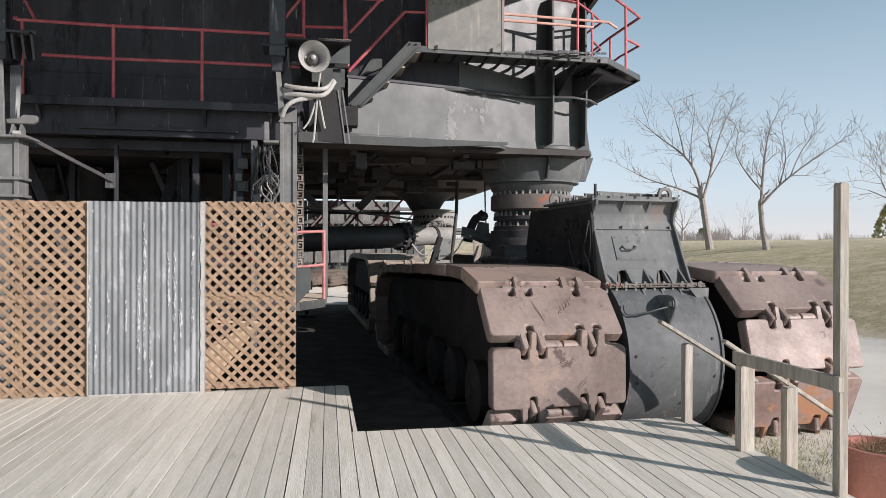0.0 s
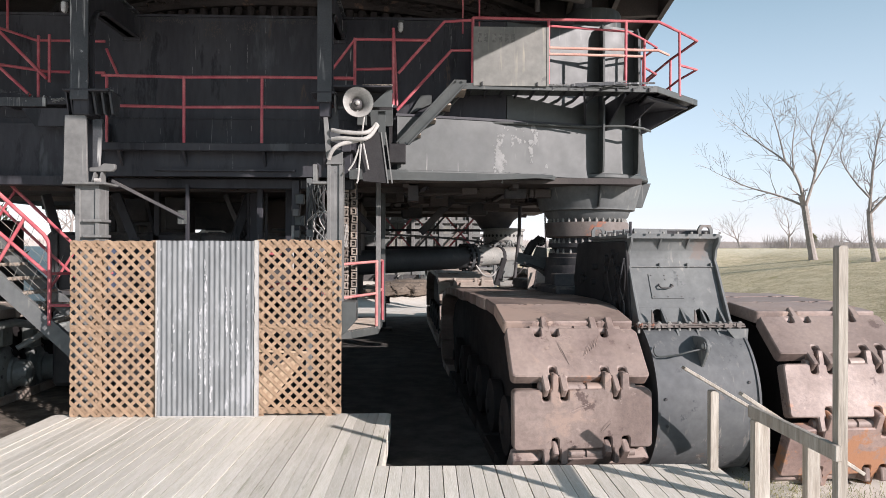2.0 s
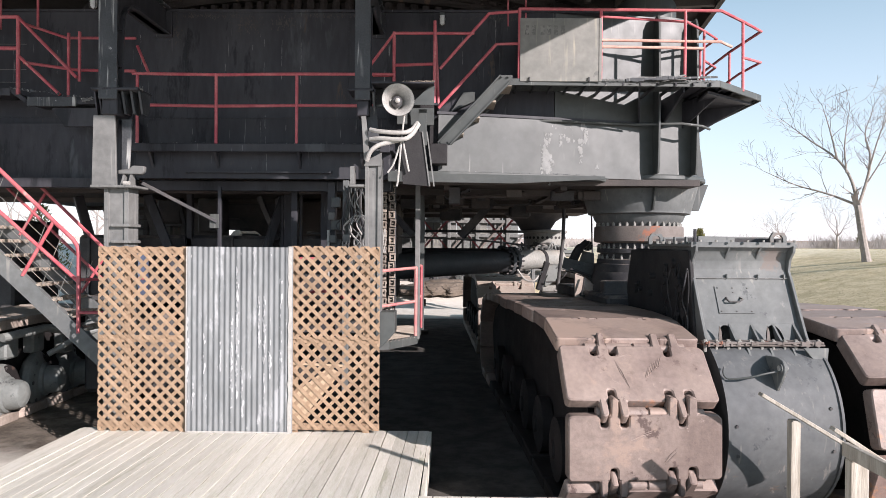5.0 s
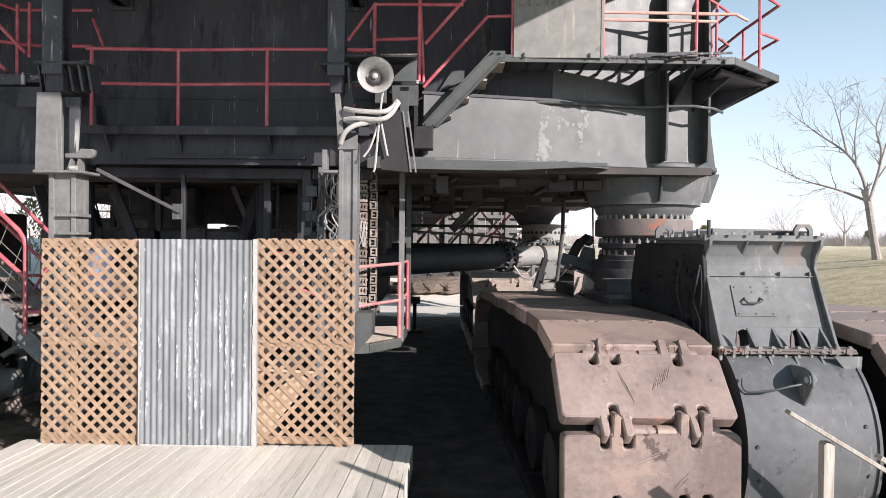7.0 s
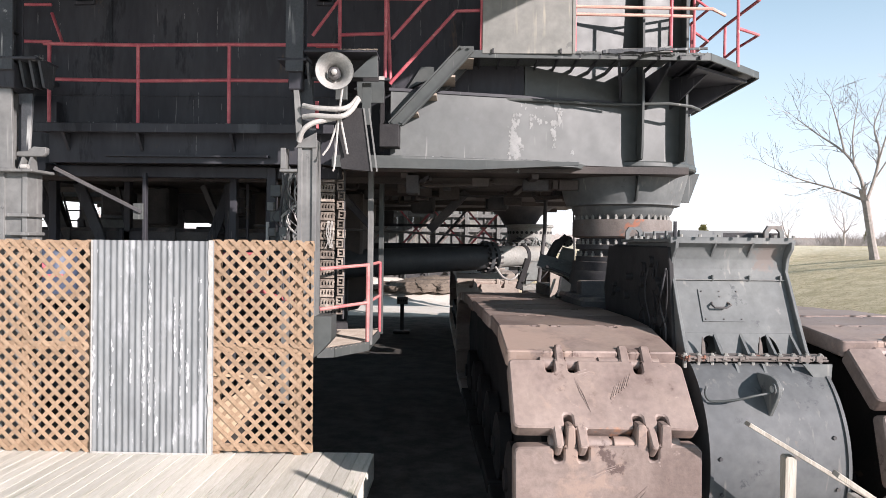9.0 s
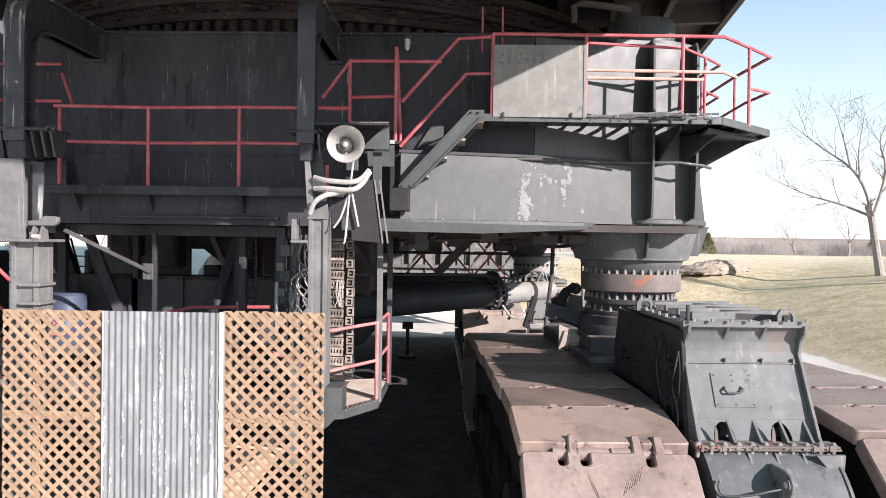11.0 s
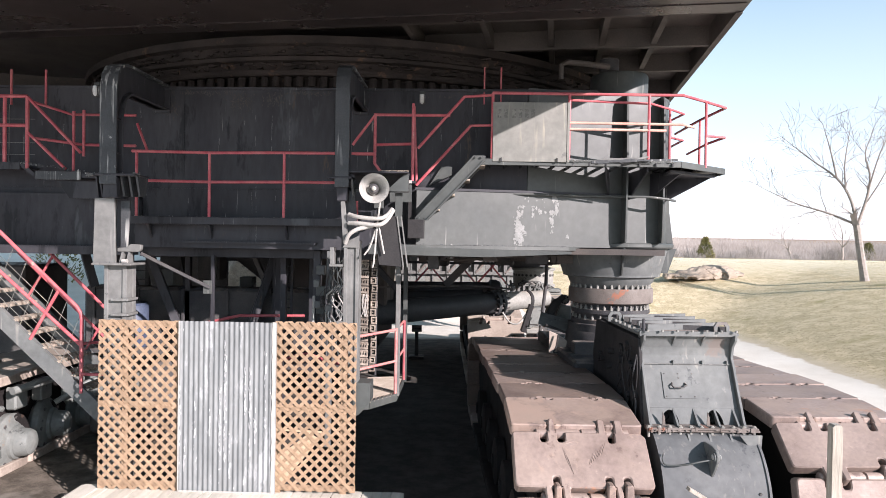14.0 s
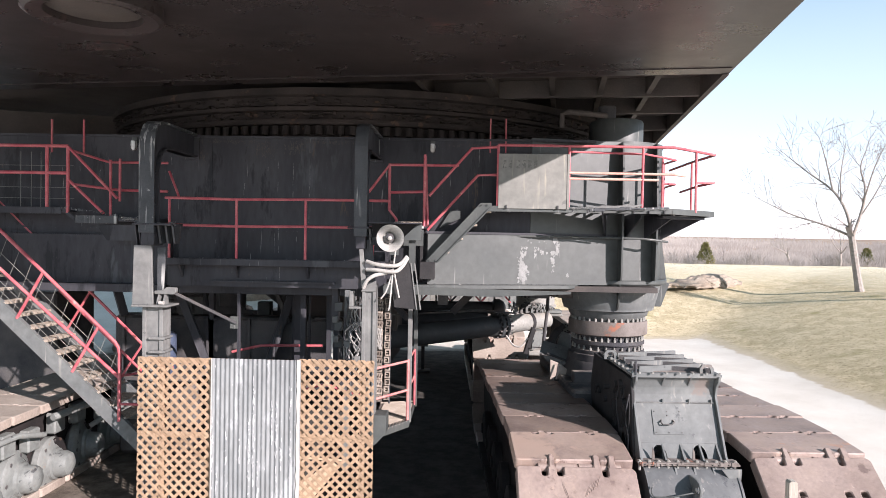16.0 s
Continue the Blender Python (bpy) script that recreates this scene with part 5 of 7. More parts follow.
wall_lamp(0.46, WY, 6.08)
wall_lamp(-4.41, 9.85, 5.90)
part("lamp_arm", beam(B(), (-4.41, 9.86, 5.95), (-4.1, 9.86, 5.95), 0.04, 0.04), M_BLACK, body)

# ---- horn loudspeaker and its hoses ----
horn = thing("horn_loudspeaker", (-0.08, 9.3, 4.43), "round grey horn loudspeaker on a bracket", "loudspeaker")
hm = Matrix.Translation((-0.08, 9.22, 4.43)) @ pose(0, 0, 0, 90, 0, 12)
part("bell", lathe(B(), [(0.205, 0.0), (0.215, 0.004), (0.212, 0.012), (0.175, -0.05), (0.125, -0.13), (0.095, -0.24), (0.085, -0.25), (0.085, -0.235), (0.115, -0.13), (0.165, -0.05), (0.195, -0.005), (0.205, 0.0)], 40, hm, caps=False), M_HORN, horn)
part("throat", lathe(B(), [(0.07, -0.20), (0.075, -0.12), (0.055, -0.09), (0.02, -0.085), (0.005, -0.085)], 24, hm), M_DARK, horn)
part("reflector", ball(B(), hm @ Vector((0, 0, -0.05)), 0.035, 2), M_WHITE, horn)
part("driver", lathe(B(), [(0.09, -0.24), (0.10, -0.27), (0.10, -0.38), (0.06, -0.40), (0.01, -0.40)], 24, hm), M_HORN, horn)
part("bracket", box(B(), (-0.12, 9.50, 4.16), (0.02, 9.56, 4.50), 0.006), M_GREY, horn)
part("arm", beam(B(), (-0.45, 9.6, 4.42), (0.02, 9.6, 4.42), 0.04, 0.04, 0.004), M_GREY, horn)
for k, pts in enumerate(([(-0.46, 9.36, 4.06), (-0.30, 9.28, 4.02), (-0.02, 9.24, 4.00), (0.10, 9.28, 4.05), (0.18, 9.32, 4.15)], [(-0.46, 9.36, 3.93), (-0.30, 9.28, 3.93), (-0.02, 9.22, 3.91), (0.10, 9.26, 3.98), (0.19, 9.3, 4.13)], [(-0.50, 9.32, 3.64), (-0.44, 9.27, 3.76), (-0.33, 9.26, 3.84), (-0.18, 9.28, 3.88), (-0.04, 9.3, 3.92)])):
    b = B()
    tube(b, flow(pts), 0.030, 10)
    part("hose", b, M_WHITE, horn, "dirty white flexible hose")
for pts in ([(0.0, 9.3, 4.25), (-0.04, 9.3, 3.9), (-0.08, 9.3, 3.4), (-0.10, 9.3, 3.3)], [(-0.06, 9.32, 3.85), (-0.14, 9.3, 3.6), (-0.22, 9.3, 3.48)], [(-0.02, 9.32, 3.9), (0.06, 9.34, 3.5)]):
    part("cable", tube(B(), flow(pts), 0.013, 6), M_WHITE, horn)

part("shelf", box(B(), (-0.44, 9.26, 4.655), (0.39, 9.62, 4.68), 0.003), M_BLACK, horn)
# near-black face: the shadow on the bracket box put into its colour
part("back_plate", box(B(), (-0.42, 9.60, 4.40), (0.38, 9.615, 4.655), 0.003), M_NEARBLACK, horn)
part("sloped_guard", prism(B(), [(0.06, 4.40), (0.39, 4.40), (0.39, 4.655), (0.33, 4.655)], 9.40, 9.415, "y", 0.003), M_GREY, horn)
part("tilted_plate", prism(B(), [(-0.115, 4.08), (0.228, 4.04), (0.329, 3.31), (-0.022, 3.34)], 9.40, 9.42, "y", 0.003), M_NEARBLACK, horn, "tilted black plate with pale edges")
for dx in (0.0, 0.06):
    part("plate_edge", beam(B(), (0.235 + dx, 9.39, 4.04), (0.336 + dx, 9.39, 3.31), 0.015, 0.018), M_PALE, horn)
part("post_plate", box(B(), (0.17, 9.69, 3.90), (0.28, 9.71, 4.40), 0.003), M_GREY, horn)
rnd = random.Random(52)
b = B()
for k in range(150):
    ball(b, (rnd.uniform(-0.02, 0.40), 9.262 + rnd.uniform(-0.012, 0.03), 4.685 + rnd.uniform(-0.008, 0.006)), rnd.uniform(0.003, 0.009), 1, (rnd.uniform(0.8, 2.6), 1.0, rnd.uniform(0.3, 0.8)))
part("crust", b, M_GRATE, horn, "ragged dirt along the bracket edge", kind="stuff")

# ---- left stair ----
SL = 0.92
def zl(x):
    """Height of the stringers' middle line."""
    return 0.865 + (-4.5 - x) * SL
def on_line(x, x0, z0, sl):
    return z0 + (x0 - x) * sl
SY0, SY1 = 10.15, 11.12
XTOP = -8.6
ls = thing("access_stair", (-4.5, 10.6, 0.6), "long grey steel stair with grated treads and red rails", "stair")
for y in (SY0, SY1):
    b = B()
    beam(b, (-4.38, y, zl(-4.38)), (XTOP, y, zl(XTOP)), 0.012, 0.235)
    for o in (-0.112, 0.112):
        beam(b, (-4.38 + o * 0.68, y + 0.035, zl(-4.38) + o * 0.735), (XTOP + o * 0.68, y + 0.035, zl(XTOP) + o * 0.735), 0.08, 0.014)
    part("stringer", b, M_GREYBLUE, ls)
b = B()
for k in range(5):
    box(b, (-0.13 + k * 0.058, -0.46, -0.012), (-0.105 + k * 0.058, 0.46, 0.012))
for k in range(6):
    box(b, (-0.13, -0.46 + k * 0.18, -0.02), (0.13, -0.44 + k * 0.18, 0.012))
box(b, (0.12, -0.46, -0.03), (0.135, 0.46, 0.016))
for k in range(11):
    tube(b, [(0.132, -0.44 + k * 0.085, 0.0), (0.155, -0.44 + k * 0.085, 0.0)], 0.022, 6)
tread = finish(b, "tread", M_GRATE)
for k in range(17):
    x = -4.62 - k * 0.235
    piece("tread", tread, pose(x, (SY0 + SY1) / 2, zl(x) + 0.06), ls)
topr = lambda x: on_line(x, -4.90, 2.57, 0.93)
midr = lambda x: on_line(x, -5.05, 2.16, 0.87)
part("rail", tube(B(), [(-4.81, SY0, 1.20), (-4.81, SY0, 2.36), (-4.83, SY0, 2.47), (-4.90, SY0, 2.575), (XTOP, SY0, topr(XTOP))], 0.030, 10), M_RED, ls)
part("rail", tube(B(), [(-4.81, SY0, 1.95), (XTOP, SY0, midr(XTOP))], 0.028, 8), M_RED, ls)
for x in (-5.64, -6.62, -7.6):
    b = B()
    tube(b, [(x, SY0, zl(x) + 0.12), (x + 0.46, SY0, topr(x + 0.46))], 0.026, 8)
    part("post", b, M_RED, ls)
part("rail", tube(B(), [(-4.55, SY1, 2.06), (XTOP, SY1, on_line(XTOP, -4.91, 2.40, 0.96))], 0.027, 8), M_RED, ls)
part("rail", tube(B(), [(-4.55, SY1, 1.56), (XTOP, SY1, on_line(XTOP, -4.90, 1.88, 0.94))], 0.024, 8), M_RED, ls)
for x in (-5.3, -6.3, -7.3):
    part("post", tube(B(), [(x, SY1, zl(x) + 0.12), (x + 0.42, SY1, on_line(x + 0.42, -4.91, 2.40, 0.96))], 0.022, 8), M_RED, ls)
part("rail", tube(B(), [(-4.81, SY0, 1.50), (-4.35, SY0 + 0.02, 1.50)], 0.024, 8), M_RED, ls)
part("rail", tube(B(), [(-4.81, SY0, 1.98), (-4.30, SY1, 1.96)], 0.022, 8), M_RED, ls)
for k in range(16):
    x = -4.95 - k * 0.22
    part("mesh_wire", tube(B(), [(x, SY0 + 0.03, zl(x) + 0.16), (x + 0.33, SY0 + 0.03, topr(x + 0.33) - 0.05)], 0.0045, 4), M_PANEL, ls)
for o in (0.30, 0.46, 0.62, 0.95):
    part("mesh_wire", tube(B(), [(-4.85, SY0 + 0.03, zl(-4.85) + o), (XTOP, SY0 + 0.03, zl(XTOP) + o)], 0.0045, 4), M_PANEL, ls)
part("support", box(B(), (-4.45, SY0 + 0.1, GROUND), (-4.3, SY0 + 0.25, 0.8)), M_DARK, ls)

# ---- left catwalk ----
lc = thing("upper_platform", (-6.3, 10.7, 4.8), "dark steel platform with red rails at the stair head", "platform")
LY = 10.62
part("floor", box(B(), (-9.3, LY - 0.02, 4.80), (-6.12, WY, 4.84)), M_BLACK, lc)
part("edge_angle", box(B(), (-9.3, LY - 0.04, 4.76), (-6.12, LY - 0.02, 4.88), 0.004), M_BLACK, lc)
part("slope_plate", beam(B(), (-6.16, LY, 4.88), (-5.80, LY, 4.62), 0.04, 0.06), M_BLACK, lc)
part("lower_floor", box(B(), (-5.85, LY - 0.02, 4.64), (-4.35, WY, 4.70), 0.004), M_BLACK, lc)
part("lower_edge", box(B(), (-5.85, LY - 0.05, 4.60), (-5.10, LY - 0.02, 4.74), 0.004), M_FLAKE, lc)
part("bracket", prism(B(), [(-5.5, 4.58), (-4.5, 4.58), (-4.5, 4.30), (-5.3, 4.30)], LY, LY + 0.04, "y"), M_BLACK, lc)
part("hanging_bar", tube(B(), [(-4.52, 10.3, 4.3), (-4.52, 10.3, 3.72)], 0.02, 6), M_RED, lc)
for x, z0 in ((-8.3, 4.84), (-7.35, 4.84), (-6.40, 4.84), (-6.02, 4.78)):
    part("post", tube(B(), [(x, LY, z0), (x, LY, 5.97)], 0.030, 8), M_RED, lc)
for z in (5.97, 5.49):
    part("rail", tube(B(), [(-9.3, LY, z), (-6.02, LY, z)], 0.030, 8), M_RED, lc)
part("rail", tube(B(), [(-6.02, LY, 5.96), (-5.12, LY, 5.05)], 0.026, 8), M_RED, lc)
part("rail", tube(B(), [(-6.02, LY, 5.38), (-5.37, LY, 4.78)], 0.026, 8), M_RED, lc)
part("rail", tube(B(), [(-6.0, LY + 0.1, 5.90), (-5.38, LY + 0.2, 5.71), (-4.30, LY + 0.2, 5.71)], 0.022, 8), M_RED, lc)
part("rail", tube(B(), [(-6.0, LY + 0.1, 5.30), (-5.2, LY + 0.2, 5.21), (-4.30, LY + 0.2, 5.20)], 0.024, 8), M_RED, lc)
for x, z0, z1 in ((-5.27, 4.72, 5.74), (-5.10, 5.0, 5.76)):
    part("post", tube(B(), [(x, LY + 0.05, z0), (x, LY + 0.05, z1)], 0.024, 8), M_RED, lc)
for x in (-8.6, -8.2, -7.8, -7.1, -6.9, -6.72, -6.55, -6.2):
    part("mesh_wire", tube(B(), [(x, 10.95, 4.84), (x, 10.95, 5.90)], 0.006, 4), M_PANEL, lc)
for z in (5.05, 5.25, 5.65):
    part("mesh_wire", tube(B(), [(-8.6, 10.95, z), (-6.1, 10.95, z)], 0.005, 4), M_PANEL, lc)
for x in (-6.55, -5.95):
    part("stub_post", tube(B(), [(x, 11.0, 5.9), (x, 11.0, 6.5)], 0.02, 6), M_RED, lc)

# ---- flaking rust and dirt along the edges ----
def edge_crust(t, p, q, n, size, seed, mat):
    """Small ragged flakes of dirt and scale scattered along a line."""
    rnd = random.Random(seed)
    b = B()
    p, q = Vector(p), Vector(q)
    for k in range(n):
        c = p.lerp(q, rnd.random()) + Vector((rnd.gauss(0, 0.4), rnd.gauss(0, 0.3), rnd.gauss(0, 0.7))) * size
        r = size * rnd.uniform(0.25, 1.0)
        ball(b, c, r, 1, (rnd.uniform(0.6, 1.8), 0.5, rnd.uniform(0.3, 0.9)))
    part("crust", b, mat, t, "ragged scale and dirt", kind="stuff")


edge_crust(body, (-4.12, 9.36, 4.61), (-3.52, 9.40, 4.60), 70, 0.022, 1, M_PALE)
edge_crust(body, (-4.6, 10.2, 4.64), (-4.1, 9.7, 4.62), 60, 0.024, 2, M_FLAKE)
edge_crust(body, (-4.2, 10.41, 4.02), (-0.35, 10.41, 4.02), 130, 0.012, 3, M_FLAKE)
edge_crust(lc, (-6.12, LY - 0.04, 4.88), (-5.0, LY - 0.05, 4.74), 90, 0.018, 4, M_FLAKE)
edge_crust(lc, (-5.0, LY - 0.04, 4.70), (-4.4, 10.2, 4.66), 50, 0.024, 5, M_PALE)
edge_crust(body, (-0.30, 10.41, 3.635), (2.9, 11.00, 3.635), 150, 0.013, 6, M_FLAKE)
edge_crust(cat, (2.9, 10.42, 5.0), (4.6, 10.48, 5.0), 90, 0.016, 7, M_PALE)

# ---- revolving house above ----
house = thing("revolving_house", (0, 14.0, 7.2), "dark underside of the revolving shovel house", "machine")
hu, hr = Vector((0.132, 0.991, 0)), Vector((0.991, -0.132, 0))
hp = Vector((3.92, -0.52, 0))
def hpt(a, along):
    """A point a metres inside the right edge, at that distance along it."""
    p = hp + hu * along - hr * a
    return (p.x, p.y)
F0 = 4.35
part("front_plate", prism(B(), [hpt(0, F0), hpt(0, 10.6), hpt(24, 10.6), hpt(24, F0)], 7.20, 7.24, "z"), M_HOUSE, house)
part("rear_plate", prism(B(), [hpt(0.02, 10.6), hpt(0.02, 34), hpt(24, 34), hpt(24, 10.6)], 7.56, 7.60, "z"), M_UNDER, house)
part("edge_beam", prism(B(), [hpt(0.0, 10.6), hpt(0.0, 34), hpt(0.10, 34), hpt(0.10, 10.6)], 7.18, 7.56, "z"), M_UNDER, house)
for s in (10.6, 12.4, 14.2, 16.5, 19, 22):
    part("cross_beam", prism(B(), [hpt(0.1, s), hpt(0.1, s + 0.12), hpt(7.0, s + 0.12), hpt(7.0, s)], 7.22, 7.56, "z"), M_UNDER, house)
for a in (1.0, 1.9, 2.8, 3.9, 5.2):
    part("floor_joist", prism(B(), [hpt(a, 10.72), hpt(a, 30), hpt(a + 0.10, 30), hpt(a + 0.10, 10.72)], 7.26, 7.56, "z"), M_UNDER, house)
part("wall", prism(B(), [hpt(0, F0), hpt(0, 34), hpt(0.08, 34), hpt(0.08, F0 + 0.08), hpt(24, F0 + 0.08), hpt(24, F0)], 7.62, 12.0, "z"), M_PANEL, house)
part("roof", prism(B(), [hpt(0, F0), hpt(0, 34), hpt(24, 34), hpt(24, F0)], 12.0, 12.1, "z"), M_PANEL, house)
ring = Matrix.Translation((-1.6, 17.9, 0))
part("roller_ring", lathe(B(), [(6.40, 6.25), (6.52, 6.26), (6.54, 6.31), (6.40, 6.33), (6.36, 6.52), (6.54, 6.53), (6.57, 6.57), (6.56, 6.62), (6.42, 6.64), (6.42, 6.78), (6.52, 6.80), (6.54, 6.86), (6.46, 6.90), (6.48, 7.05), (6.60, 7.07), (6.60, 7.2)], 96, ring), M_RING, house)
rnd = random.Random(3)
roller = finish(lathe(B(), [(0.03, 0.0), (0.07, 0.005), (0.07, 0.175), (0.03, 0.18)], 10), "roller", M_RING)
for k in range(96):
    a = -math.pi * (k + 0.5) / 96
    piece("roller", roller, pose(-1.6 + 6.46 * math.cos(a), 17.9 + 6.46 * math.sin(a), 6.335), house)
for z0, z1, r0, n in ((6.60, 6.80, 6.49, 420), (6.25, 6.36, 6.53, 380), (6.86, 7.08, 6.52, 300)):
    b = B()
    for k in range(n):
        a = -math.pi * (k + rnd.random()) / n
        p = Vector((-1.6 + r0 * math.cos(a), 17.9 + r0 * math.sin(a), 0))
        z = rnd.uniform(z0, z1 - 0.03)
        ball(b, p + Vector((0, 0, z)), rnd.uniform(0.02, 0.055), 1, (rnd.uniform(0.6, 2.2), 0.7, rnd.uniform(0.3, 0.8)))
    part("grease_crust", b, M_RING, house, "rusty caked grease on the roller path", kind="stuff")
for s0, s1 in ((0.6, 4.4), (4.4, 10.2)):
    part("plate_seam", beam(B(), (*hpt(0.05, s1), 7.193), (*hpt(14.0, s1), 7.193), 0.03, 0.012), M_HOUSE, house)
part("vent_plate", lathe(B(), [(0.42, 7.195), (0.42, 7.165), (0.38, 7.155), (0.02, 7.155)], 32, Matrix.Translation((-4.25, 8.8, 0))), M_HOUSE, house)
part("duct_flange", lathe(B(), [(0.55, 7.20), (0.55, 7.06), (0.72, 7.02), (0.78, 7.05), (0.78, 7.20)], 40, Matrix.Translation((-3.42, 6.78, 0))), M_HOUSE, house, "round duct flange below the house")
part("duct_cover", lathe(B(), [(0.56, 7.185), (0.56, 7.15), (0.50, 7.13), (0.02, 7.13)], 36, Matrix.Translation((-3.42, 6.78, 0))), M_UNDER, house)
part("pipe", tube(B(), [(2.85, 11.6, 6.55), (2.85, 11.6, 6.80), (2.95, 11.55, 6.84), (3.7, 11.7, 6.80)], 0.05, 10), M_UNDER, house)
part("side_box", prism(B(), [(-12.5, 13.2), (-6.6, 14.9), (-6.6, 18), (-12.5, 18)], 6.5, 7.2, "z"), M_UNDER, house)

# ---- crawlers ----
def shoe_mesh(hl, tab, cut, mat=M_SHOE):
    """One crawler shoe: a thick plate with interlocking notches; length along y, width along x, top at z 0. tab, cut: how far its lugs stand out and its notches go in."""
    hw = 0.80
    def lug(a, c, y, d):
        e = 0.005 if c > a else -0.005
        return [(a, y), (a + e, y + d * 0.88), (a + 3 * e, y + d), (c - 3 * e, y + d), (c - e, y + d * 0.88), (c, y)]
    def notch(a, c, y, d):
        e = 0.005 if c > a else -0.005
        return [(a - 2 * e, y), (a, y + d * 0.12), (a, y + d * 0.85), (a + 3 * e, y + d), (c - 3 * e, y + d), (c, y + d * 0.85), (c, y + d * 0.12), (c + 2 * e, y)]
    lowE = [(-hw + 0.03, -hl), ] + lug(-0.465, -0.385, -hl, -tab) + notch(-0.365, -0.285, -hl, cut) + lug(-0.265, -0.175, -hl, -tab) + notch(0.235, 0.325, -hl, cut) + lug(0.345, 0.420, -hl, -tab) + notch(0.445, 0.535, -hl, cut) + [(hw - 0.03, -hl), (hw, -hl + 0.03)]
    upE = [(hw, hl - 0.05), (hw - 0.05, hl)] + lug(0.540, 0.440, hl, tab) + notch(0.425, 0.345, hl, -cut) + lug(0.330, 0.235, hl, tab) + notch(-0.170, -0.262, hl, -cut) + lug(-0.280, -0.362, hl, tab) + notch(-0.382, -0.468, hl, -cut) + [(-hw + 0.03, hl), (-hw, hl - 0.03), (-hw, -hl + 0.03)]
    b = B()
    prism(b, lowE + upE, -0.16, 0.0, "z", 0.014)
    return finish(b, "track_shoe", mat, 30)


SHOE = shoe_mesh(0.336, 0.175, 0.13)
SHOE_ORANGE = shoe_mesh(0.336, 0.175, 0.13, M_ORANGE)
SHOE_TAN = shoe_mesh(0.336, 0.175, 0.13, M_TAN)
SHOE_TAN_FLAT = shoe_mesh(0.404, 0.008, 0.055, M_TAN)
SHOE_FLAT = shoe_mesh(0.404, 0.008, 0.055)
# shaded copy of the flat shoe, for the lower run of the belt
SHOE_SHADED = shoe_mesh(0.404, 0.008, 0.055, M_SHADED_STEEL)
PIN = finish(lathe(B(), [(0.05, -0.50), (0.062, -0.49), (0.062, -0.30), (0.040, -0.29), (0.040, -0.27), (0.066, -0.26), (0.066, 0.015), (0.045, 0.02), (0.045, 0.05), (0.064, 0.055), (0.064, 0.31), (0.045, 0.32), (0.045, 0.45), (0.06, 0.46), (0.06, 0.62), (0.035, 0.63)], 14, pose(0, 0, 0, 0, 90, 0)), "hinge_pin", M_SHOE)
CRAWLER_LEN = 8.3


def track_path(L, late, sag=0.0):
    """Outer line of the belt as (along, up) corner points, in order round the loop; late: the belt stopped a part of a shoe further on."""
    front = [(0.95, -0.45), (0.22, -0.38), (-0.07, 0.37), (0.13, 1.11), (0.70, 1.60), (1.46, 1.67)] if late else [(0.50, -0.45), (0.0, 0.05), (0.0, 0.88), (0.60, 1.49), (1.38, 1.655)]
    topn, botn = max(7, round((L - 2.9) / 0.80)), max(9, round((L - 1.4) / 0.80))
    a, c = front[-1][0], L - front[-1][0]
    pts = front + [(a + (c - a) * k / topn, 1.70 - sag * k / topn) for k in range(1, topn)]
    pts += [(L - u, v - sag * max(v, 0) / 1.7) for u, v in reversed(front)]
    a, c = L - front[0][0], front[0][0]
    pts += [(a + (c - a) * k / botn, -0.45) for k in range(1, botn)]
    return pts


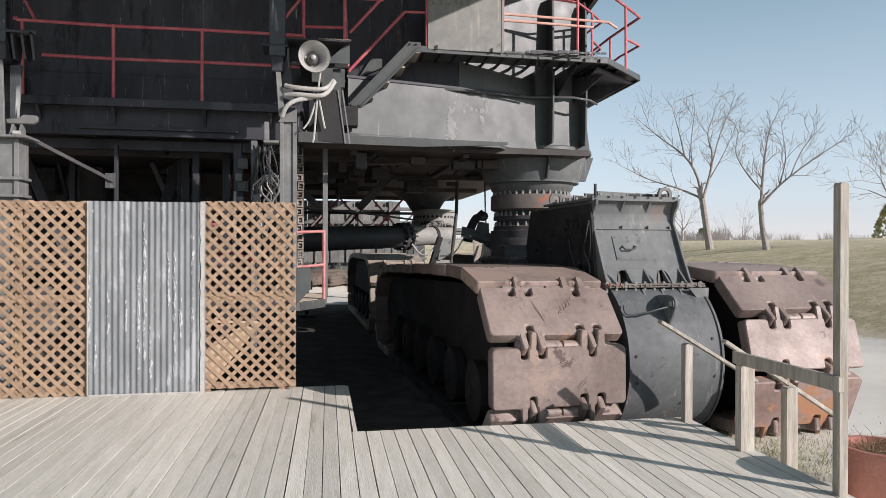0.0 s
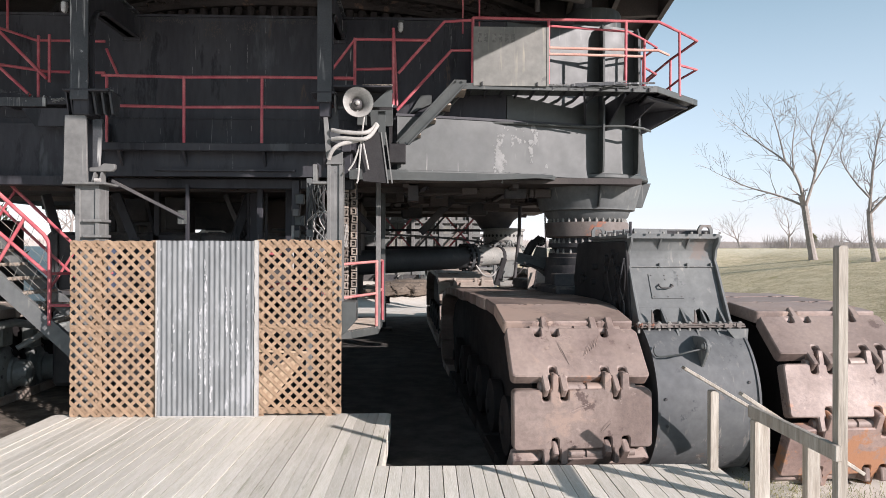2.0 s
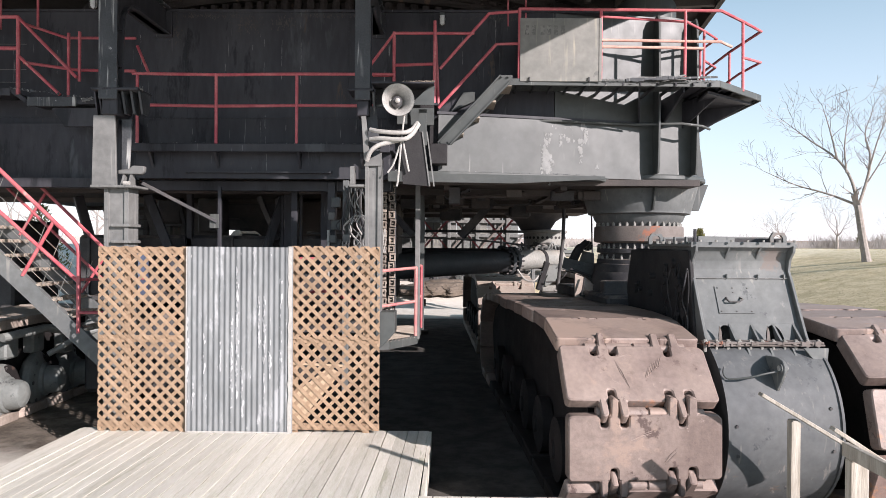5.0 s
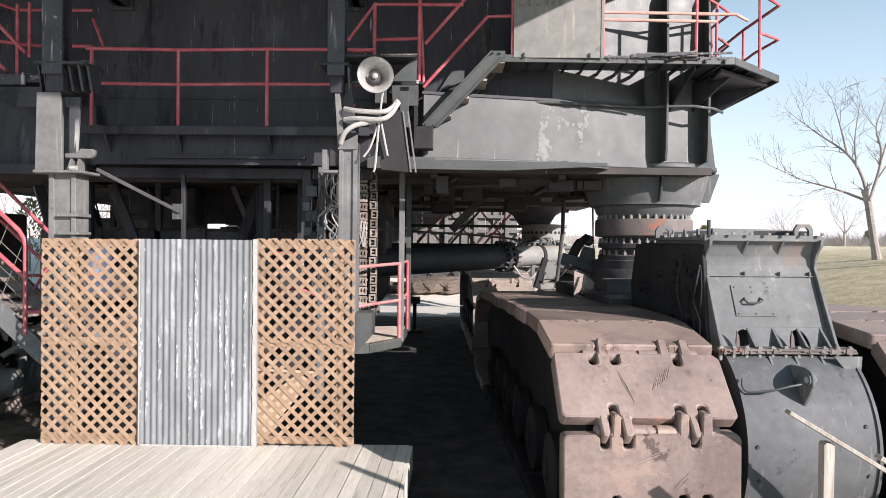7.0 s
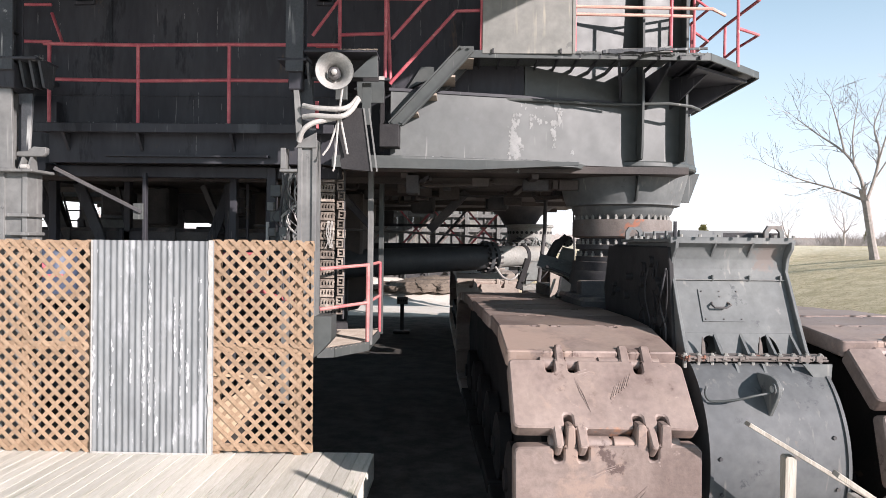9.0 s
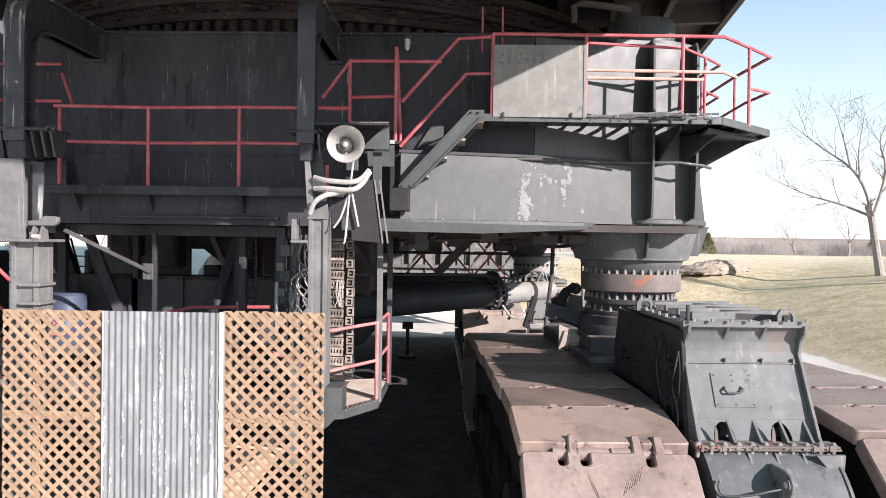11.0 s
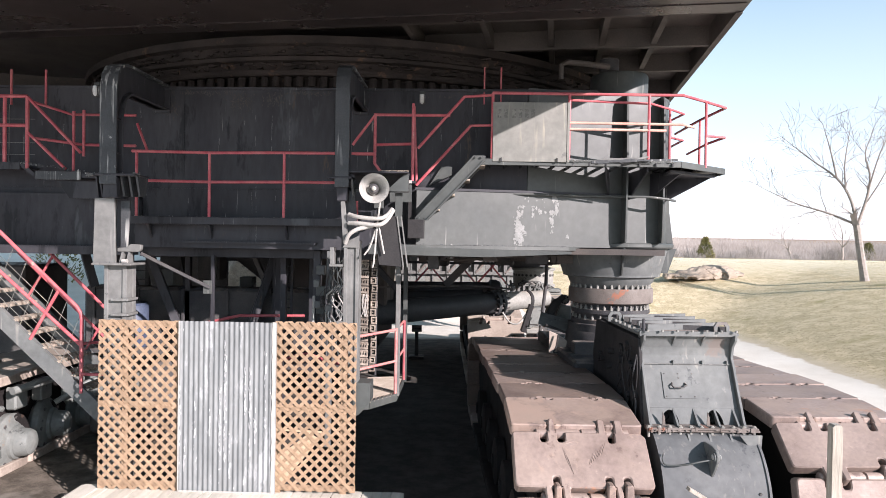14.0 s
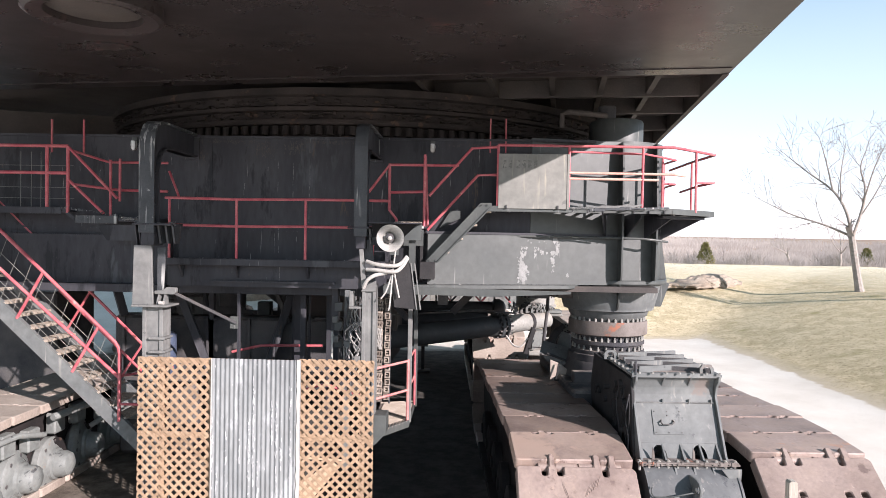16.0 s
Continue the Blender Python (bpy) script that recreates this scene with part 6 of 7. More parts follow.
def crawler(x, y, yaw, label, gear=True, name="crawler_unit", zs=1.0, shoes=None, L=CRAWLER_LEN, sag=0.0):
    """A pair of belts with the drive casing between; x, y: outer corner of the inner belt's front, belts run along +y of the unit."""
    base = pose(x, y, 0, 0, 0, yaw)
    t = thing(name, (x, y, GROUND), label, "crawler", "crawlers", rz=yaw)
    rnd = random.Random(int(100 * x + 7 * y))
    for off, ph in ((0.84, 0), (4.07, 1)):
        if not gear and ph:
            continue
        pts = [(u, (v - GROUND) * zs + GROUND) for u, v in track_path(L, ph, sag)]
        nf = 4 if ph else 3
        nt = max(7, round((L - 2.9) / 0.80))
        for i, ((u0, v0), (u1, v1)) in enumerate(zip(pts, pts[1:] + pts[:1])):
            slack = 0.014 if nf < i < nf + nt + 1 else 0.004
            mid = Vector((off + rnd.uniform(-slack, slack), (u0 + u1) / 2, (v0 + v1) / 2))
            d = Vector((0, u1 - u0, v1 - v0)).normalized()
            n = Vector((0, -d.z, d.y))
            s = d.cross(n)
            k = math.hypot(u1 - u0, v1 - v0) / 0.83
            m = Matrix(((s.x, d.x, n.x, mid.x), (s.y, d.y, n.y, mid.y), (s.z, d.z, n.z, mid.z), (0, 0, 0, 1))) @ pose(0, 0, rnd.uniform(-0.012, 0.008), rnd.uniform(-0.7, 0.7), rnd.uniform(-0.6, 0.6), rnd.uniform(-0.6, 0.6))
            so = piece("track_shoe", SHOE_SHADED if i > nf + nt + 6 and not shoes else SHOE_ORANGE if ph and i == 1 and not shoes else (shoes or (SHOE, SHOE_FLAT))[0 if i < nf or nf + nt + 2 < i < nf + nt + 7 else 1], base @ m @ Matrix.Diagonal((1, k, 1, 1)), t)
            WORLD[so] = base @ m @ Matrix.Diagonal((1, k, 1, 1))
            piece("hinge_pin", PIN, base @ m @ pose(0, -0.415 * k, -0.115), so)
        for xx in (off - 0.42, off + 0.42):
            outline = [(0.50, 0.02), (0.26, 0.3), (0.28, 0.75), (0.75, 1.25), (1.5, 1.42), (L - 1.5, 1.42 - sag), (L - 0.7, 1.2 - sag), (L - 0.3, 0.6), (L - 0.6, -0.1), (0.8, -0.18)]
            part("side_frame", prism(B(), [(u, (v - GROUND) * zs + GROUND) for u, v in outline], xx - 0.10, xx + 0.10, "x", m=base), M_SHADED_STEEL, t)
        for k in range(6):
            u = 1.2 + k * 1.18
            for sx in (-0.60, 0.60):
                part("roller", lathe(B(), [(0.38, 0), (0.38, 0.14), (0.30, 0.16), (0.12, 0.17), (0.11, 0.20), (0.01, 0.20)], 20, base @ pose(off + sx * 0.9, u, 0.10, 0, 90 if sx > 0 else -90, 0)), M_SHADED_STEEL, t)
    return t, base


cr, cb = crawler(1.80, 7.20, 3.1, "rusty brown crawler with huge interlocking shoes", L=9.6, sag=0.17)
# weld scars left on the two front shoes
rnd = random.Random(44)
for x0, y0, z0, x1, z1 in ((0.63, 0.22, 1.30, 0.72, 1.05), (0.64, 0.25, 1.29, 0.80, 1.33), (0.70, 0.03, 0.52, 0.88, 0.60), (1.05, 0.02, 0.30, 1.16, 0.42)):
    for k in range(3):
        a = Vector((x0 + rnd.uniform(-0.02, 0.02), 0.0, z0 + 0.02 * k))
        c = Vector((x1 + rnd.uniform(-0.02, 0.02), 0.0, z1 + 0.02 * k))
        for p in (a, c):
            p.y = 0.605 * (p.z - 0.88) / 0.61 - 0.004 if p.z > 0.88 else -0.004
        part("weld_scar", tube(B(), [cb @ a, cb @ ((a + c) / 2 + Vector((rnd.uniform(-0.01, 0.01), 0, 0.004))), cb @ c], [0.002, 0.005, 0.002], 5), M_SHOE, cr)
for k in range(7):
    a = Vector((0.92 + 0.028 * k, 0.0, 1.14 + 0.016 * k))
    c = a + Vector((0.06, 0, 0.10))
    for p in (a, c):
        p.y = 0.605 * (p.z - 0.88) / 0.61 - 0.004
    part("weld_scar", tube(B(), [cb @ a, cb @ c], [0.005, 0.002], 5), M_SHOE, cr)
# centre drive casing between the two belts (unit coordinates)
def cpart(name, b, m, label="", parent=None):
    bmesh.ops.transform(b, matrix=cb, verts=b.verts)
    return part(name, b, m, parent or cr, label)


X0, X1 = 1.78, 3.02
# drum: round front, lower half of the casing
b = B()
prof = [(1.273 - 1.043 * math.cos(a), 0.5 + 1.043 * math.sin(a)) for a in np.linspace(1.013, -0.93, 36)] + [(1.6, -0.34), (1.6, 1.38)]
prism(b, prof, X0 + 0.05, X1 + 0.02, "x")
cpart("drive_drum", b, M_DRUM, "blue grey curved drive drum cover")
for xx in (X0 + 0.02, X1 + 0.02):
    b = B()
    prism(b, [(u - 0.02, v) for u, v in prof], xx, xx + 0.03, "x")
    cpart("drum_rim", b, M_DRUM)
# sloped front casing with a scooped upper part
b = B()
prism(b, [(0.945, 1.636), (1.19, 2.14), (1.205, 2.18), (1.235, 2.26), (1.235, 2.36), (1.20, 2.46), (1.14, 2.53), (2.8, 2.53), (2.8, 1.2), (1.25, 1.2), (1.25, 1.636)], X0 + 0.04, X1 - 0.06, "x", 0.006)
casing = cpart("casing", b, M_GREYBLUE, "sloped blue grey drive casing")
for xx in (X0, X1 - 0.06):
    b = B()
    prism(b, [(0.72, 1.42), (0.80, 1.50), (0.98, 1.84), (1.13, 2.14), (1.19, 2.24), (1.16, 2.38), (1.08, 2.47), (1.07, 2.54), (1.30, 2.54), (1.30, 1.42)], xx, xx + 0.035, "x", 0.005)
    cpart("cheek_plate", b, M_GREYBLUE, parent=casing)
cpart("seam_lip", box(B(), (X0 + 0.03, 1.172, 2.148), (X1 - 0.05, 1.22, 2.158), 0.002), M_PALE, parent=casing)
for xx in (0.42, 0.80, 1.12):
    cpart("lip_clip", box(B(), (X0 + xx, 1.165, 2.145), (X0 + xx + 0.02, 1.20, 2.20), 0.003), M_GREYBLUE, parent=casing)
cpart("top_flange", box(B(), (X0 - 0.04, 1.13, 2.53), (X1 + 0.02, 2.80, 2.565), 0.006), M_GREYBLUE, parent=casing)
cpart("top_lip", box(B(), (X0 - 0.04, 1.105, 2.52), (X1 - 0.02, 1.135, 2.585), 0.005), M_GREYBLUE, parent=casing)
for xx in (X0 + 0.42, X0 + 0.80):
    cpart("gusset", prism(B(), [(1.10, 2.53), (1.25, 2.53), (1.236, 2.37)], xx, xx + 0.02, "x"), M_GREYBLUE, parent=casing)
for k in range(4):
    y0 = 1.25 + k * 0.38
    cpart("top_rib", beam(B(), (X0 + 0.10, y0, 2.61), (X1 - 0.10, y0 + 0.30, 2.61), 0.03, 0.09), M_GREYBLUE, parent=casing)
    cpart("top_rib", beam(B(), (X1 - 0.10, y0, 2.60), (X0 + 0.10, y0 + 0.30, 2.60), 0.03, 0.07), M_DARK, parent=casing)
cpart("rusty_pan", box(B(), (X0 + 0.12, 1.30, 2.566), (X1 - 0.12, 2.70, 2.575)), M_RUST, parent=casing)
for k in range(7):
    cpart("bolt", bolts(B(), [(X0 + 0.05 + k * 0.19, 1.055, 2.585)], 0.016, 0.025, (0, 0, 1)), M_MUD, parent=casing)
    cpart("bolt", bolts(B(), [(X0 - 0.02, 1.2 + k * 0.22, 2.565)], 0.02, 0.035, (0, 0, 1)), M_MUD, parent=casing)
# lifting eyes
for xx, yy in ((X1 - 0.20, 1.16), (X0 - 0.02, 2.35)):
    b = B()
    eye = [(-0.10, 2.56), (0.10, 2.56), (0.10, 2.65), (0.065, 2.705), (-0.065, 2.705), (-0.10, 2.65)]
    inner_eye = [(-0.06, 2.575), (0.06, 2.575), (0.055, 2.64), (0.03, 2.672), (-0.03, 2.672), (-0.055, 2.64)]
    for (a0, c0), (a1, c1), (a2, c2), (a3, c3) in zip(eye, eye[1:] + eye[:1], inner_eye[1:] + inner_eye[:1], inner_eye):
        prism(b, [(xx + a0, c0), (xx + a1, c1), (xx + a2, c2), (xx + a3, c3)], yy - 0.018, yy + 0.018, "y")
    cpart("lifting_eye", b, M_GREYBLUE, parent=casing)
cpart("stub", tube(B(), [(X0 + 0.02, 1.14, 2.56), (X0 + 0.02, 1.14, 2.74)], 0.02, 8), M_DARK, parent=casing)
# hatch with handle on the sloped face
def on_slope(x, s, lift):
    """A point on the sloped face: s from 0 (bottom) to 1 (top)."""
    return Vector((x, 0.84 + 0.35 * s - 0.9 * lift, 1.42 + 0.72 * s + 0.44 * lift))
b = B()
q = [on_slope(X0 + a, s, l) for l in (0.0, 0.012) for a, s in ((0.26, 0.45), (0.68, 0.45), (0.68, 0.88), (0.26, 0.88))]
v = [b.verts.new(p) for p in q]
for f in ((0, 1, 2, 3), (7, 6, 5, 4), (0, 4, 5, 1), (1, 5, 6, 2), (2, 6, 7, 3), (3, 7, 4, 0)):
    b.faces.new([v[i] for i in f])
hatch = cpart("hatch", b, M_GREYBLUE, "bolted hatch with a bent handle")
cpart("handle", tube(B(), [on_slope(X0 + 0.38, 0.70, 0.01), on_slope(X0 + 0.36, 0.65, 0.05), on_slope(X0 + 0.38, 0.61, 0.06), on_slope(X0 + 0.50, 0.61, 0.06), on_slope(X0 + 0.55, 0.65, 0.05), on_slope(X0 + 0.54, 0.70, 0.01)], 0.011, 6), M_DARK, parent=casing)
for p in [on_slope(X0 + a, s, 0.012) for a in (0.29, 0.47, 0.65) for s in (0.48, 0.85)] + [on_slope(X0 + 0.47, 0.78, 0.012)]:
    cpart("hatch_bolt", bolts(B(), [p], 0.008, 0.008, (0, -0.9, 0.44)), M_DARK, parent=casing)
# flange bar with bolts and gussets
b = B()
box(b, (X0 - 0.04, 0.67, 1.405), (X1 + 0.10, 0.86, 1.428), 0.006)
box(b, (X0 - 0.04, 0.66, 1.433), (X1 + 0.08, 0.86, 1.456), 0.006)
for k in range(26):
    w = random.uniform(0.01, 0.05)
    xk = X0 - 0.03 + random.random() * 1.32
    box(b, (xk, 0.650 + random.uniform(0, 0.01), 1.40 + random.uniform(0, 0.03)), (xk + w, 0.672, 1.445 + random.uniform(0, 0.025)), 0.003)
cpart("flange_bar", b, M_RUST, "dusty bolted flange bar")
for k in range(11):
    b = B()
    tube(b, [(X0 - 0.03 + k * 0.131, 0.71, 1.34), (X0 - 0.03 + k * 0.131, 0.71, 1.48)], 0.018, 6)
    tube(b, [(X0 - 0.03 + k * 0.131, 0.71, 1.44), (X0 - 0.03 + k * 0.131, 0.71, 1.465)], 0.03, 6)
    cpart("flange_bolt", b, M_MUD)
for xx in (0.34, 0.60, 0.86, 1.10):
    cpart("gusset", prism(B(), [(0.72, 1.44), (0.86, 1.44), (0.95, 1.64)], X0 + xx, X0 + xx + 0.025, "x"), M_GREYBLUE, parent=casing)
    cpart("gusset", prism(B(), [(0.68, 1.385), (0.78, 1.385), (0.54, 1.22)], X0 + xx + 0.1, X0 + xx + 0.125, "x"), M_GREYBLUE)
# lower front plate with two arched shaft openings
b = B()
strips = []
xs = [X0 + 0.04]
for c in (X0 + 0.30, X0 + 0.86):
    strips.append([(xs[-1], 0.04), (c - 0.107, 0.04)])
    xs.append(c + 0.107)
    for k in range(14):
        a0, a1 = math.pi * (1 - k / 14), math.pi * (1 - (k + 1) / 14)
        strips.append([(c + 0.107 * math.cos(a0), 0.04 + 0.235 * math.sin(a0)), (c + 0.107 * math.cos(a1), 0.04 + 0.235 * math.sin(a1))])
strips.append([(xs[-1], 0.04), (X1 - 0.06, 0.04)])
for (xa, sa), (xb, sb) in strips:
    v = [b.verts.new(on_slope(x, q, l)) for l in (0.0, -0.02) for x, q in ((xa, sa), (xb, sb), (xb, 0.305), (xa, 0.305))]
    for f in ((0, 1, 2, 3), (7, 6, 5, 4), (0, 4, 5, 1), (1, 5, 6, 2), (2, 6, 7, 3), (3, 7, 4, 0)):
        b.faces.new([v[i] for i in f])
cpart("arched_plate", b, M_GREYBLUE, parent=casing)
for xx in (0.30, 0.86):
    cpart("shaft_end", lathe(B(), [(0.05, 0.0), (0.05, 0.12), (0.03, 0.14), (0.01, 0.14)], 16, pose(X0 + xx, 1.20, 1.50, 90, 0, 0)), M_NEARBLACK)
    cpart("torn_lip", prism(B(), [(X0 + xx - 0.13, 1.45), (X0 + xx - 0.09, 1.45), (X0 + xx - 0.10, 1.56), (X0 + xx - 0.125, 1.62)], 0.80, 0.815, "y"), M_RUST)

# lug and bent pull rod on the drum
b = B()
prism(b, [(0.36, 0.95), (0.26, 1.09), (0.20, 1.19), (0.195, 1.26), (0.24, 1.315), (0.34, 1.335), (0.60, 1.32)], X0 + 0.60, X0 + 0.64, "x", 0.008)
lathe(b, [(0.03, -0.035), (0.055, -0.035), (0.055, 0.035), (0.03, 0.035), (0.03, -0.035)], 16, pose(X0 + 0.62, 0.262, 1.235, 0, 90, 0))
cpart("drum_lug", b, M_GREYBLUE)
cpart("lug_pin", tube(B(), [(X0 + 0.575, 0.262, 1.235), (X0 + 0.67, 0.262, 1.235)], 0.030, 12), M_WHITE)
cpart("pull_rod", tube(B(), flow([(X0 + 0.58, 0.27, 1.20), (X0 + 0.42, 0.27, 1.17), (X0 + 0.30, 0.29, 1.135), (X0 + 0.14, 0.34, 1.105), (X0 + 0.06, 0.37, 1.11), (X0 + 0.04, 0.40, 1.17), (X0 + 0.07, 0.44, 1.215)], 3), 0.011, 8), M_GREY)
cpart("rim_gusset", prism(B(), [(X1 - 0.20, 1.40), (X1 + 0.08, 1.40), (X1 + 0.06, 1.10)], 0.58, 0.61, "y"), M_GREYBLUE)
for a, z in ((0.12, 0.62), (0.14, 0.30), (0.75, 0.60), (0.78, 0.02), (0.84, 0.02), (1.18, 0.35), (1.16, 0.80)):
    y = 1.273 - math.sqrt(1.043 ** 2 - (z - 0.5) ** 2)
    cpart("drum_bolt", bolts(B(), [(X0 + a, y + 0.005, z)], 0.018, 0.02), M_DARK)
# rear part of the casing and the pedestal under the steering ring
cpart("gear_housing", box(B(), (X0 + 0.02, 1.32, 1.2), (X1 - 0.12, 3.4, 2.50), 0.03), M_NEARBLACK)
cpart("side_cover", prism(B(), [(1.0, 1.4), (1.2, 2.48), (3.4, 2.48), (3.6, 1.9), (3.4, 1.3)], X0 - 0.03, X0 + 0.02, "x", 0.01), M_NEARBLACK)
rnd = random.Random(8)
for k in range(14):
    yy, zz = 1.2 + rnd.random() * 2.0, 1.5 + rnd.random() * 0.85
    cpart("cover_boss", tube(B(), [(X0 - 0.03, yy, zz), (X0 - 0.07 - rnd.random() * 0.05, yy, zz)], rnd.uniform(0.03, 0.07), 10), M_NEARBLACK)
for k in range(9):
    yy, zz = 1.15 + rnd.random() * 1.0, 2.40 - rnd.random() * 0.2
    pts = [(X0 - 0.05, yy, zz)]
    for q in range(4):
        pts.append((X0 - 0.06 - 0.03 * rnd.random(), yy + rnd.uniform(-0.12, 0.12), zz - 0.2 * (q + 1)))
    cpart("side_cable", tube(B(), flow(pts, 4), rnd.uniform(0.005, 0.010), 6), rnd.choice((M_NEARBLACK, M_DARK)))
ped = B()
lathe(ped, [(0.92, 1.2), (0.92, 1.55), (0.86, 1.60), (0.80, 2.03), (0.77, 2.09), (0.5, 2.10)], 40, Matrix.Translation((CX, CYY, 0)))
part("pedestal", ped, M_DARK, cr)
b = B()
box(b, (1.45, 3.6, 1.3), (3.9, 7.4, 1.75), 0.04)
# added block, mostly hidden, keeps sunlight out of the gap between crawlers
box(b, (1.75, 7.4, -0.2), (3.2, 11.2, 1.35), 0.04)
box(b, (1.6, 4.3, 1.72), (2.3, 4.6, 1.95), 0.02)
cpart("cross_frame", b, M_DARK)
# steering gear at the end of the cross tube
kn = part("steering_knuckle", prism(B(), [(2.86, 2.10), (3.22, 2.10), (3.18, 1.90), (3.06, 1.70), (2.80, 1.55)], 16.35, 16.62, "y", 0.02), M_HUB, cr, "dusty grey steering knuckle")
part("knuckle_brace", beam(B(), (2.86, 16.3, 2.16), (2.66, 16.3, 1.50), 0.22, 0.12, 0.01), M_NEARBLACK, kn)
part("knuckle_foot", box(B(), (2.72, 16.2, 1.46), (3.14, 16.8, 1.60), 0.03), M_MUD, kn)
part("loop_hose", tube(B(), flow([(2.15, 16.1, 1.98), (2.32, 16.0, 1.76), (2.52, 15.95, 1.74), (2.70, 16.0, 1.95)], 6), 0.022, 8), M_WHITE, kn)
part("loop_hose", tube(B(), flow([(2.82, 16.1, 1.70), (3.05, 16.0, 1.72), (3.2, 15.9, 1.86), (3.34, 15.9, 2.1)], 6), 0.016, 6), M_DARK, kn)
part("hung_rod", tube(B(), [(3.14, 15.6, 3.5), (3.12, 15.6, 2.7), (3.00, 15.6, 1.55)], 0.042, 10), M_DARK, kn)
part("hung_rod", tube(B(), flow([(3.50, 14.4, 3.5), (3.52, 14.4, 2.7), (3.53, 14.4, 2.3), (3.46, 14.4, 2.12)]), 0.017, 6), M_DARK, kn)
# rear steering ring with a row of bolt holes
RX, RY = 3.18, 19.2
rr = part("rear_steering_ring", lathe(B(), [(0.50, 2.30), (0.50, 2.42), (0.62, 2.44), (0.62, 2.50), (0.57, 2.52), (0.57, 2.88), (0.62, 2.90), (0.62, 2.96), (0.4, 2.98)], 40, Matrix.Translation((RX, RY, 0))), M_MUD, kn, "pale grey ring with a row of bolt holes")
for k in range(15):
    a = math.pi * (1.02 + 0.96 * k / 14)
    u = Vector((math.cos(a), math.sin(a), 0))
    c = Vector((RX, RY, 2.76))
    part("bolt_hole", tube(B(), [c + u * 0.53, c + u * 0.575], 0.038, 10), M_NEARBLACK, rr)
part("rear_column", lathe(B(), [(0.40, 2.96), (0.55, 3.2), (1.0, 3.5)], 32, Matrix.Translation((RX - 0.25, RY, 0))), M_DARK, kn)
part("ring_shelf", box(B(), (2.5, 18.2, 2.26), (3.86, 18.9, 2.34), 0.02), M_MUD, kn)
part("ring_shelf", box(B(), (3.44, 18.15, 2.34), (3.84, 18.6, 2.43), 0.02), M_HUB, kn)
rnd = random.Random(12)
for k in range(26):
    x, y, z = 2.45 + rnd.random() * 1.15, 18.2 + rnd.random() * 0.35, 2.36 + rnd.random() * 0.25
    part("grease_line", tube(B(), flow([(x, y, 2.32), (x + rnd.uniform(-0.1, 0.1), y - 0.05, z), (x + rnd.uniform(-0.3, 0.3), y, z + rnd.uniform(-0.05, 0.1)), (x + rnd.uniform(-0.35, 0.35), y, 2.34)], 3), rnd.uniform(0.012, 0.03), 6), rnd.choice((M_MUD, M_DARK, M_PALE, M_HUB)), kn)
for k in range(7):
    x = 2.5 + 0.15 * k
    part("valve_block", box(B(), (x, 18.16, 2.33), (x + rnd.uniform(0.05, 0.1), 18.3, 2.42 + rnd.random() * 0.14), 0.01), rnd.choice((M_HUB, M_PALE, M_NEARBLACK)), kn)
# bracket plates and torn sheet beside the ring
kb = part("steering_bracket", prism(B(), [(3.12, 2.0), (3.12, 2.25), (3.19, 2.44), (3.40, 2.40), (3.42, 1.80)], 13.58, 13.64, "y", 0.01), M_HUB, cr, "grey steering bracket plate")
part("curved_arm", tube(B(), flow([(2.90, 13.35, 2.02), (2.95, 13.35, 2.25), (3.06, 13.35, 2.47), (3.22, 13.35, 2.62)], 5), [0.10] * 6 + [0.085] * 6 + [0.06] * 4, 12), M_NEARBLACK, kb)
part("bolted_disc", tube(B(), [(3.26, 13.5, 2.54), (3.26, 13.58, 2.54)], 0.10, 18), M_HUB, kb)
for k in range(8):
    a = k * 0.785
    part("disc_bolt", tube(B(), [(3.26 + 0.075 * math.cos(a), 13.47, 2.54 + 0.075 * math.sin(a)), (3.26 + 0.075 * math.cos(a), 13.51, 2.54 + 0.075 * math.sin(a))], 0.018, 6), M_NEARBLACK, kb)
b = B()
box(b, (-0.30, -0.22, -0.012), (0.30, 0.22, 0.012), 0.004, pose(2.98, 12.90, 2.14, 28, 14, -8))
part("torn_plate", b, M_PALE, kb, "bright bent steel plate")
b = B()
box(b, (-0.28, -0.03, -0.022), (0.28, 0.03, 0.022), 0.008, pose(3.04, 12.66, 2.03, 0, 20, -6))
part("plate_edge", b, M_NEARBLACK, kb)
part("gusset", prism(B(), [(2.82, 1.62), (2.82, 2.04), (3.02, 1.96), (3.20, 1.82), (3.40, 1.64), (3.40, 1.54)], 12.42, 12.46, "y", 0.006), M_TAN, kb, "dusty tan gusset plate")
part("yellow_wedge", prism(B(), [(3.20, 1.56), (3.22, 1.70), (3.42, 1.60), (3.42, 1.52)], 12.38, 12.42, "y", 0.004), M_GRATE, kb)
part("bent_rod", tube(B(), flow([(2.98, 12.34, 1.98), (2.94, 12.3, 1.76), (2.90, 12.28, 1.66), (3.16, 12.28, 1.68)], 4), 0.016, 6), M_NEARBLACK, kb)
part("hook_bar", tube(B(), flow([(3.26, 12.5, 2.20), (3.36, 12.5, 2.22), (3.42, 12.5, 2.14), (3.43, 12.5, 1.98)], 5), 0.026, 8), M_PALE, kb)
part("small_block", box(B(), (3.44, 12.3, 1.55), (3.72, 12.7, 2.06), 0.015), M_DARK, kb)
part("small_block", box(B(), (3.42, 12.28, 2.06), (3.86, 12.7, 2.10), 0.006), M_TAN, kb)

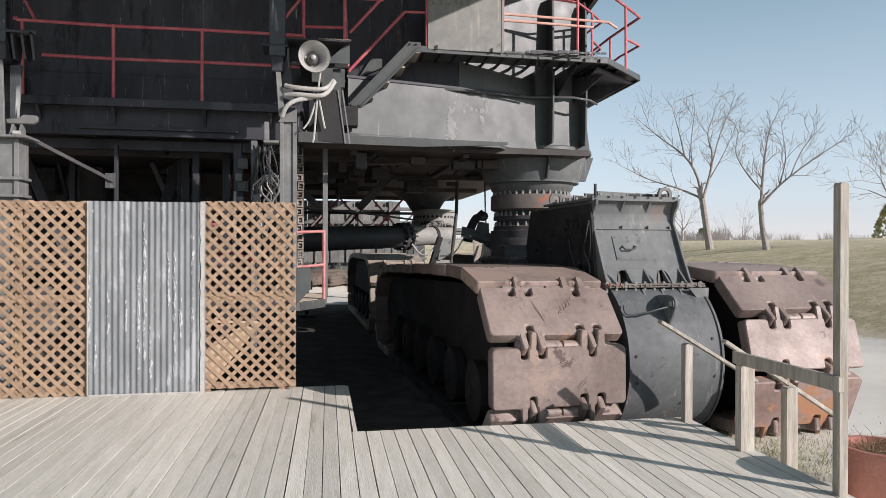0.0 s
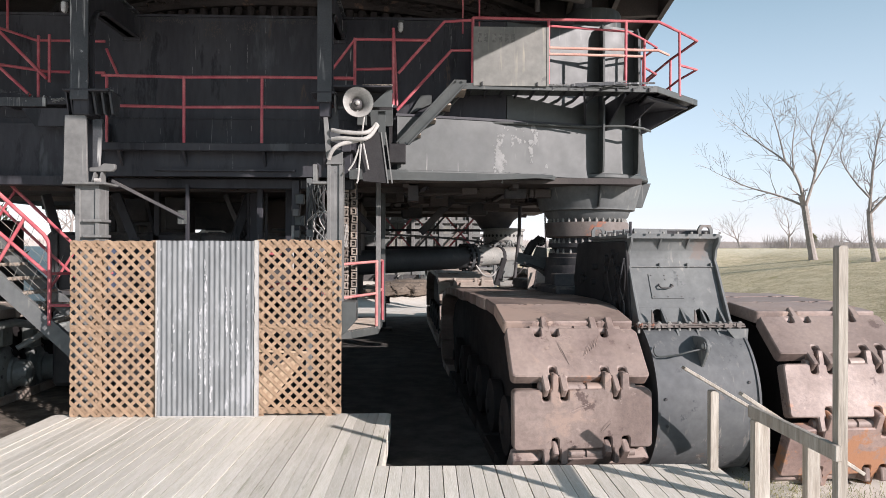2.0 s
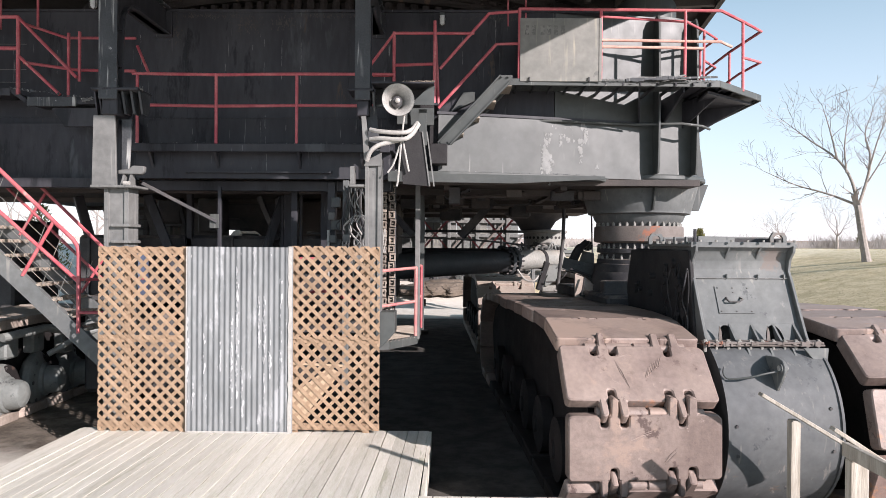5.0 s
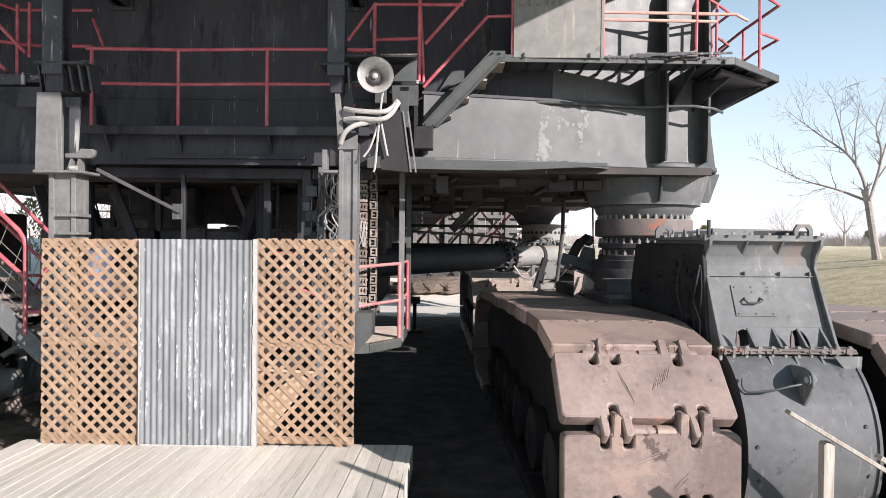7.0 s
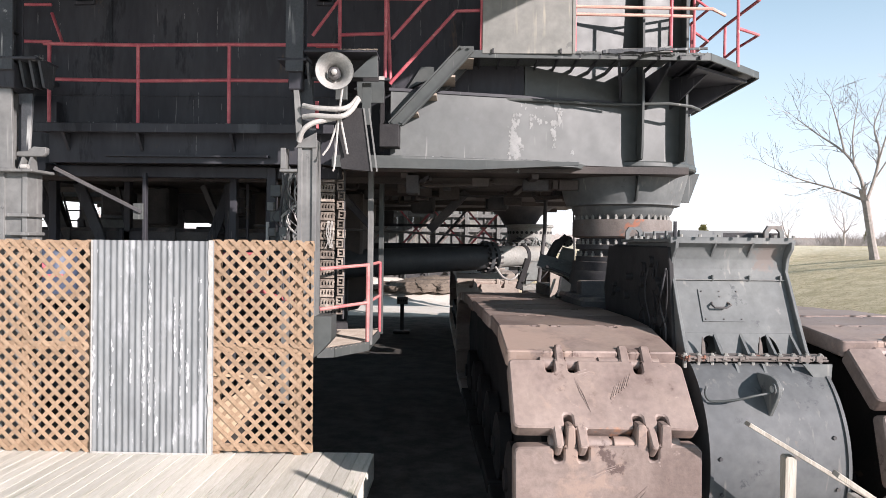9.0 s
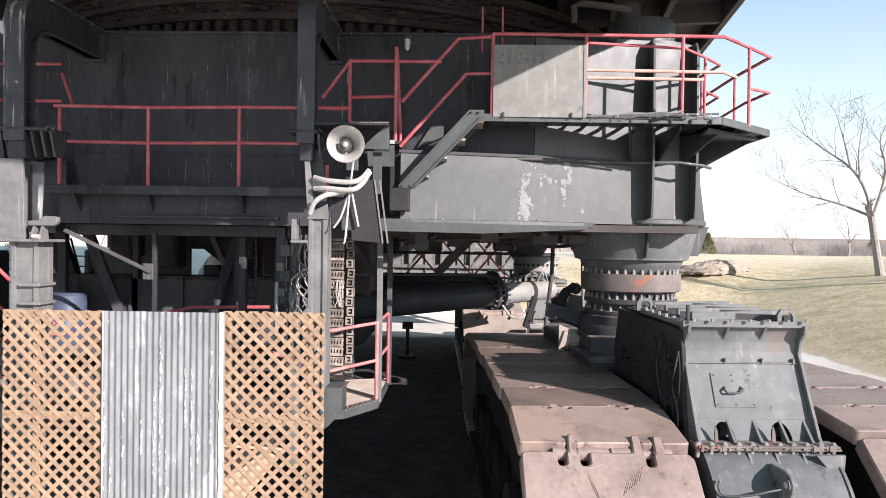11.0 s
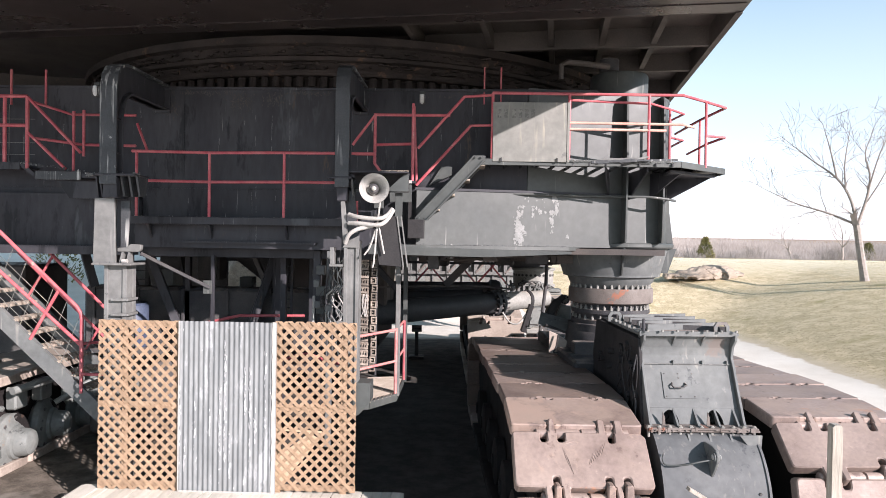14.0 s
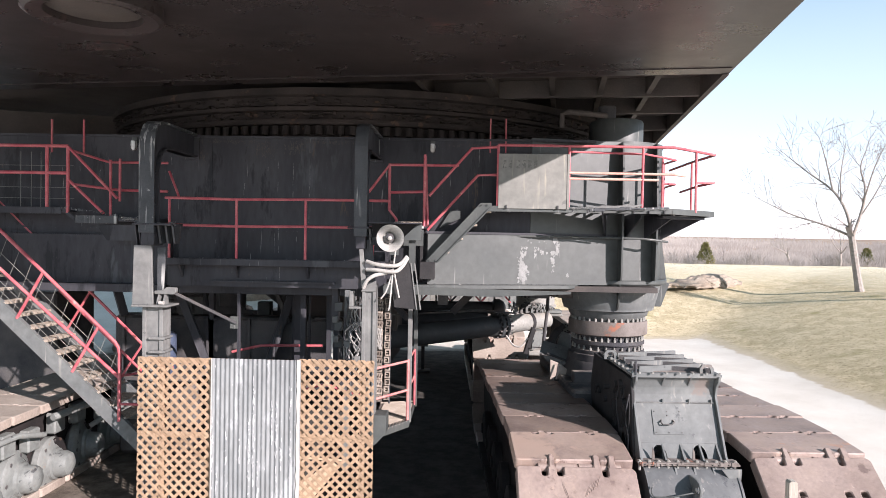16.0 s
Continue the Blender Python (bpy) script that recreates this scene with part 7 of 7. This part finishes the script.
# rear crawler behind, seen beyond the front one
cr2, cb2 = crawler(1.30, 18.6, 2.0, "dusty tan rear crawler behind the front one", name="rear_crawler", shoes=(SHOE_TAN, SHOE_TAN_FLAT))
crawler(-9.5, 18.6, -2.0, "dusty tan rear crawler on the far side", name="rear_crawler", shoes=(SHOE_TAN, SHOE_TAN_FLAT))
# left front crawler with its wheel hubs
cr3, cb3 = crawler(-8.25, 7.9, 0.0, "dusty brown crawler with round wheel hubs beside the stair", gear=False, name="left_crawler", zs=0.79, shoes=(SHOE_TAN, SHOE_TAN_FLAT))
def hub(x, y, z, r, yaw):
    m = Matrix.Translation((x, y, z)) @ pose(0, 0, 0, 0, 90, 0) @ pose(0, 0, 0, yaw, 0, 0)
    h = part("wheel_hub", lathe(B(), [(r * 0.6, -0.55), (r * 0.6, -0.30), (r * 0.85, -0.24), (r, -0.16), (r, -0.06), (r * 0.94, -0.03), (r * 0.72, 0.0), (r * 0.60, 0.03), (r * 0.58, 0.08), (r * 0.50, 0.10), (r * 0.48, 0.24), (r * 0.42, 0.31), (r * 0.25, 0.36), (0.01, 0.37)], 36, m), M_HUB, cr3, "round dusty grey wheel hub")
    for k in range(7):
        a = k * 0.898 + 0.2
        c = Vector((r * 0.82 * math.cos(a), r * 0.82 * math.sin(a), -0.045))
        part("vent", tube(B(), [m @ c, m @ (c + Vector((0, 0, 0.04)))], 0.035, 10), M_DARK, h)
for k, y in enumerate((9.3, 10.35, 11.35, 12.4, 13.4)):
    hub(-6.70, y, 0.02 + 0.05 * (k % 2), 0.50, -14 + 4 * (k % 3))
rnd = random.Random(31)
for k in range(7):
    y = 9.0 + k * 0.75
    part("bracket", box(B(), (-6.75, y, 0.55), (-6.55, y + 0.35, 0.95), 0.03, Matrix.Translation((rnd.uniform(-0.1, 0.1), 0, rnd.uniform(-0.1, 0.1)))), M_HUB, cr3)
for p, q, r in (((-6.6, 9.2, 0.9), (-6.4, 10.6, 0.8), 0.05), ((-6.5, 11.0, 1.0), (-6.2, 12.6, 0.9), 0.07), ((-6.3, 11.9, 0.6), (-5.6, 12.6, 1.0), 0.05)):
    part("pipe", tube(B(), [p, (Vector(p) + Vector(q)) / 2 + Vector((0.08, 0, 0.12)), q], r, 10), M_HUB, cr3)
part("gear_case", box(B(), (-6.3, 13.0, -0.3), (-4.6, 14.4, 1.2), 0.08), M_DARK, cr3)
part("gear_case", box(B(), (-6.0, 12.4, 0.6), (-5.2, 13.2, 1.15), 0.08), M_HUB, cr3)
t = thing("blue_barrel", (-5.0, 12.2, 1.4), "dark blue plastic drum on the carriage frame", "drum")
part("drum", lathe(B(), [(0.26, 0.0), (0.28, 0.03), (0.28, 0.28), (0.29, 0.3), (0.28, 0.32), (0.28, 0.78), (0.24, 0.82), (0.02, 0.82)], 28, Matrix.Translation((-5.0, 12.2, 1.62))), M_BLUE, t)
part("shelf", box(B(), (-5.6, 11.8, 1.55), (-4.2, 12.6, 1.62)), M_DARK, t)

# ---- bare trees ----
def bare_tree(x, y, h, seed, label, lean=0.0, spread=1.0, levels=5, name="bare_tree", tr=0.024, shape=None, tall=1.0):
    z = rise(x, y) - 0.1
    rnd = random.Random(seed)
    t = thing(name, (x, y, z), label, "tree", "bare trees")
    trunk, twigs = B(), B()

    def grow(p, d, ln, r, lv):
        n = 5 if lv == 0 else 4
        pts, rs, q, dd = [p], [r], p.copy(), d.copy()
        for k in range(n):
            dd = (dd + Vector((rnd.gauss(0, 0.17), rnd.gauss(0, 0.17), rnd.gauss(0.02, 0.08)))).normalized()
            q = q + dd * ln / n
            pts.append(q.copy())
            rs.append(max(r * (1 - (0.30 if lv == 0 else 0.55) * (k + 1) / n), 0.008))
        tube(trunk if lv < 2 else twigs, pts, rs, 8 if lv == 0 else 5 if lv < 3 else 3, lv == 0)
        if lv >= levels:
            return
        kids = (3, 4, 3, 3, 3, 2)[lv]
        for c in range(kids):
            at = n if c == 0 else rnd.randint(1 + (lv == 0) * 3, n)
            side = dd.orthogonal().normalized()
            side.rotate(Euler((rnd.uniform(-3, 3), rnd.uniform(-3, 3), rnd.uniform(-3, 3))))
            side = (side - dd * side.dot(dd)).normalized()
            bend = rnd.uniform(0.6, 1.25) * spread if c else rnd.uniform(0.1, 0.45)
            nd = (dd + side * bend + Vector((0, 0, 0.12))).normalized()
            grow(pts[at], nd, ln * rnd.uniform(0.60, 0.85) * (1.25 if lv == 0 else 1.0), rs[at] * rnd.uniform(0.55, 0.78), lv + 1)

    if shape:
        side = Vector((0.85, -0.52, 0))
        for line in shape:
            n = len(line)
            deep = rnd.uniform(-0.22, 0.22)
            pts = [Vector((x, y, z)) + side * a + Vector((0.52, 0.85, 0)) * deep * max(c - line[0][1], 0) + Vector((0, 0, c * (tall if c > 2 else 1.0))) for a, c, _ in line]
            pts = flow(pts, 4)
            rs = [r for _, _, r in line]
            rs = list(np.interp(np.linspace(0, n - 1, len(pts)), range(n), rs))
            tube(trunk, pts, [float(r) * (0.85 if line[0][1] <= 0 else 0.62) for r in rs], 9)
            for k in range(3, len(pts)):
                if rs[k] > 0.12 or line[0][1] <= 0:
                    continue
                dd = (pts[k] - pts[k - 1]).normalized()
                off = Vector((rnd.gauss(0, 1), rnd.gauss(0, 1), rnd.gauss(0.3, 0.7)))
                off = (off - dd * off.dot(dd)).normalized()
                grow(pts[k], (dd + off * rnd.uniform(0.6, 1.1)).normalized(), h * rnd.uniform(0.07, 0.13), float(rs[k]) * 0.28 + 0.006, 3)
            grow(pts[-1], (pts[-1] - pts[-2]).normalized(), h * 0.07, float(rs[-1]), 3)
    else:
        grow(Vector((x, y, z)), Vector((lean, 0, 1)).normalized(), h * 0.33, h * tr, 0)
    part("trunk", trunk, M_BARK, t)
    part("crown", twigs, M_TWIG, t, kind="stuff")
    return t


# main limbs as (sideways, up, thickness) lines from the root
bare_tree(22.9, 37.3, 9.2, 11, "bare winter tree on the dry lawn with a long low limb", levels=5, tall=1.12, shape=(
    ((0.0, 0.0, 0.31), (-0.08, 0.5, 0.25), (-0.26, 1.7, 0.22), (-0.46, 2.8, 0.21)),
    ((-0.46, 2.8, 0.12), (-1.9, 3.4, 0.09), (-3.5, 3.9, 0.06), (-5.2, 4.7, 0.02)),
    ((-0.46, 2.8, 0.16), (-0.75, 4.0, 0.13), (-1.45, 5.1, 0.10), (-2.9, 6.2, 0.06), (-4.0, 7.1, 0.02)),
    ((-1.45, 5.1, 0.09), (-1.8, 6.5, 0.06), (-2.2, 7.8, 0.02)),
    ((-1.0, 4.4, 0.08), (-1.1, 5.8, 0.06), (-0.9, 7.6, 0.02)),
    ((-0.40, 2.8, 0.14), (0.0, 4.2, 0.12), (0.1, 5.2, 0.09), (-0.15, 6.3, 0.06), (0.15, 7.3, 0.02)),
    ((0.05, 4.5, 0.08), (0.55, 6.2, 0.05), (1.1, 7.4, 0.02)),
    ((0.0, 3.9, 0.07), (0.6, 4.9, 0.05), (1.3, 6.3, 0.02))))
bare_tree(23.25, 32.55, 7.0, 23, "slender bare winter tree on the dry lawn", levels=5, tall=1.12, shape=(
    ((0.0, 0.0, 0.25), (-0.06, 0.4, 0.19), (-0.20, 1.3, 0.16), (-0.28, 2.3, 0.15)),
    ((-0.28, 2.3, 0.13), (-0.22, 3.2, 0.11), (-0.1, 4.4, 0.08), (0.1, 5.6, 0.05), (0.4, 6.3, 0.02)),
    ((-0.26, 2.2, 0.12), (0.6, 3.1, 0.09), (1.8, 4.0, 0.06), (3.2, 4.9, 0.02)),
    ((0.6, 3.1, 0.07), (0.9, 4.3, 0.05), (0.8, 5.5, 0.02)),
    ((-0.28, 2.9, 0.08), (-0.95, 3.7, 0.06), (-1.5, 4.7, 0.04), (-1.4, 5.7, 0.02)),
    ((1.1, 3.5, 0.05), (1.6, 4.6, 0.04), (2.2, 5.4, 0.02))))
bare_tree(28.6, 29.1, 5.6, 37, "bare winter tree on the dry lawn", -0.05, 0.9)
for x, y, h, s in ((32.4, 65.7, 5.0, 5), (34.1, 60.4, 4.8, 6), (49.7, 130, 6, 7), (62, 92, 9, 8), (-33, 66, 8, 51), (-37, 72, 8.5, 52), (-40, 64, 7, 53), (-44, 70, 9, 54), (-48, 66, 8, 55), (-53, 74, 9, 56), (-30, 74, 8, 57)):
    bare_tree(x, y, h, s, "distant bare tree beyond the lawn", 0, 1.0, 4)

# cedars
def cedar(x, y, h, seed):
    rnd = random.Random(seed)
    z = rise(x, y)
    t = thing("cedar_bush", (x, y, z), "small yellow-green cedar bush beyond the lawn", "bush", "cedar bushes")
    part("trunk", tube(B(), [(x, y, z), (x, y, z + h * 0.6)], [0.08, 0.03], 6), M_BARK, t)
    b = B()
    for k in range(700):
        f = rnd.random() ** 0.8
        r = h * 0.42 * (1 - f) ** 0.7 * rnd.uniform(0.5, 1.05)
        a = rnd.random() * 6.283
        p = Vector((x + r * math.cos(a), y + r * math.sin(a), z + h * (0.05 + 0.95 * f)))
        d = Vector((math.cos(a) * 0.5 + rnd.gauss(0, 0.3), math.sin(a) * 0.5 + rnd.gauss(0, 0.3), rnd.uniform(0.3, 1.0))) * rnd.uniform(0.15, 0.35)
        s = d.cross(Vector((rnd.random(), rnd.random(), 0.3))).normalized() * 0.07
        b.faces.new([b.verts.new(p - s), b.verts.new(p + s), b.verts.new(p + d)])
    part("crown", b, M_CEDAR, t, kind="stuff")
cedar(-22.5, 38.3, 3.9, 12)
cedar(24.5, 66.7, 2.2, 3)
cedar(42.6, 45.3, 2.9, 4)
cedar(40.8, 68.1, 2.0, 9)

# far winter brush: thickets of thin upright twigs, distance haze in their colour
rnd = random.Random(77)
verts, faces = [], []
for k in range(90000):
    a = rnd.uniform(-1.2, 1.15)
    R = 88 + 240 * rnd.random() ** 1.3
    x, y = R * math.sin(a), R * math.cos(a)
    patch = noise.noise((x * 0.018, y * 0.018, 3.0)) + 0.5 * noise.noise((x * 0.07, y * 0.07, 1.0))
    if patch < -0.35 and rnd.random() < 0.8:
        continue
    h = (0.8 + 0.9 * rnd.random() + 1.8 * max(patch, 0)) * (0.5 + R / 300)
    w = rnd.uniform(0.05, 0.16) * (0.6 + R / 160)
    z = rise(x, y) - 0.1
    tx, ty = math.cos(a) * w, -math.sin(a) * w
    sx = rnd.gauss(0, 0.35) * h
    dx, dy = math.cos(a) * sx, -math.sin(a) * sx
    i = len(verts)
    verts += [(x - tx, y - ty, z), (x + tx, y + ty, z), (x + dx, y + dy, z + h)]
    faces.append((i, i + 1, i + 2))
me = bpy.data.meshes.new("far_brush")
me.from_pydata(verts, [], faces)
me.materials.append(M_HAZED_BRUSH)
tagged(new("far_brush", me), "haze-pale brown winter brush along the far field edge", "brush", kind="stuff")

# shrubs just over the crest
rnd = random.Random(78)
verts, faces = [], []
for k in range(240):
    a, R = rnd.uniform(0.16, 0.95), rnd.uniform(68, 100)
    cx, cy, hs = R * math.sin(a), R * math.cos(a), rnd.uniform(0.8, 2.0)
    z0 = rise(cx, cy)
    for q in range(70):
        t0, t1 = Vector((rnd.gauss(0, 0.35), rnd.gauss(0, 0.35), 0)), Vector((rnd.gauss(0, 0.30), rnd.gauss(0, 0.30), rnd.uniform(0.5, 1.0)))
        p0 = Vector((cx, cy, z0)) + t0
        p1 = p0 + t1 * hs
        p0 = p0 + (p1 - p0) * rnd.choice((0.0, 0.0, 0.45))
        wv = Vector((0.85, -0.52, 0)) * rnd.uniform(0.012, 0.035)
        i = len(verts)
        verts += [tuple(p0 - wv), tuple(p0 + wv), tuple(p1)]
        faces.append((i, i + 1, i + 2))
me = bpy.data.meshes.new("shrub_row")
me.from_pydata(verts, [], faces)
me.materials.append(M_TWIG)
tagged(new("shrub_row", me), "leafless grey brown shrubs beyond the lawn crest", "shrubs", kind="stuff")

# ---- pale steel section standing behind the machine ----
t = thing("steel_section", (1.0, 29.5, GROUND), "pale grey salvaged steel frame standing on the yard", "steel frame")
for x in (-2.4, -0.9, 0.4, 1.6, 2.9, 4.0):
    part("upright", box(B(), (x, 29.4, GROUND if x in (-2.4, 4.0) else 2.2), (x + 0.16, 29.7, 3.9), 0.02), M_PALE, t)
for z in (2.2, 2.9, 3.5):
    part("cross_bar", box(B(), (-2.6, 29.45, z), (4.4, 29.6, z + 0.14), 0.015), M_PALE, t)
for k in range(9):
    x = -2.5 + 0.66 * k
    part("plate", box(B(), (x, 29.62 + 0.02 * (k % 2), 1.25), (x + 0.65, 29.66 + 0.02 * (k % 2), 3.9), 0.005), (M_PANEL, M_PALE, M_HUB)[k % 3], t)
    part("rib", box(B(), (x + 0.3, 29.56, 1.25), (x + 0.36, 29.62, 3.9), 0.004), M_PALE, t)
for x in (-2.3, -0.8, 0.5, 1.7, 3.0):
    part("brace", beam(B(), (x, 29.4, 2.3), (x + 1.1, 29.4, 3.5), 0.07, 0.07), M_RUST, t)

# ---- small sign standing behind the machine ----
sg = thing("sign_post", (-0.43, 23.4, GROUND), "small pale sign plate on a dark post on the yard", "sign")
part("post", box(B(), (-0.49, 23.40, GROUND), (-0.37, 23.46, 0.60), 0.006), M_DARK, sg)
part("foot", box(B(), (-0.70, 23.2, GROUND), (-0.16, 23.66, GROUND + 0.10), 0.02), M_DARK, sg)
board = part("sign_plate", box(B(), (-0.60, 23.375, 0.48), (-0.25, 23.40, 0.72), 0.006), M_PALE, sg, "pale grey sign plate")
for k in range(4):
    part("text_bar", box(B(), (-0.55 + 0.07 * k, 23.370, 0.57), (-0.50 + 0.07 * k, 23.376, 0.63)), M_DARK, board)

# ---- rock ledges ----
def rock_ledge(x, y, w, deep, high, yaw, label, mat=M_ROCK):
    t = thing("rock_ledge", (x, y, rise(x, y)), label, "rock", "rock ledges")
    b = B()
    bmesh.ops.create_icosphere(b, subdivisions=5, radius=1)
    for v in b.verts:
        p = v.co.copy()
        p.x *= w
        p.y *= deep
        p.z = max(p.z, -0.3) * high * (1 + 0.45 * math.sin(p.x * 0.9 + 0.5))
        n = noise.fractal(p * 1.6, 1.0, 2.0, 4)
        st = round((p.z + 0.1 * n) / 0.16) * 0.16
        v.co = Vector((p.x + 0.18 * n, p.y + 0.2 * n, 0.6 * st + 0.4 * p.z + 0.12 * n))
    bmesh.ops.transform(b, matrix=pose(x, y, rise(x, y) + 0.15, 0, 0, yaw), verts=b.verts)
    part("ledge", b, mat, t)
rock_ledge(16.2, 42.8, 3.4, 0.9, 0.50, 28, "low pale limestone ledge on the grass bank")
rock_ledge(-0.4, 35.6, 2.9, 0.8, 0.48, 3, "low brown limestone ledge below the salvaged steel", M_ROCK_SHADED)
rock_ledge(-11.5, 39.2, 1.7, 1.4, 2.1, 0, "tall pale tan boulder behind the machine")

# ---- dark salvaged steel on the bank behind the machine ----
rnd = random.Random(64)
SZ = rise(-0.5, 38.0) - 0.3
t = thing("salvaged_steel", (-0.5, 38.0, SZ), "dark salvaged steel sections lying on the bank", "steel frame")
for k in range(8):
    x = -4.2 + k * 1.25
    part("side_plate", box(B(), (x, 37.6 + rnd.uniform(0, 0.4), SZ), (x + 1.22, 38.6, SZ + rnd.uniform(1.7, 2.4)), 0.04), M_GREY if k in (4, 7) else M_DARK, t)
    part("stiffener", box(B(), (x + 0.2, 37.46, SZ), (x + 0.3, 37.64, SZ + 1.6), 0.015), M_GREY, t)
    part("brace", beam(B(), (x, 37.45, SZ + 0.5), (x + 1.1, 37.45, SZ + 1.5), 0.08, 0.08), M_MUD if k % 2 else M_SOOT, t)
part("rail", box(B(), (-4.3, 37.3, SZ + 0.9), (5.8, 37.44, SZ + 1.04), 0.015), M_PALE, t)

# ---- grass tufts beside the deck and crawler ----
rnd = random.Random(5)
verts, faces = [], []
for k in range(4300):
    if rnd.random() < 0.88:
        x, y = rnd.gauss(5.1, 0.7), rnd.gauss(6.9, 0.7)
    else:
        x, y = rnd.uniform(4.1, 9.0), rnd.uniform(3.0, 8.6)
    if x < 4.06:
        continue
    h, a = rnd.uniform(0.015, 0.07), rnd.random() * 6.28
    lx, ly = rnd.gauss(0, 0.03), rnd.gauss(0, 0.03)
    i = len(verts)
    verts += [(x - 0.004 * math.cos(a), y - 0.004 * math.sin(a), GROUND), (x + 0.004 * math.cos(a), y + 0.004 * math.sin(a), GROUND), (x + lx, y + ly, GROUND + h)]
    faces.append((i, i + 1, i + 2))
me = bpy.data.meshes.new("grass_tufts")
me.from_pydata(verts, [], faces)
me.materials.append(M_TURF)
tagged(new("grass_tufts", me), "thin green and straw coloured grass tufts", "grass", kind="stuff")

# ---- dry grass of the lawn ----
M_HAY = surf("dry_lawn_grass", (0.47, 0.395, 0.245), (0.60, 0.515, 0.34), 1.5, 0.95, fine=6.0, bump=0.0, spots=[((0.30, 0.255, 0.125), 0.56, 0.8)], spec=0.1)
rnd = random.Random(9)
verts, faces = [], []
while len(faces) < 120000:
    x = 13.5 + 34 * rnd.random()
    y = 14 + 46 * rnd.random() ** 1.2
    e = max(x + 0.06 * y - 14.6, y - 33.0)
    if e < 0.2 or x > 0.95 * y + 6 or noise.noise((x * 0.6, y * 0.6, 7.0)) + rnd.gauss(0, 0.5) < -0.15:
        continue
    h, a = rnd.uniform(0.015, 0.05), rnd.random() * 6.28
    z, w = rise(x, y) - 0.01, rnd.uniform(0.005, 0.012)
    i = len(verts)
    verts += [(x - w * math.cos(a), y - w * math.sin(a), z), (x + w * math.cos(a), y + w * math.sin(a), z), (x + rnd.gauss(0, 0.03), y + rnd.gauss(0, 0.03), z + h)]
    faces.append((i, i + 1, i + 2))
me = bpy.data.meshes.new("lawn_grass")
me.from_pydata(verts, [], faces)
me.materials.append(M_HAY)
tagged(new("lawn_grass", me), "short dry straw coloured lawn grass", "grass", kind="stuff")

# ---- deck, plank by plank ----
deck = thing("deck", (0, 4, 0), "weathered grey wooden plank deck", "deck", kind="structure")
PITCH, SKEW = 0.1437, -0.69
x = 0.244 - 33 * PITCH
while x < 3.92:
    w = PITCH - 0.008
    back = (FY + 0.16) if x < 0.24 else 7.10
    b = B()
    box(b, (-w / 2, -3.0, -0.04), (w / 2, back, 0.0), 0.0015)
    piece("plank", finish(b, "plank", M_DECK), pose(x + PITCH / 2, 0, random.uniform(-0.003, 0.002), 0, 0, SKEW + random.uniform(-0.03, 0.03)), deck)
    x += PITCH
part("rim_board", box(B(), (0.345, 7.10, -0.30), (0.385, FY + 0.15, -0.005)), M_DECK, deck)
part("rim_board", box(B(), (0.39, 7.06, -0.30), (4.0, 7.095, -0.045)), M_DECK, deck)
part("rim_board", beam(B(), (-4.55, -3.0, -0.155), (-4.40, FY + 0.15, -0.155), 0.025, 0.29), M_DECK, deck)
part("rim_board", box(B(), (4.0, -3.0, -0.30), (4.03, 7.09, -0.03)), M_DECK, deck)
for y in (-2.8, 0.0, 3.0, 6.0, 9.2):
    part("joist", box(B(), (-4.5, y, -0.22), (0.34 if y > 7 else 3.99, y + 0.05, -0.042)), M_DARK, deck)
    for px in (-4.3, -2.0, 0.2) + (() if y > 7 else (2.2, 3.9)):
        part("footing", box(B(), (px - 0.05, y, GROUND - 0.02), (px + 0.05, y + 0.1, -0.22)), M_DARK, deck)
